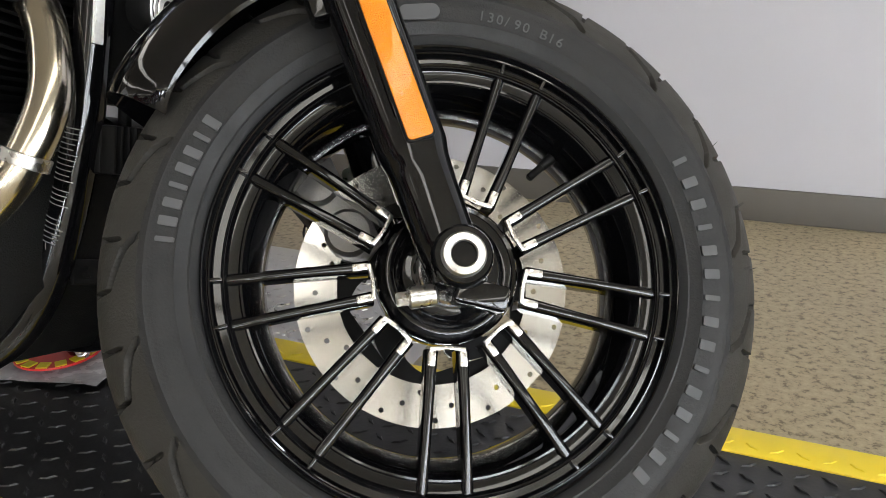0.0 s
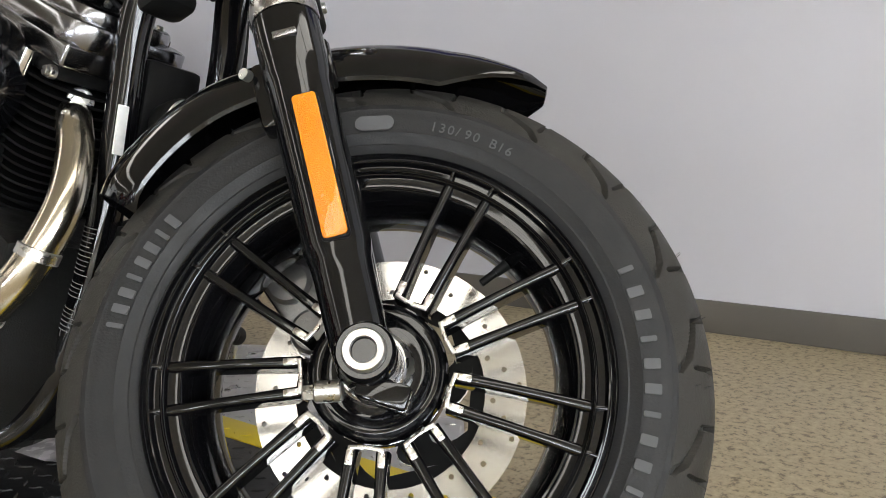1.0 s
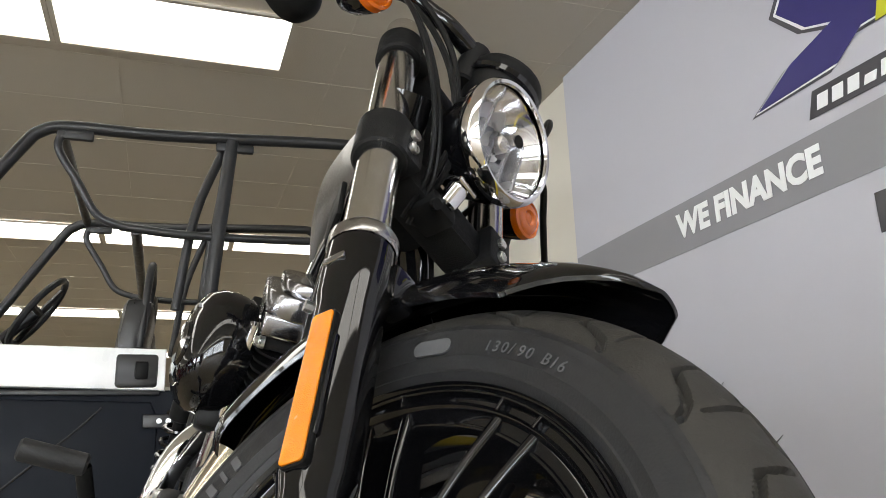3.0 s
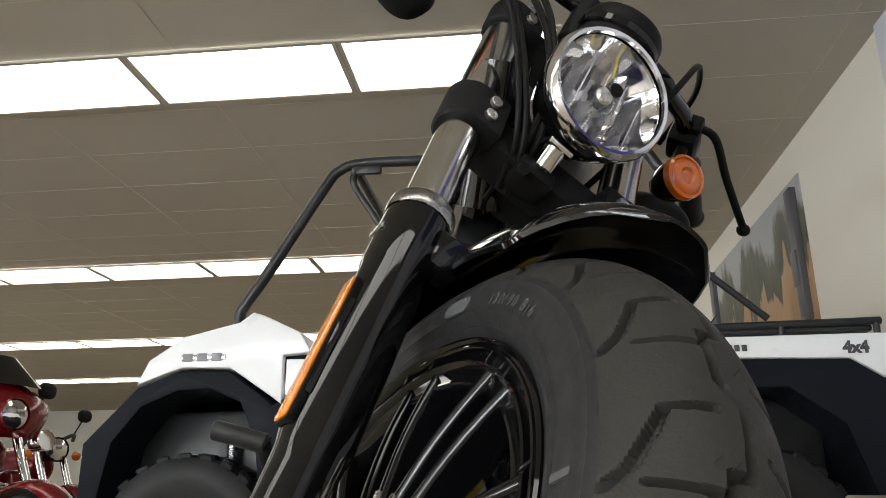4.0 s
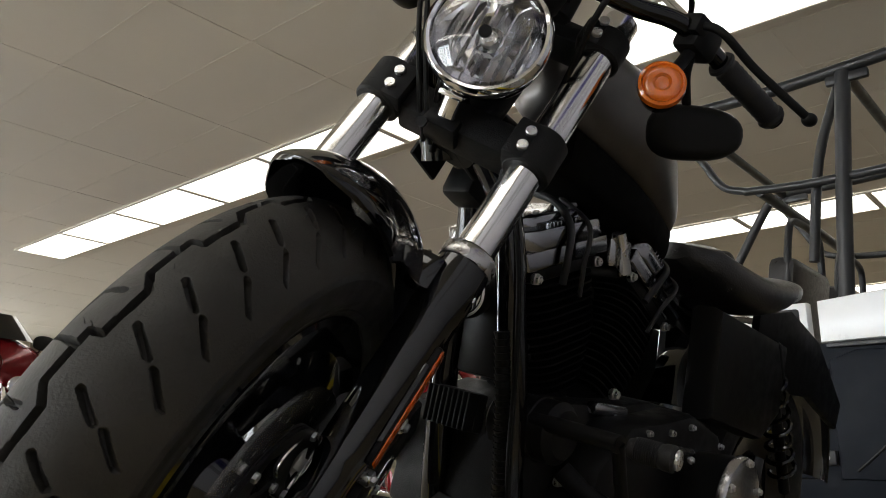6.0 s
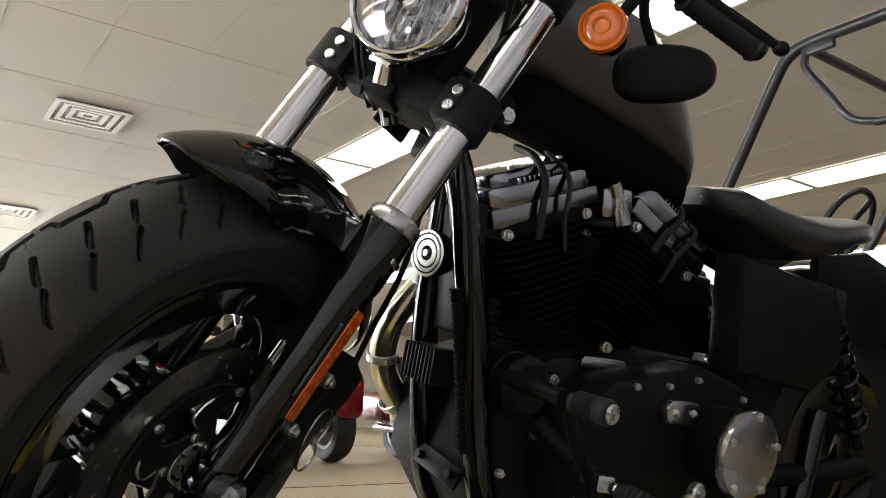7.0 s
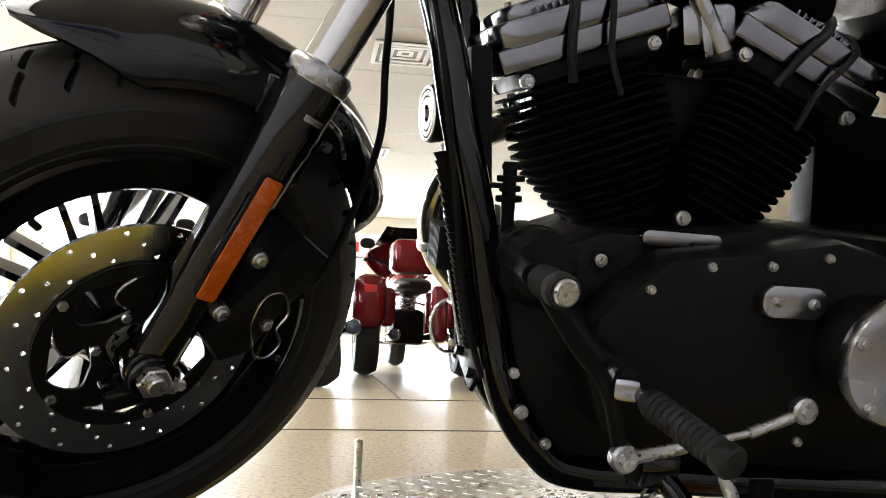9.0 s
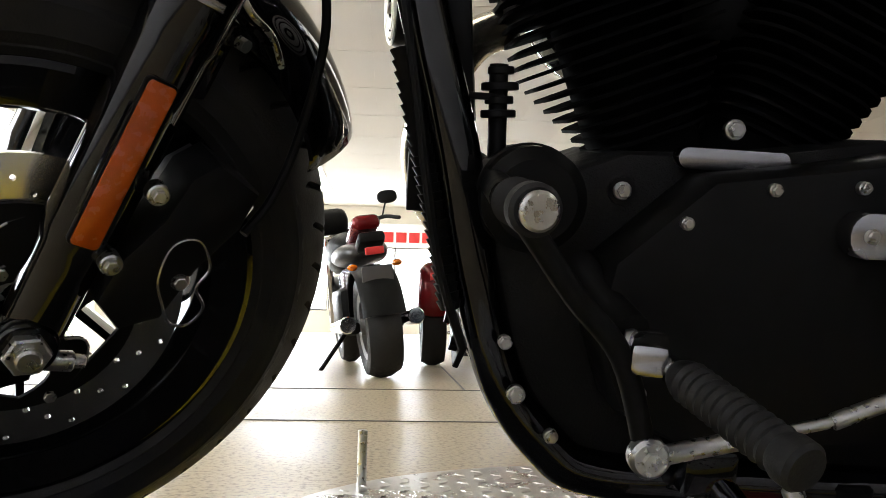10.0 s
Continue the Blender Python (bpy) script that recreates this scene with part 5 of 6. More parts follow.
part("hose_union", bm, BOLT, cal, "bright hose union", m=CALIPER)

# ================================================================ engine and frame (in the leaning frame of the machine)
MID = -0.05


def bolt(p, d, r=0.009, h=0.010, parent=None, mt=BOLT):
    bm = bmesh.new()
    p, d = Vector(p), Vector(d).normalized()
    cyl(bm, p - d * 0.006, p + d * h * 0.35, r * 1.25, n=16, bev=0.0008)
    cyl(bm, p + d * h * 0.3, p + d * h, r, n=6, bev=0.001)
    return part("bolt", bm, mt, parent or bike, m=BIKE)


# frame tubes
RIGHT_TUBE = [(-0.290, -0.05, 0.51), (-0.374, -0.060, 0.437), (-0.401, -0.064, 0.37), (-0.408, -0.065, 0.25), (-0.417, -0.066, 0.145), (-0.439, -0.068, 0.034), (-0.470, -0.076, -0.063), (-0.512, -0.09, -0.122), (-0.565, -0.12, -0.147), (-0.70, -0.15, -0.15), (-1.15, -0.18, -0.15), (-1.25, -0.18, -0.10), (-1.30, -0.17, 0.1)]
bm = bmesh.new()
for s in (-1, 1):
    y = lambda v: MID + v * s
    dx = -0.014
    if s > 0:
        tube(bm, [(-0.262 + dx, y(0.03), 0.50), (-0.320 + dx, y(0.075), 0.42), (-0.347 + dx, y(0.095), 0.35), (-0.373 + dx, y(0.105), 0.25), (-0.404 + dx, y(0.110), 0.145), (-0.430 + dx, y(0.112), 0.034), (-0.474, y(0.114), -0.063), (-0.518, y(0.116), -0.122), (-0.565, y(0.118), -0.147), (-0.70, y(0.12), -0.15), (-1.15, y(0.13), -0.15), (-1.25, y(0.13), -0.10), (-1.30, y(0.12), 0.1)], 0.0215, n=14)
    else:
        tube(bm, RIGHT_TUBE, 0.0205, n=28)
tube(bm, [(-0.27, MID, 0.54), (-0.5, MID, 0.50), (-0.9, MID, 0.40), (-1.25, MID, 0.33)], 0.026, n=12)
frame_ob = part("main_frame", bm, GLOSS, bike, "gloss black tubular frame cradle", m=BIKE)
bm = bmesh.new()
cyl(bm, (-0.305, MID, 0.44), (-0.235, MID, 0.60), 0.034, n=28)
part("steering_head", bm, GLOSS, frame_ob, m=BIKE)
for s in (1, -1):
    bm = bmesh.new()
    box(bm, (-0.315, MID + 0.040 * s, 0.455), (0.06, 0.008, 0.06), rotm(ry=-25), bev=0.003)
    part("head_gusset", bm, SATIN, frame_ob, m=BIKE)
# wiring sleeve on the left downtube, with its ribs and clip
bm = bmesh.new()
path = smooth_path([(-0.374, 0.036, 0.22), (-0.394, 0.042, 0.14), (-0.412, 0.044, 0.07), (-0.428, 0.046, 0.0)], 9)
for a, b in zip(path[::1], path[1::1]):
    cyl(bm, a + Vector((0.004, 0.024, 0)), b + Vector((0.004, 0.024, 0)), 0.0115, 0.0085, n=12)
part("wiring_sleeve", bm, SATIN, frame_ob, "black corrugated wiring sleeve", m=BIKE)
bm = bmesh.new()
tube(bm, [(-0.325, 0.04, 0.46), (-0.356, 0.070, 0.33), (-0.380, 0.083, 0.2), (-0.408, 0.086, 0.05), (-0.435, 0.088, -0.03)], 0.0042, n=8)
part("clutch_cable", bm, SATIN, frame_ob, m=BIKE)
bm = bmesh.new()
box(bm, (-0.440, -0.005, -0.040), (0.006, 0.115, 0.030), rotm(ry=-20, rx=-6), bev=0.0015)
cyl(bm, (-0.438, -0.045, -0.036), (-0.428, -0.045, -0.034), 0.007, n=6)
cyl(bm, (-0.438, 0.035, -0.042), (-0.428, 0.035, -0.040), 0.007, n=6)
part("frame_bracket", bm, SATIN, frame_ob, "bright lower side bracket", m=BIKE)
bm = bmesh.new()
box(bm, (-0.3885, -0.076, 0.245), (0.003, 0.014, 0.060), rotm(ry=3), bev=0.001)
for k in range(9):
    box(bm, (-0.3865, -0.076, 0.219 + 0.0065 * k), (0.001, 0.010, 0.003), rotm(ry=3))
part("barcode_label", bm, WHITEP, frame_ob, "small white label with fine bars", m=BIKE)
# printed label round the right downtube: rows of fine pale bars
STRIPE = mat("pale label print", (0.20, 0.20, 0.195), 0.5, var=0.2, scale=200)
label_path = smooth_path(RIGHT_TUBE, 60)
rows_ = [p for p in label_path if -0.005 < p.z < 0.128]
for k in range(0, len(rows_) - 1, 3):
    z = rows_[k].z
    if 0.062 < z < 0.070 or 0.032 < z < 0.040:
        continue
    d = (rows_[k + 1] - rows_[k]).normalized()
    up = Vector((0, -1, 0))
    u = (up - d * up.dot(d)).normalized()
    v = d.cross(u)
    fm = Matrix(((u.x, v.x, d.x, rows_[k].x), (u.y, v.y, d.y, rows_[k].y), (u.z, v.z, d.z, rows_[k].z), (0, 0, 0, 1)))
    bm = bmesh.new()
    w = 44 - 14 * ((k * 7) % 5) / 4
    lathe(bm, [(0.0203, 0.0), (0.0208, 0.0001), (0.0208, 0.0011), (0.0203, 0.0012)], fm, 16, -w, 44)
    part("label_line", bm, STRIPE, frame_ob, "row of fine pale print", m=BIKE)
# regulator with cooling ribs between the downtubes
bm = bmesh.new()
box(bm, (-0.410, -0.020, 0.105), (0.022, 0.085, 0.055), bev=0.005)
for k in range(9):
    box(bm, (-0.392, -0.058 + 0.0095 * k, 0.105), (0.022, 0.0035, 0.052), bev=0.001)
part("voltage_regulator", bm, SATIN, frame_ob, "black ribbed voltage regulator", m=BIKE)
# horn
bm = bmesh.new()
hm = frame_from((-0.362, -0.010, 0.262), (0.98, 0.17, -0.05))
lathe(bm, [(0.0001, -0.03), (0.027, -0.03), (0.033, -0.012), (0.035, 0.0), (0.033, 0.004), (0.027, 0.004), (0.025, 0.002), (0.018, 0.005), (0.016, 0.002), (0.0001, 0.003)], hm, 36)
horn = part("horn", bm, SATIN, bike, "round black horn with bright rings", m=BIKE)
bm = bmesh.new()
for r, w in ((0.0295, 0.0042), (0.0215, 0.0058), (0.0105, 0.0090)):
    lathe(bm, [(r, 0.0052), (r + 0.0010, 0.0064), (r + w - 0.001, 0.0064), (r + w, 0.0052)], hm, 36)
cyl(bm, hm @ Vector((0, 0, 0.002)), hm @ Vector((0, 0, 0.009)), 0.005, n=12)
part("horn_ring", bm, POLISH, horn, "bright horn ring", m=BIKE)

# crankcase and covers
bm = bmesh.new()
xz = Matrix(((1, 0, 0, 0), (0, 0, -1, 0), (0, 1, 0, 0), (0, 0, 0, 1)))      # outline in x,z; height along -y
def slab(bm, pts, y0, y1, bev=0.008):
    return plate(bm, pts, -y1, -y0, xz, bev=bev)


slab(bm, [(-0.450, -0.05), (-0.53, -0.150), (-1.10, -0.152), (-1.15, 0.05), (-1.05, 0.16), (-0.80, 0.17), (-0.68, 0.15), (-0.57, 0.145), (-0.455, 0.10)], -0.16, 0.065)
case = part("crankcase", bm, WRINKLE, bike, "black engine case", m=BIKE)
bm = bmesh.new()
slab(bm, [(-0.545, 0.06), (-0.535, 0.0), (-0.56, -0.065), (-0.62, -0.095), (-0.80, -0.085), (-0.95, -0.075), (-1.02, -0.02), (-1.0, 0.07), (-0.93, 0.14), (-0.82, 0.165), (-0.72, 0.145), (-0.62, 0.13)], 0.060, 0.142, 0.014)
prim = part("primary_cover", bm, SATIN, bike, "black primary cover", m=BIKE)
bm = bmesh.new()
lathe(bm, [(0.0001, 0.010), (0.058, 0.009), (0.068, 0.006), (0.0710, 0.0), (0.0710, -0.008)], frame_from((-0.856, 0.218, 0.047), (0, 1, 0)), 48)
rc = part("round_cover", bm, ALU, bike, "polished round clutch cover", m=BIKE)
bm = bmesh.new()
cyl(bm, (-0.862, 0.13, 0.047), (-0.857, 0.212, 0.047), 0.060, 0.069, n=40)
part("cover_drum", bm, SATIN, rc, "black housing behind the cover", m=BIKE)
for k in range(5):
    a = radians(72 * k + 20)
    bolt((-0.856 + 0.061 * math.cos(a), 0.226, 0.047 + 0.061 * math.sin(a)), (0, 1, 0), 0.0055, 0.006, rc)
bm = bmesh.new()
slab(bm, [(x - 0.759, y + 0.094) for x, y in rounded(0.078, 0.037, 0.017)], 0.138, 0.163, 0.003)
ov = part("inspection_cover", bm, ALU, prim, "dull aluminium inspection plate", m=BIKE)
for dx in (-0.022, 0.022):
    bolt((-0.759 + dx, 0.164, 0.094), (0, 1, 0), 0.005, 0.004, prim)
bm = bmesh.new()
slab(bm, [(x - 0.660, y + 0.144) for x, y in rounded(0.100, 0.019, 0.009)], 0.060, 0.078, 0.002)
part("bar_plate", bm, ALU, case, "dull aluminium slotted plate", m=BIKE)
for p, r in (((-0.656, 0.078, 0.170), 0.010), ((-0.566, 0.071, 0.112), 0.009), ((-0.534, 0.086, 0.032), 0.008), ((-0.482, 0.104, -0.064), 0.009), ((-0.666, 0.145, 0.124), 0.006), ((-0.736, 0.147, 0.130), 0.006),
             ((-0.802, 0.148, 0.144), 0.006), ((-0.599, 0.145, 0.094), 0.006), ((-0.560, 0.145, 0.02), 0.006), ((-0.575, 0.145, -0.045), 0.006), ((-0.660, 0.145, -0.078), 0.006), ((-0.80, 0.146, -0.07), 0.006),
             ((-0.93, 0.146, 0.12), 0.006), ((-0.985, 0.146, 0.04), 0.006), ((-0.47, 0.10, -0.02), 0.007), ((-0.515, 0.105, -0.10), 0.007)):
    bolt(p, (0, 1, 0), r * 0.72, r * 0.8, case)
bm = bmesh.new()
cyl(bm, (-0.566, 0.02, 0.112), (-0.566, 0.070, 0.112), 0.012, n=14)
cyl(bm, (-0.484, 0.0, 0.102), (-0.484, 0.115, 0.102), 0.044, n=30, bev=0.01)
lathe(bm, [(0.0445, 0.0), (0.0465, 0.002), (0.0465, 0.008), (0.0445, 0.010)], frame_from((-0.484, 0.07, 0.102), (0, 1, 0)), 36)
part("stator_boss", bm, SATIN, case, m=BIKE)
bm = bmesh.new()
cyl(bm, (-0.455, 0.02, 0.115), (-0.445, 0.22, 0.112), 0.012, n=14)
cyl(bm, (-0.460, 0.03, 0.125), (-0.456, 0.03, 0.215), 0.0085, n=12)
for z, r in ((0.168, 0.016), (0.180, 0.013), (0.192, 0.017), (0.206, 0.012)):
    cyl(bm, (-0.4585, 0.03, z), (-0.458, 0.03, z + 0.007), r, n=16, bev=0.001)
box(bm, (-0.437, 0.03, 0.186), (0.05, 0.016, 0.006), bev=0.001)
part("control_mount", bm, SATIN, case, m=BIKE)


# cylinders
def cylinder(sign):
    lean = radians(22.5 * sign)
    base = Vector((-0.672, MID, 0.020))
    d = Vector((math.sin(lean), 0, math.cos(lean)))
    rot = rotm(ry=math.degrees(lean))
    bm = bmesh.new()
    cyl(bm, base + d * 0.10, base + d * 0.36, 0.055, n=32)
    core = part("cylinder", bm, FINM, bike, "black finned engine cylinder", m=BIKE)
    t = bmesh.new()
    plate(t, rounded(0.150, 0.160, 0.045), -0.0017, 0.0017)
    fin = finish(t)
    fin.materials.append(FINM)
    for k in range(15):
        c = base + d * (0.155 + 0.0125 * k)
        grow = min(1.0, k / 7)
        wide = (0.74 + 0.58 * grow) if sign > 0 else (0.80 + 0.25 * grow)
        link("fin", fin, FINM, core, BIKE @ Matrix.Translation(c) @ rot.to_4x4() @ Matrix.Diagonal((wide, 0.85 + 0.15 * grow, 1, 1)), "thin black cooling fin")
    bm = bmesh.new()
    box(bm, base + d * 0.352, (0.170, 0.15, 0.030), rot, bev=0.008)
    part("cylinder_head", bm, SATIN, core, m=BIKE)
    bm = bmesh.new()
    box(bm, base + d * 0.3735, (0.214, 0.166, 0.031), rot, bev=0.005, seg=3)
    rk = part("rocker_box", bm, ROCKM, bike, "polished split rocker cover with rounded ends", m=BIKE)
    bm = bmesh.new()
    plate(bm, rounded(0.226, 0.172, 0.042, 8), -0.0165, 0.0165, Matrix.Translation(base + d * 0.4015) @ rot.to_4x4(), bev=0.005)
    part("rocker_upper", bm, ROCKM, rk, m=BIKE)
    bm = bmesh.new()
    box(bm, base + d * 0.3858, (0.205, 0.160, 0.004), rot)
    part("rocker_gasket", bm, SATIN, rk, "dark gasket line", m=BIKE)
    bm = bmesh.new()
    plate(bm, rounded(0.186, 0.134, 0.036, 8), -0.014, 0.012, Matrix.Translation(base + d * 0.424) @ rot.to_4x4(), bev=0.006)
    part("rocker_lid", bm, ROCKM, rk, m=BIKE)
    for k in range(8):
        bm = bmesh.new()
        box(bm, base + d * 0.421 + rot @ Vector((-0.02 + 0.0095 * k, 0.074, 0)), (0.0045, 0.016, 0.008), rot, bev=0.0015)
        part("rocker_rib", bm, ROCKM, rk, m=BIKE)
    for u in (-0.085, -0.03, 0.04, 0.088):
        bolt(base + d * 0.434 + rot @ Vector((u * 0.8, 0.045, 0)), d, 0.0055, 0.007, rk)
    bm = bmesh.new()
    tube(bm, [base + d * 0.33 + rot @ Vector((0.03, 0.088, 0)), base + d * 0.372 + rot @ Vector((0.022, 0.094, 0)), base + d * 0.415 + rot @ Vector((0.004, 0.088, 0)), base + d * 0.448 + rot @ Vector((-0.012, 0.05, 0)), base + d * 0.462 + rot @ Vector((-0.02, 0.0, 0))], 0.0060, n=10)
    part("rubber_hose", bm, RUBBER, rk, "black rubber breather hose", m=BIKE)
    for dx in (-0.08, 0.08):
        for s in (-1, 1):
            bolt(base + d * 0.352 + rot @ Vector((dx, 0.078 * s, -0.006)), (0, s, 0), 0.007, 0.008, rk)
    bolt(base + d * 0.32 + rot @ Vector((0.078, -0.03, 0)), rot @ Vector((1, -0.4, 0)), 0.013, 0.012, rk)
    bm = bmesh.new()
    tube(bm, [base + d * 0.30 + rot @ Vector((-0.025, 0.080, 0)), base + d * 0.35 + rot @ Vector((-0.022, 0.092, 0)), base + d * 0.41 + rot @ Vector((-0.040, 0.092, 0)), base + d * 0.45 + rot @ Vector((-0.055, 0.03, 0))], 0.0042, n=8)
    part("plug_lead", bm, RUBBER, rk, "black ignition lead", m=BIKE)
    # pushrod tubes, right
    for dx in (-0.035, 0.035):
        bm = bmesh.new()
        cyl(bm, base + Vector((dx * 0.7, -0.10, 0.07)), base + d * 0.36 + rot @ Vector((dx, -0.085, 0)), 0.0105, n=14)
        part("pushrod_tube", bm, CHROME, core, m=BIKE)


cylinder(1)
cylinder(-1)
bm = bmesh.new()
box(bm, (-0.68, 0.005, 0.40), (0.07, 0.05, 0.05), rotm(ry=10), bev=0.008)
cyl(bm, (-0.70, 0.03, 0.37), (-0.66, 0.03, 0.43), 0.012, n=12)
box(bm, (-0.675, 0.034, 0.385), (0.012, 0.006, 0.05), rotm(ry=15), bev=0.002)
part("coil_bracket", bm, ALU, bike, "bright bracket between the cylinders", m=BIKE)
bm = bmesh.new()
box(bm, (-0.68, MID - 0.03, 0.30), (0.09, 0.10, 0.09), bev=0.012)
part("throttle_body", bm, SATIN, bike, m=BIKE)

bm = bmesh.new()
slab(bm, [(-0.60, 0.17), (-0.86, 0.15), (-0.95, 0.36), (-0.80, 0.42), (-0.66, 0.42), (-0.57, 0.34)], -0.145, -0.125, 0.004)
part("intake_backplate", bm, SATIN, bike, "black intake backplate", m=BIKE)
# plain black box, added to hide the pale wall between the downtubes
bm = bmesh.new()
box(bm, (-0.416, -0.004, 0.250), (0.028, 0.080, 0.19), rotm(ry=6), bev=0.008)
part("gap_filler", bm, SATIN, bike, "black filler box between the downtubes", m=BIKE)
# another black box, added to close the gap at the neck
bm = bmesh.new()
box(bm, (-0.372, -0.050, 0.440), (0.050, 0.060, 0.10), rotm(ry=-18), bev=0.012)
part("neck_filler", bm, SATIN, bike, "black filler box behind the steering head", m=BIKE)
# cam cover, right
bm = bmesh.new()
slab(bm, [(-0.53, 0.06), (-0.56, -0.03), (-0.66, -0.06), (-0.80, -0.05), (-0.86, 0.03), (-0.80, 0.10), (-0.70, 0.11), (-0.60, 0.11)], -0.198, -0.155, 0.012)
cam_cover = part("cam_cover", bm, SATIN, bike, "black cam cover with bright screws", m=BIKE)
for px_, pz_ in ((-0.545, 0.055), (-0.57, -0.02), (-0.66, -0.05), (-0.78, -0.04), (-0.84, 0.03), (-0.79, 0.09), (-0.69, 0.10), (-0.61, 0.10)):
    bolt((px_, -0.198, pz_), (0, -1, 0), 0.006, 0.007, cam_cover)
bm = bmesh.new()
cyl(bm, (-0.66, -0.19, 0.03), (-0.66, -0.205, 0.03), 0.036, n=28, bev=0.003)
part("timer_cover", bm, CASTM, cam_cover, "dull round timer cover", m=BIKE)

# air cleaner, right
am = frame_from((-0.588, -0.195, 0.305), (0.25, -1, 0))
bm = bmesh.new()
lathe(bm, [(0.0001, 0.032), (0.045, 0.030), (0.056, 0.024), (0.062, 0.026), (0.080, 0.016), (0.090, 0.0), (0.092, -0.022), (0.088, -0.045), (0.0001, -0.05)], am, 48)
air = part("air_cleaner", bm, GLOSS, bike, "round gloss black air cleaner", m=BIKE)
bm = bmesh.new()
lathe(bm, [(0.0001, 0.036), (0.03, 0.035), (0.034, 0.031)], am, 32)
part("air_cleaner_cap", bm, GLOSS, air, m=BIKE)
bm = bmesh.new()
cyl(bm, (-0.625, -0.12, 0.315), (-0.625, -0.16, 0.315), 0.055, n=24)
box(bm, (-0.60, -0.15, 0.225), (0.07, 0.06, 0.06), bev=0.010)
part("air_inlet", bm, SATIN, air, m=BIKE)

# exhaust
def pipe(pts, r, material, name, label):
    bm = bmesh.new()
    tube(bm, pts, r, n=22, per=10)
    return part(name, bm, material, bike, label, m=BIKE)


ex = pipe([(-0.480, -0.085, 0.265), (-0.445, -0.102, 0.248), (-0.418, -0.112, 0.207), (-0.395, -0.132, 0.145), (-0.408, -0.155, 0.078), (-0.455, -0.172, 0.022), (-0.520, -0.186, -0.030), (-0.62, -0.205, -0.085), (-0.80, -0.215, -0.10), (-1.1, -0.225, -0.09)], 0.0215, GOLD, "exhaust_pipe", "curved chrome front exhaust pipe")
pipe([(-0.86, -0.09, 0.255), (-0.84, -0.14, 0.23), (-0.80, -0.185, 0.17), (-0.82, -0.205, 0.08), (-0.92, -0.215, 0.0), (-1.2, -0.225, -0.02)], 0.0225, CHROME, "exhaust_pipe", "curved chrome rear exhaust pipe")
bm = bmesh.new()
for x0, z0, x1, z1 in ((-1.08, -0.09, -1.75, -0.06), (-1.15, -0.02, -1.75, 0.03)):
    cyl(bm, (x0, -0.226, z0), (x1, -0.24, z1), 0.040, n=28, bev=0.006)
part("silencer", bm, CHROME, ex, "chrome silencers", m=BIKE)
for p, d in (((-0.402, -0.151, 0.090), (0.25, 0.2, 1)), ((-0.455, -0.179, 0.016), (0.8, 0.1, 0.6))):
    bm = bmesh.new()
    lathe(bm, [(0.0222, -0.007), (0.0245, -0.006), (0.0245, 0.006), (0.0222, 0.007)], frame_from(p, d), 24)
    part("pipe_clamp", bm, STEEL, ex, m=BIKE)

# tank
TY = -0.005
rings = []
for k in range(21):
    f = k / 20
    x = -0.415 - 0.455 * f
    w = 0.086 * math.sin(math.pi * min(0.5, 0.17 + 0.60 * f)) ** 0.6 * (1 - 0.72 * max(0, (f - 0.45) / 0.55) ** 1.6)
    top = 0.704 - 0.187 * max(0, (f - 0.42) / 0.58) ** 2 - 0.05 * max(0, (0.18 - f) / 0.18) ** 2
    bot = 0.535 - 0.062 * f ** 1.3 + 0.02 * max(0, (0.2 - f) / 0.2)
    if k in (0, 20):
        w, top, bot = w * 0.55, (top + bot) / 2 + 0.03, (top + bot) / 2 - 0.03
    c, h = (top + bot) / 2, (top - bot) / 2
    rings.append([Vector((x, TY + w * math.copysign(abs(math.cos(t)) ** 0.80, math.cos(t)), c + h * math.copysign(abs(math.sin(t)) ** 0.80, math.sin(t)))) for t in [2 * math.pi * i / 36 for i in range(36)]])
bm = bmesh.new()
loft(bm, rings)
tank = part("fuel_tank", bm, TANKP, bike, "grey metallic peanut fuel tank", m=BIKE, angle=50)
# flange and dark tunnel below the tank
rings = []
for k in range(13):
    f = k / 12
    x = -0.45 - 0.39 * f
    w = 0.064 * (1 - 0.5 * max(0, (f - 0.5) / 0.5) ** 1.5)
    top, bot = 0.548 - 0.060 * f ** 1.3, 0.468 - 0.045 * f
    rings.append([Vector((x, TY + w * math.copysign(abs(math.cos(t)) ** 0.5, math.cos(t)), (top + bot) / 2 + (top - bot) / 2 * math.copysign(abs(math.sin(t)) ** 0.6, math.sin(t)))) for t in [2 * math.pi * i / 24 for i in range(24)]])
bm = bmesh.new()
loft(bm, rings)
part("tank_tunnel", bm, FINM, tank, "black tunnel under the tank", m=BIKE, angle=50)
for s in (-1, 1):
    bm = bmesh.new()
    box(bm, (-0.405, TY + 0.034 * s, 0.478), (0.045, 0.030, 0.055), rotm(ry=-20), bev=0.010)
    part("coil_cover", bm, SATIN, bike, "black cover under the tank nose", m=BIKE)
    bolt((-0.414, TY + 0.046 * s, 0.473), (0.3, s, 0), 0.010, 0.012, tank)

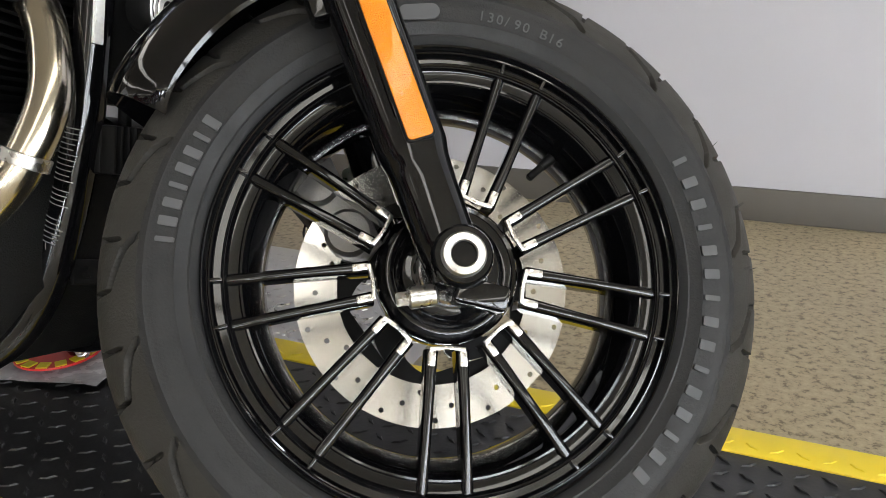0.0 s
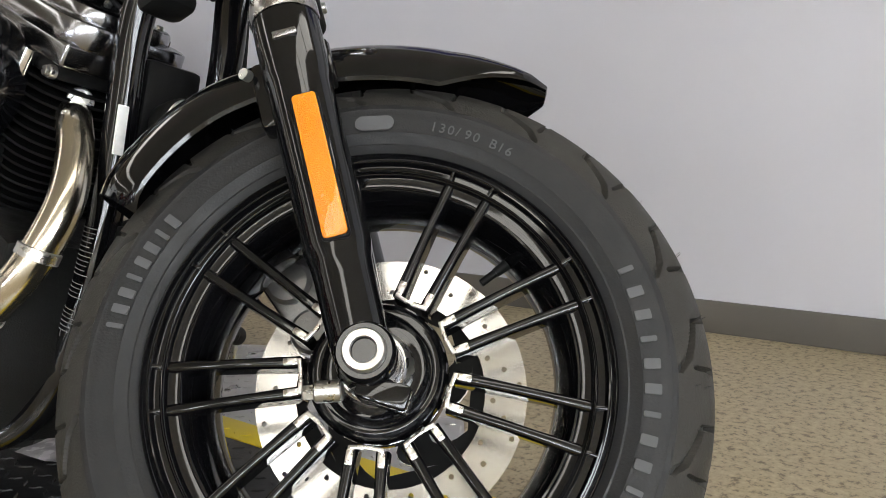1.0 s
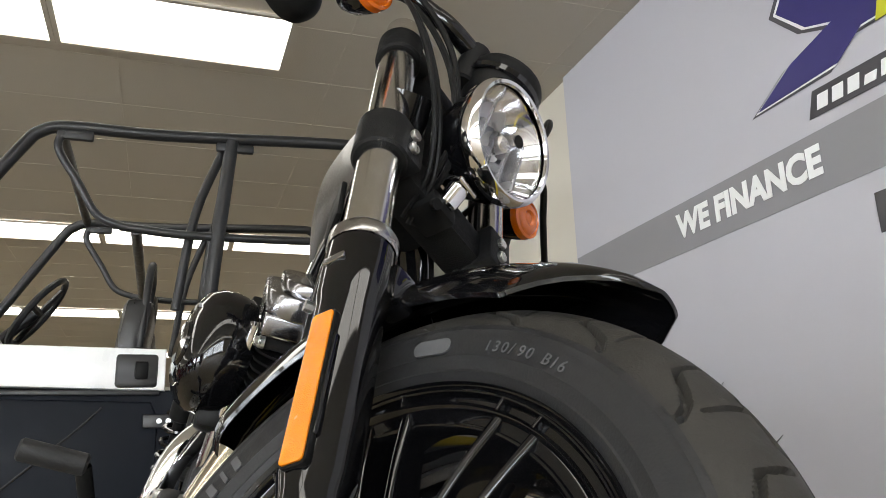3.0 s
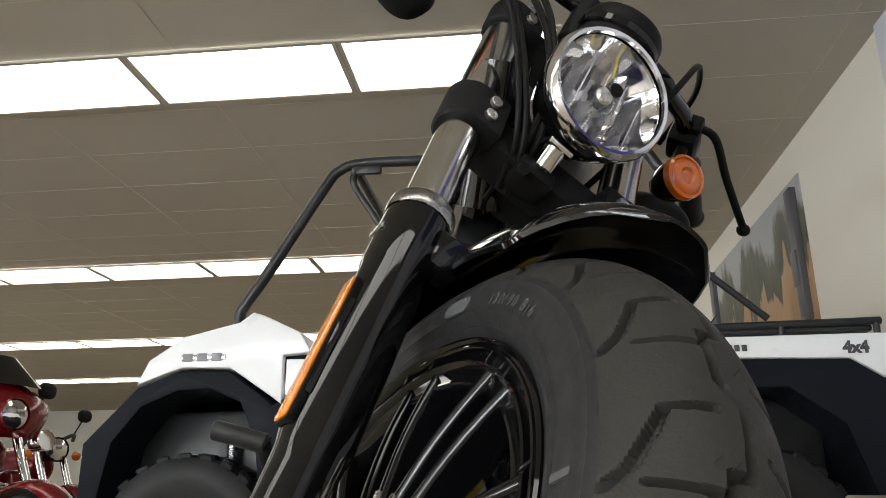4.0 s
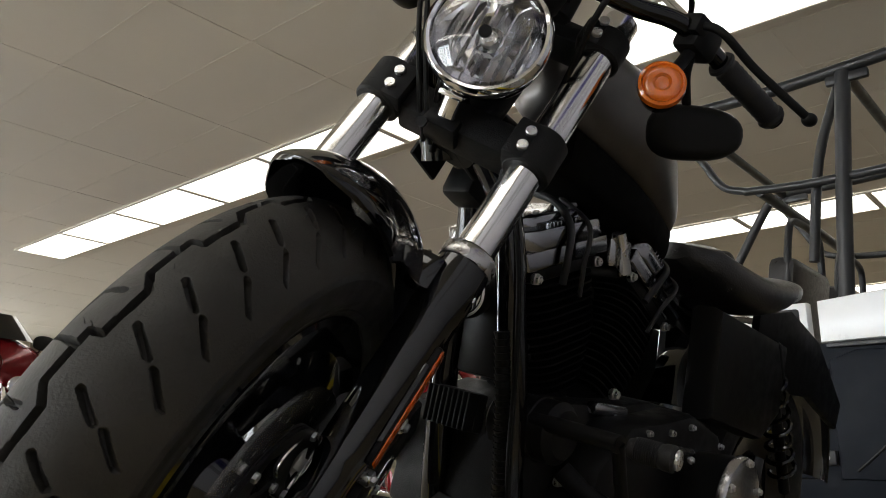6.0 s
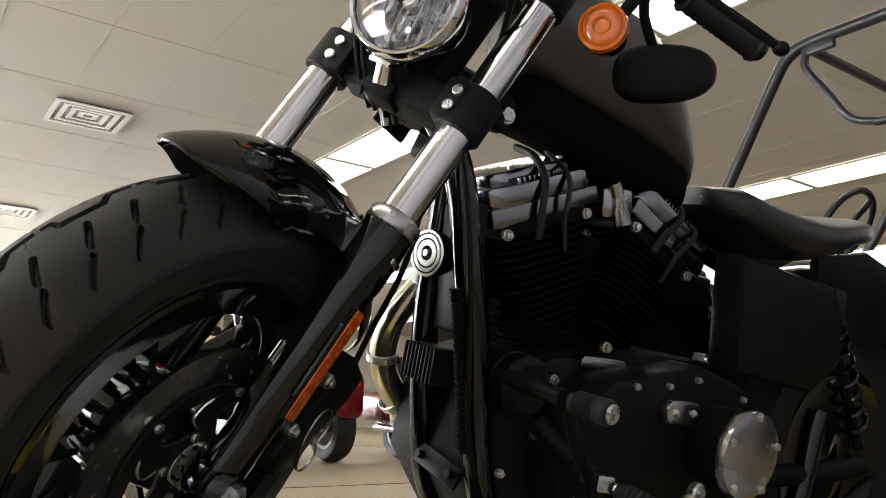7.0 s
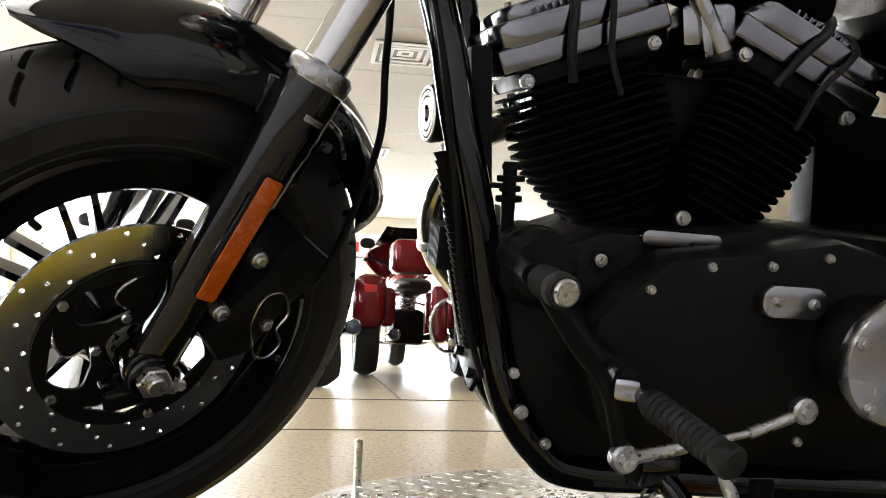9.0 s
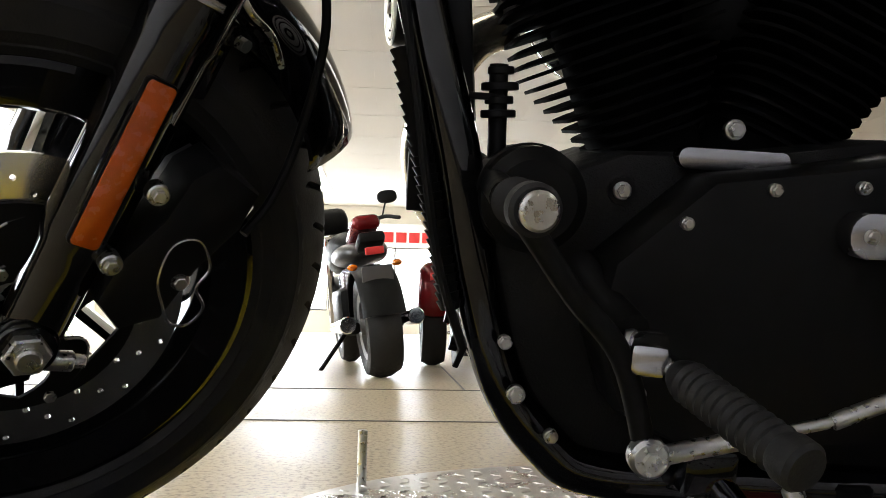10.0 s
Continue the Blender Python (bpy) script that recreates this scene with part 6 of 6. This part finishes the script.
# seat, side cover, oil tank, rear fender, rear wheel
rings = []
for k in range(13):
    f = k / 12
    x = -0.905 - 0.47 * f
    w = 0.055 + 0.095 * math.sin(math.pi * min(1, 0.1 + 0.75 * f)) ** 0.7
    top = 0.490 - 0.026 * math.sin(math.pi * min(1, f * 1.1)) + 0.012 * f
    bot = top - 0.060 - 0.035 * math.sin(math.pi * min(1, f * 1.3))
    if k in (0, 12):
        w, top, bot = w * 0.6, top - 0.015, bot + 0.012
    c, h = (top + bot) / 2, (top - bot) / 2
    rings.append([Vector((x, MID + 0.03 + w * math.copysign(abs(math.cos(t)) ** 0.6, math.cos(t)), c + h * math.copysign(abs(math.sin(t)) ** 0.7, math.sin(t)))) for t in [2 * math.pi * i / 28 for i in range(28)]])
bm = bmesh.new()
loft(bm, rings)
part("seat", bm, SEATM, bike, "low black vinyl solo seat", m=BIKE, angle=50)
bm = bmesh.new()
slab(bm, [(-0.90, 0.36), (-0.93, 0.16), (-1.18, 0.14), (-1.26, 0.20), (-1.25, 0.345)], 0.055, 0.125, 0.02)
part("side_cover", bm, SATIN, bike, "satin black side cover", m=BIKE)
bm = bmesh.new()
slab(bm, [(-0.93, 0.34), (-0.95, 0.16), (-1.13, 0.14), (-1.18, 0.20), (-1.16, 0.33)], -0.185, -0.12, 0.02)
part("oil_tank", bm, SATIN, bike, "black oil tank", m=BIKE)
bm = bmesh.new()
RW_ = Matrix.Translation((-1.50, MID, -0.01)) @ AX
lathe(bm, [(0.205, -0.06), (0.25, -0.075), (0.29, -0.07), (0.31, -0.04), (0.318, 0), (0.31, 0.04), (0.29, 0.07), (0.25, 0.075), (0.205, 0.06)], RW_, 64)
rt = part("rear_tyre", bm, RUBBER, bike, "wide black rear tyre", m=BIKE)
bm = bmesh.new()
lathe(bm, [(0.0001, -0.05), (0.06, -0.05), (0.07, -0.02), (0.16, -0.03), (0.20, -0.055), (0.207, -0.06), (0.207, 0.06), (0.20, 0.055), (0.16, 0.03), (0.07, 0.03), (0.0001, 0.05)], RW_, 48)
part("rear_rim", bm, GLOSS, rt, m=BIKE)
bm = bmesh.new()
rings = []
for k in range(19):
    a = 155 - 145 * k / 18
    sec = [(0.435 - 0.05 * (1 - math.cos(g * 1.4)), 0.105 * math.sin(g * 1.4)) for g in [-1 + q / 6 for q in range(13)]]
    sec += [(r - 0.004, y * 0.96) for r, y in reversed(sec)]
    rings.append([Vector((-1.50 - r * math.cos(radians(a)), MID + y, -0.01 + r * math.sin(radians(a)))) for r, y in sec])
loft(bm, rings)
part("rear_fender", bm, GLOSS, bike, "gloss black rear fender", m=BIKE)
for s in (-1, 1):
    bm = bmesh.new()
    y0, y1 = sorted((MID + 0.095 * s, MID + 0.115 * s))
    slab(bm, [(-1.22, 0.40), (-1.24, 0.24), (-1.60, 0.26), (-1.85, 0.20), (-1.86, 0.27), (-1.62, 0.40), (-1.40, 0.44)], y0, y1, 0.006)
    part("fender_strut", bm, SATIN, bike, "black rear fender strut", m=BIKE)
for s in (-1, 1):
    y = MID + 0.15 * s
    bm = bmesh.new()
    cyl(bm, (-1.20, y, 0.32), (-1.42, y, 0.04), 0.012, n=12)
    cyl(bm, (-1.19, y, 0.335), (-1.24, y, 0.27), 0.026, n=20, bev=0.004)
    sh = part("rear_shock", bm, SATIN, bike, "black coil-over rear shock", m=BIKE)
    bm = bmesh.new()
    pts = []
    a, b = Vector((-1.235, y, 0.275)), Vector((-1.39, y, 0.078))
    fr = frame_from(a, b - a)
    L = (b - a).length
    for k in range(85):
        t = k / 84
        pts.append(fr @ Vector((0.027 * math.cos(t * 7 * 2 * math.pi), 0.027 * math.sin(t * 7 * 2 * math.pi), t * L)))
    tube(bm, pts, 0.005, n=6, per=1)
    part("spring", bm, GLOSS, sh, m=BIKE)
    bm = bmesh.new()
    tube(bm, [(-0.98, MID + 0.11 * s, -0.05), (-1.2, MID + 0.12 * s, -0.03), (-1.50, MID + 0.12 * s, -0.01)], 0.022, n=10)
    part("swingarm", bm, SATIN, bike, m=BIKE)

# foot controls
def peg(a, b, name, label):
    a, b = Vector(a), Vector(b)
    d = (b - a).normalized()
    L = (b - a).length
    bm = bmesh.new()
    lathe(bm, [(0.0001, 0), (0.011, 0), (0.0145, 0.008)] + [(0.0160 if k % 2 else 0.0142, 0.010 + (L - 0.03) * k / 22) for k in range(23)] + [(0.0166, L - 0.014), (0.0166, L - 0.003), (0.014, L), (0.0001, L)], frame_from(a, d), 24)
    return part(name, bm, RUBBER, bike, label, m=BIKE)


for s, ya in ((1, 0.0), (-1, 0.0)):
    f = lambda p: (p[0], p[1] if s > 0 else 2 * MID - p[1], p[2])
    pg = peg(f((-0.577, 0.215, -0.006)), f((-0.615, 0.328, -0.026)), "footpeg", "ribbed black rubber footpeg")
    bm = bmesh.new()
    box(bm, f((-0.564, 0.190, 0.001)), (0.028, 0.050, 0.025), rotm(rz=-18 * s), bev=0.006)
    cyl(bm, f((-0.577, 0.172, 0.003)), f((-0.550, 0.168, 0.003)), 0.012, n=14)
    cyl(bm, f((-0.572, 0.205, -0.004)), f((-0.578, 0.219, -0.006)), 0.010, n=14)
    part("peg_clevis", bm, ALU, pg, "bright cast clevis", m=BIKE)
    bm = bmesh.new()
    tube(bm, [f((-0.53, 0.09, 0.05)), f((-0.545, 0.13, 0.025)), f((-0.555, 0.17, 0.012))], 0.015, n=12)
    part("peg_arm", bm, SATIN, pg, m=BIKE)
    bm = bmesh.new()
    cyl(bm, f((-0.612, 0.318, -0.04)), f((-0.632, 0.332, -0.088)), 0.0065, n=12, bev=0.002)
    part("peg_feeler", bm, BOLT, pg, "small steel feeler pin", m=BIKE)
shp = peg((-0.446, 0.232, 0.112), (-0.453, 0.292, 0.111), "shift_peg", "small ribbed rubber shifter peg")
bm = bmesh.new()
cyl(bm, (-0.4535, 0.290, 0.111), (-0.4545, 0.2965, 0.111), 0.0125, n=20, bev=0.002)
part("peg_end", bm, BOLT, shp, m=BIKE)
bm = bmesh.new()
tube(bm, [(-0.448, 0.215, 0.112), (-0.50, 0.205, 0.045), (-0.54, 0.20, 0.0), (-0.566, 0.198, -0.072)], 0.009, n=10)
part("shift_lever", bm, SATIN, bike, "black shift lever", m=BIKE)
bm = bmesh.new()
cyl(bm, (-0.566, 0.196, -0.073), (-0.566, 0.212, -0.073), 0.0155, n=20, bev=0.003)
cyl(bm, (-0.566, 0.212, -0.073), (-0.566, 0.217, -0.073), 0.007, n=6)
cyl(bm, (-0.575, 0.204, -0.072), (-0.632, 0.204, -0.058), 0.0075, n=12)
cyl(bm, (-0.632, 0.204, -0.058), (-0.70, 0.206, -0.040), 0.0045, n=10)
cyl(bm, (-0.70, 0.206, -0.040), (-0.745, 0.207, -0.020), 0.0065, n=12)
cyl(bm, (-0.757, 0.20, -0.012), (-0.757, 0.215, -0.012), 0.0145, n=20, bev=0.003)
cyl(bm, (-0.757, 0.215, -0.012), (-0.757, 0.220, -0.012), 0.007, n=6)
part("shift_linkage", bm, BOLT, bike, "bright shift linkage rod with eye ends", m=BIKE)
bm = bmesh.new()
tube(bm, [(-0.62, -0.215, -0.06), (-0.56, -0.245, 0.00), (-0.50, -0.275, 0.075), (-0.478, -0.290, 0.112)], 0.010, n=10)
pedal = part("brake_pedal", bm, SATIN, bike, "black brake pedal arm", m=BIKE)
bm = bmesh.new()
cyl(bm, (-0.478, -0.285, 0.114), (-0.474, -0.365, 0.117), 0.014, n=16, bev=0.003)
part("pedal_pad", bm, RUBBER, pedal, "black rubber pedal pad", m=BIKE)
# side stand
bm = bmesh.new()
tube(bm, [(-0.66, 0.10, -0.13), (-0.70, 0.16, -0.185), (-0.74, 0.24, -0.245), (-0.755, 0.30, -0.268)], 0.014, n=12)
box(bm, (-0.655, 0.095, -0.125), (0.05, 0.045, 0.045), bev=0.008)
st = part("side_stand", bm, GLOSS, bike, "black side stand resting on the lift", m=BIKE)
bm = bmesh.new()
pts = []
fr = frame_from((-0.64, 0.105, -0.15), Vector((-0.07, 0.10, -0.08)))
for k in range(121):
    t = k / 120
    pts.append(fr @ Vector((0.008 * math.cos(t * 20 * math.pi), 0.008 * math.sin(t * 20 * math.pi), 0.11 * t)))
tube(bm, pts, 0.0022, n=5, per=1)
part("stand_spring", bm, BOLT, st, "bright return spring", m=BIKE)
bm = bmesh.new()
cyl(bm, (-0.80, 0.08, -0.14), (-0.80, 0.08, -0.185), 0.022, n=18, bev=0.004)
part("drain_boss", bm, SATIN, bike, m=BIKE)


# ---------------------------------------------------------------- other motorcycles across the floor
def simple_bike(name, x, y, yaw, paint, label, touring=False, trike=False, size=1.0, lean=0.0, group="parked motorcycles"):
    """A parked machine seen from afar; it looks along its local +x."""
    M = Matrix.Translation((x, y, 0)) @ Matrix.Rotation(radians(yaw), 4, "Z") @ Matrix.Rotation(radians(lean), 4, "X") @ Matrix.Scale(size, 4)
    t = thing(name, label, "motorcycle", M, group)
    xs = [(0.78, 0, 0.31, 0.078)] + ([(-0.72, 0.42, 0.31, 0.10), (-0.72, -0.42, 0.31, 0.10)] if trike else [(-0.74, 0, 0.31, 0.105)])
    for wx, wy, r, hw in xs:
        c = Matrix.Translation((wx, wy, r)) @ AX
        bm = bmesh.new()
        lathe(bm, [(0.19, -hw * 0.8), (0.23, -hw), (0.28, -hw * 0.92), (r, -hw * 0.3), (r, hw * 0.3), (0.28, hw * 0.92), (0.23, hw), (0.19, hw * 0.8)], c, 36)
        ty = part("tyre", bm, RUBBER, t, "black tyre", m=M)
        bm = bmesh.new()
        lathe(bm, [(0.165, -hw * 0.75), (0.195, -hw * 0.85), (0.195, hw * 0.85), (0.165, hw * 0.75)], c, 30, close=True)
        for k in range(5):
            a = radians(72 * k)
            cyl(bm, (wx, wy, r), (wx + 0.175 * math.cos(a), wy, r + 0.175 * math.sin(a)), 0.018, 0.012, n=8)
        cyl(bm, (wx, wy - hw, r), (wx, wy + hw, r), 0.05, n=16)
        part("rim", bm, CASTM, ty, "dull silver cast wheel", m=M)
        if trike and wx < 0:
            bm = bmesh.new()
            box(bm, (wx - 0.02, wy, 0.60), (0.74, 0.27, 0.44), bev=0.10, seg=4)
            fd = part("fender", bm, paint, t, "wide rounded rear fender", m=M)
            bm = bmesh.new()
            box(bm, (wx - 0.392, wy, 0.70), (0.012, 0.10, 0.06), bev=0.004)
            part("tail_light", bm, SIGNR, fd, "red tail light", m=M)
        else:
            bm = bmesh.new()
            rings = []
            wide = hw + 0.02
            for k in range(13):
                a = 10 + 160 * k / 12
                sec = [(r + 0.055 - 0.045 * (1 - math.cos(g * 1.4)), wide * math.sin(g * 1.4)) for g in [-1 + q / 5 for q in range(11)]]
                sec += [(q - 0.006, v * 0.96) for q, v in reversed(sec)]
                rings.append([Vector((wx + q * math.cos(radians(a)), wy + v, r + q * math.sin(radians(a)))) for q, v in sec])
            loft(bm, rings)
            part("fender", bm, paint, t, m=M)
    for s in (-1, 1):
        bm = bmesh.new()
        cyl(bm, (0.78, 0.10 * s, 0.30), (0.44, 0.10 * s, 0.95), 0.027, n=14)
        part("fork_leg", bm, CHROME, t, m=M)
    bm = bmesh.new()
    ellipsoid(bm, (0.10, 0, 0.80), (0.34, 0.16, 0.15), squash=0.8)
    part("fuel_tank", bm, paint, t, m=M)
    bm = bmesh.new()
    box(bm, (0.02, 0, 0.40), (0.50, 0.30, 0.32), bev=0.05)
    eng = part("engine", bm, SATIN, t, m=M)
    for s in (-1, 1):
        bm = bmesh.new()
        cyl(bm, (0.02, 0, 0.5), (0.02 + 0.12 * s, 0, 0.72), 0.085, n=20)
        for k in range(6):
            cyl(bm, (0.02 + 0.04 * s + 0.012 * k * s, 0, 0.54 + 0.024 * k), (0.02 + 0.04 * s + 0.012 * k * s, 0, 0.548 + 0.024 * k), 0.10, n=20)
        part("cylinder", bm, ALU, eng, m=M)
    bm = bmesh.new()
    ellipsoid(bm, (-0.36, 0, 0.76), (0.34, 0.17, 0.075), squash=0.75)
    part("seat", bm, SEATM, t, m=M)
    bm = bmesh.new()
    tube(bm, [(0.16, -0.40, 1.02), (0.30, -0.30, 1.05), (0.40, -0.12, 1.0), (0.42, 0, 0.98), (0.40, 0.12, 1.0), (0.30, 0.30, 1.05), (0.16, 0.40, 1.02)], 0.015, n=10)
    part("handlebar", bm, SATIN, t, m=M)
    for s in (-1, 1):
        bm = bmesh.new()
        ellipsoid(bm, (0.33, 0.36 * s, 1.20), (0.018, 0.075, 0.05), rotm(rz=12 * s), squash=0.8)
        tube(bm, [(0.30, 0.30 * s, 1.05), (0.32, 0.33 * s, 1.13), (0.33, 0.35 * s, 1.18)], 0.006, n=8)
        part("mirror", bm, SATIN, t, m=M)
        bm = bmesh.new()
        cyl(bm, (0.05, 0.17 * s, 0.30), (-0.95, 0.20 * s, 0.34), 0.035, 0.05, n=18, bev=0.006)
        part("silencer", bm, CHROME, t, m=M)
        bm = bmesh.new()
        ellipsoid(bm, (0.50, 0.20 * s, 0.88), (0.03, 0.035, 0.035))
        part("turn_signal", bm, AMBERLENS, t, m=M)
    bm = bmesh.new()
    hm_ = frame_from((0.56, 0, 1.02 if touring else 0.92), (1, 0, 0.05))
    lathe(bm, [(0.0001, -0.14), (0.06, -0.12), (0.085, -0.04), (0.092, 0.0), (0.085, 0.01)], hm_, 32)
    hd = part("headlight", bm, paint if touring else GLOSS, t, m=M)
    bm = bmesh.new()
    lathe(bm, [(0.0001, 0.016), (0.05, 0.014), (0.08, 0.004), (0.086, 0.0)], hm_, 32)
    part("lens", bm, CHROME, hd, "bright headlight lens", m=M)
    if touring:
        bm = bmesh.new()
        rings = []
        for k in range(11):
            g = k / 10
            zz = 0.90 + 0.34 * g
            hw_ = 0.16 + 0.22 * math.sin(math.pi * min(1.0, 0.12 + 0.62 * g)) ** 1.5 - 0.10 * max(0.0, g - 0.75) * 4 * g
            bulge = 0.15 + 0.05 * math.sin(math.pi * g)
            rings.append([Vector((0.36 + bulge * math.cos(q) - 0.10 * g, hw_ * math.sin(q), zz - 0.05 * (1 - math.cos(q)))) for q in [-1.5 + 3.0 * i / 16 for i in range(17)]] + [Vector((0.345 + bulge * 0.94 * math.cos(q) - 0.10 * g, hw_ * 0.95 * math.sin(q), zz - 0.05 * (1 - math.cos(q)))) for q in [1.5 - 3.0 * i / 16 for i in range(17)]])
        loft(bm, rings)
        part("fairing", bm, paint, t, "glossy wind fairing", m=M)
        bm = bmesh.new()
        rings = []
        for k in range(5):
            zz, hw_ = 1.19 + 0.045 * k, 0.30 - 0.028 * k
            rings.append([Vector((0.36 + 0.13 * math.cos(q) - 0.035 * k, hw_ * math.sin(q), zz)) for q in [-1.3 + 2.6 * i / 10 for i in range(11)]] + [Vector((0.352 + 0.13 * math.cos(q) - 0.035 * k, hw_ * 0.98 * math.sin(q), zz)) for q in [1.3 - 2.6 * i / 10 for i in range(11)]])
        loft(bm, rings)
        part("windshield", bm, GLOSS, t, "low dark windshield", m=M)
        for s in (-1, 1):
            bm = bmesh.new()
            cyl(bm, (0.50, 0.19 * s, 0.88), (0.60, 0.19 * s, 0.89), 0.055, 0.060, n=24, bev=0.006)
            part("passing_lamp", bm, CHROME, t, "round chrome passing lamp", m=M)
            bm = bmesh.new()
            box(bm, (0.26, 0.27 * s, 0.52), (0.12, 0.13, 0.44), rotm(ry=-14), bev=0.045, seg=3)
            part("leg_fairing", bm, paint, t, m=M)
            bm = bmesh.new()
            tube(bm, [(0.36, 0.06 * s, 0.66), (0.40, 0.26 * s, 0.60), (0.40, 0.33 * s, 0.44), (0.36, 0.26 * s, 0.26), (0.30, 0.08 * s, 0.24)], 0.016, n=10)
            part("crash_bar", bm, CHROME, t, m=M)
        for s in (-1, 1):
            bm = bmesh.new()
            box(bm, (-0.72, 0.30 * s, 0.56), (0.56, 0.20, 0.32), bev=0.06, seg=3)
            part("saddlebag", bm, paint, t, m=M)
        bm = bmesh.new()
        box(bm, (-0.86, 0, 0.98), (0.36, 0.50, 0.28), bev=0.07, seg=3)
        part("tour_box", bm, paint, t, m=M)
    else:
        bm = bmesh.new()
        box(bm, (-0.86, 0, 0.80), (0.20, 0.16, 0.07), rotm(ry=15), bev=0.025)
        tail = part("tail", bm, paint, t, m=M)
        bm = bmesh.new()
        box(bm, (-0.985, 0, 0.74), (0.02, 0.11, 0.045), bev=0.008)
        part("tail_light", bm, SIGNR, tail, "red tail light", m=M)
        bm = bmesh.new()
        box(bm, (-0.985, 0, 0.60), (0.012, 0.18, 0.11), rotm(ry=-15), bev=0.004)
        part("plate_holder", bm, SIGNK, tail, m=M)
        for s in (-1, 1):
            bm = bmesh.new()
            ellipsoid(bm, (-0.93, 0.13 * s, 0.66), (0.03, 0.03, 0.02))
            part("turn_signal", bm, AMBERLENS, tail, m=M)
    return t


naked = simple_bike("parked_motorcycle", 0.11, -5.88, -80, SATIN, "black and red naked motorcycle leaning on its stand", size=1.2, lean=-9)
NK = naked.matrix_basis.copy()
bm = bmesh.new()
box(bm, (-0.62, 0, 0.885), (0.44, 0.17, 0.09), rotm(ry=12), bev=0.04, seg=3)
part("rear_cowl", bm, REDP, naked, "red rear cowl", m=NK)
bm = bmesh.new()
box(bm, (0.36, 0.10, 1.06), (0.20, 0.30, 0.17), rotm(ry=-25), bev=0.06, seg=3)
part("instrument_hood", bm, SATIN, naked, "black instrument hood", m=NK)
bm = bmesh.new()
tube(bm, [(-0.28, 0.10, 0.34), (-0.52, 0.12, 0.33), (-0.74, 0.13, 0.31)], 0.035, n=10)
tube(bm, [(-0.28, -0.10, 0.34), (-0.52, -0.12, 0.33), (-0.74, -0.13, 0.31)], 0.035, n=10)
part("swingarm", bm, SATIN, naked, m=NK)
bm = bmesh.new()
cyl(bm, (-0.10, 0.12, 0.26), (-0.22, 0.34, 0.035), 0.014, n=10)
part("side_stand", bm, SATIN, naked, m=NK)
simple_bike("parked_trike", -0.92, -7.2, -90, REDP, "candy red touring trike with wide rear fenders", touring=True, trike=True, size=1.1)
simple_bike("parked_trike", -2.84, -7.1, -90, REDP, "candy red touring trike with wide rear fenders", touring=True, trike=True, size=1.1)
simple_bike("parked_tourer", -1.33, -5.76, 80, REDP, "candy red touring motorcycle facing the aisle", touring=True, size=1.08)
simple_bike("parked_tourer", -4.30, -5.9, 86, REDP, "candy red touring motorcycle in the row", touring=True)
simple_bike("parked_tourer", 1.45, -5.9, 95, REDP, "candy red touring motorcycle in the row", touring=True)
simple_bike("parked_tourer", -3.46, -3.3, 70, REDP, "candy red touring motorcycle with chrome headlight", touring=True)
simple_bike("parked_cruiser", -5.05, -3.95, 66, REDP, "red cruiser motorcycle in the side row")
simple_bike("parked_cruiser", -6.0, -3.2, 62, REDP, "red cruiser motorcycle in the side row")
simple_bike("parked_tourer", -5.3, -5.8, 72, REDP, "red touring motorcycle in the side row", touring=True)
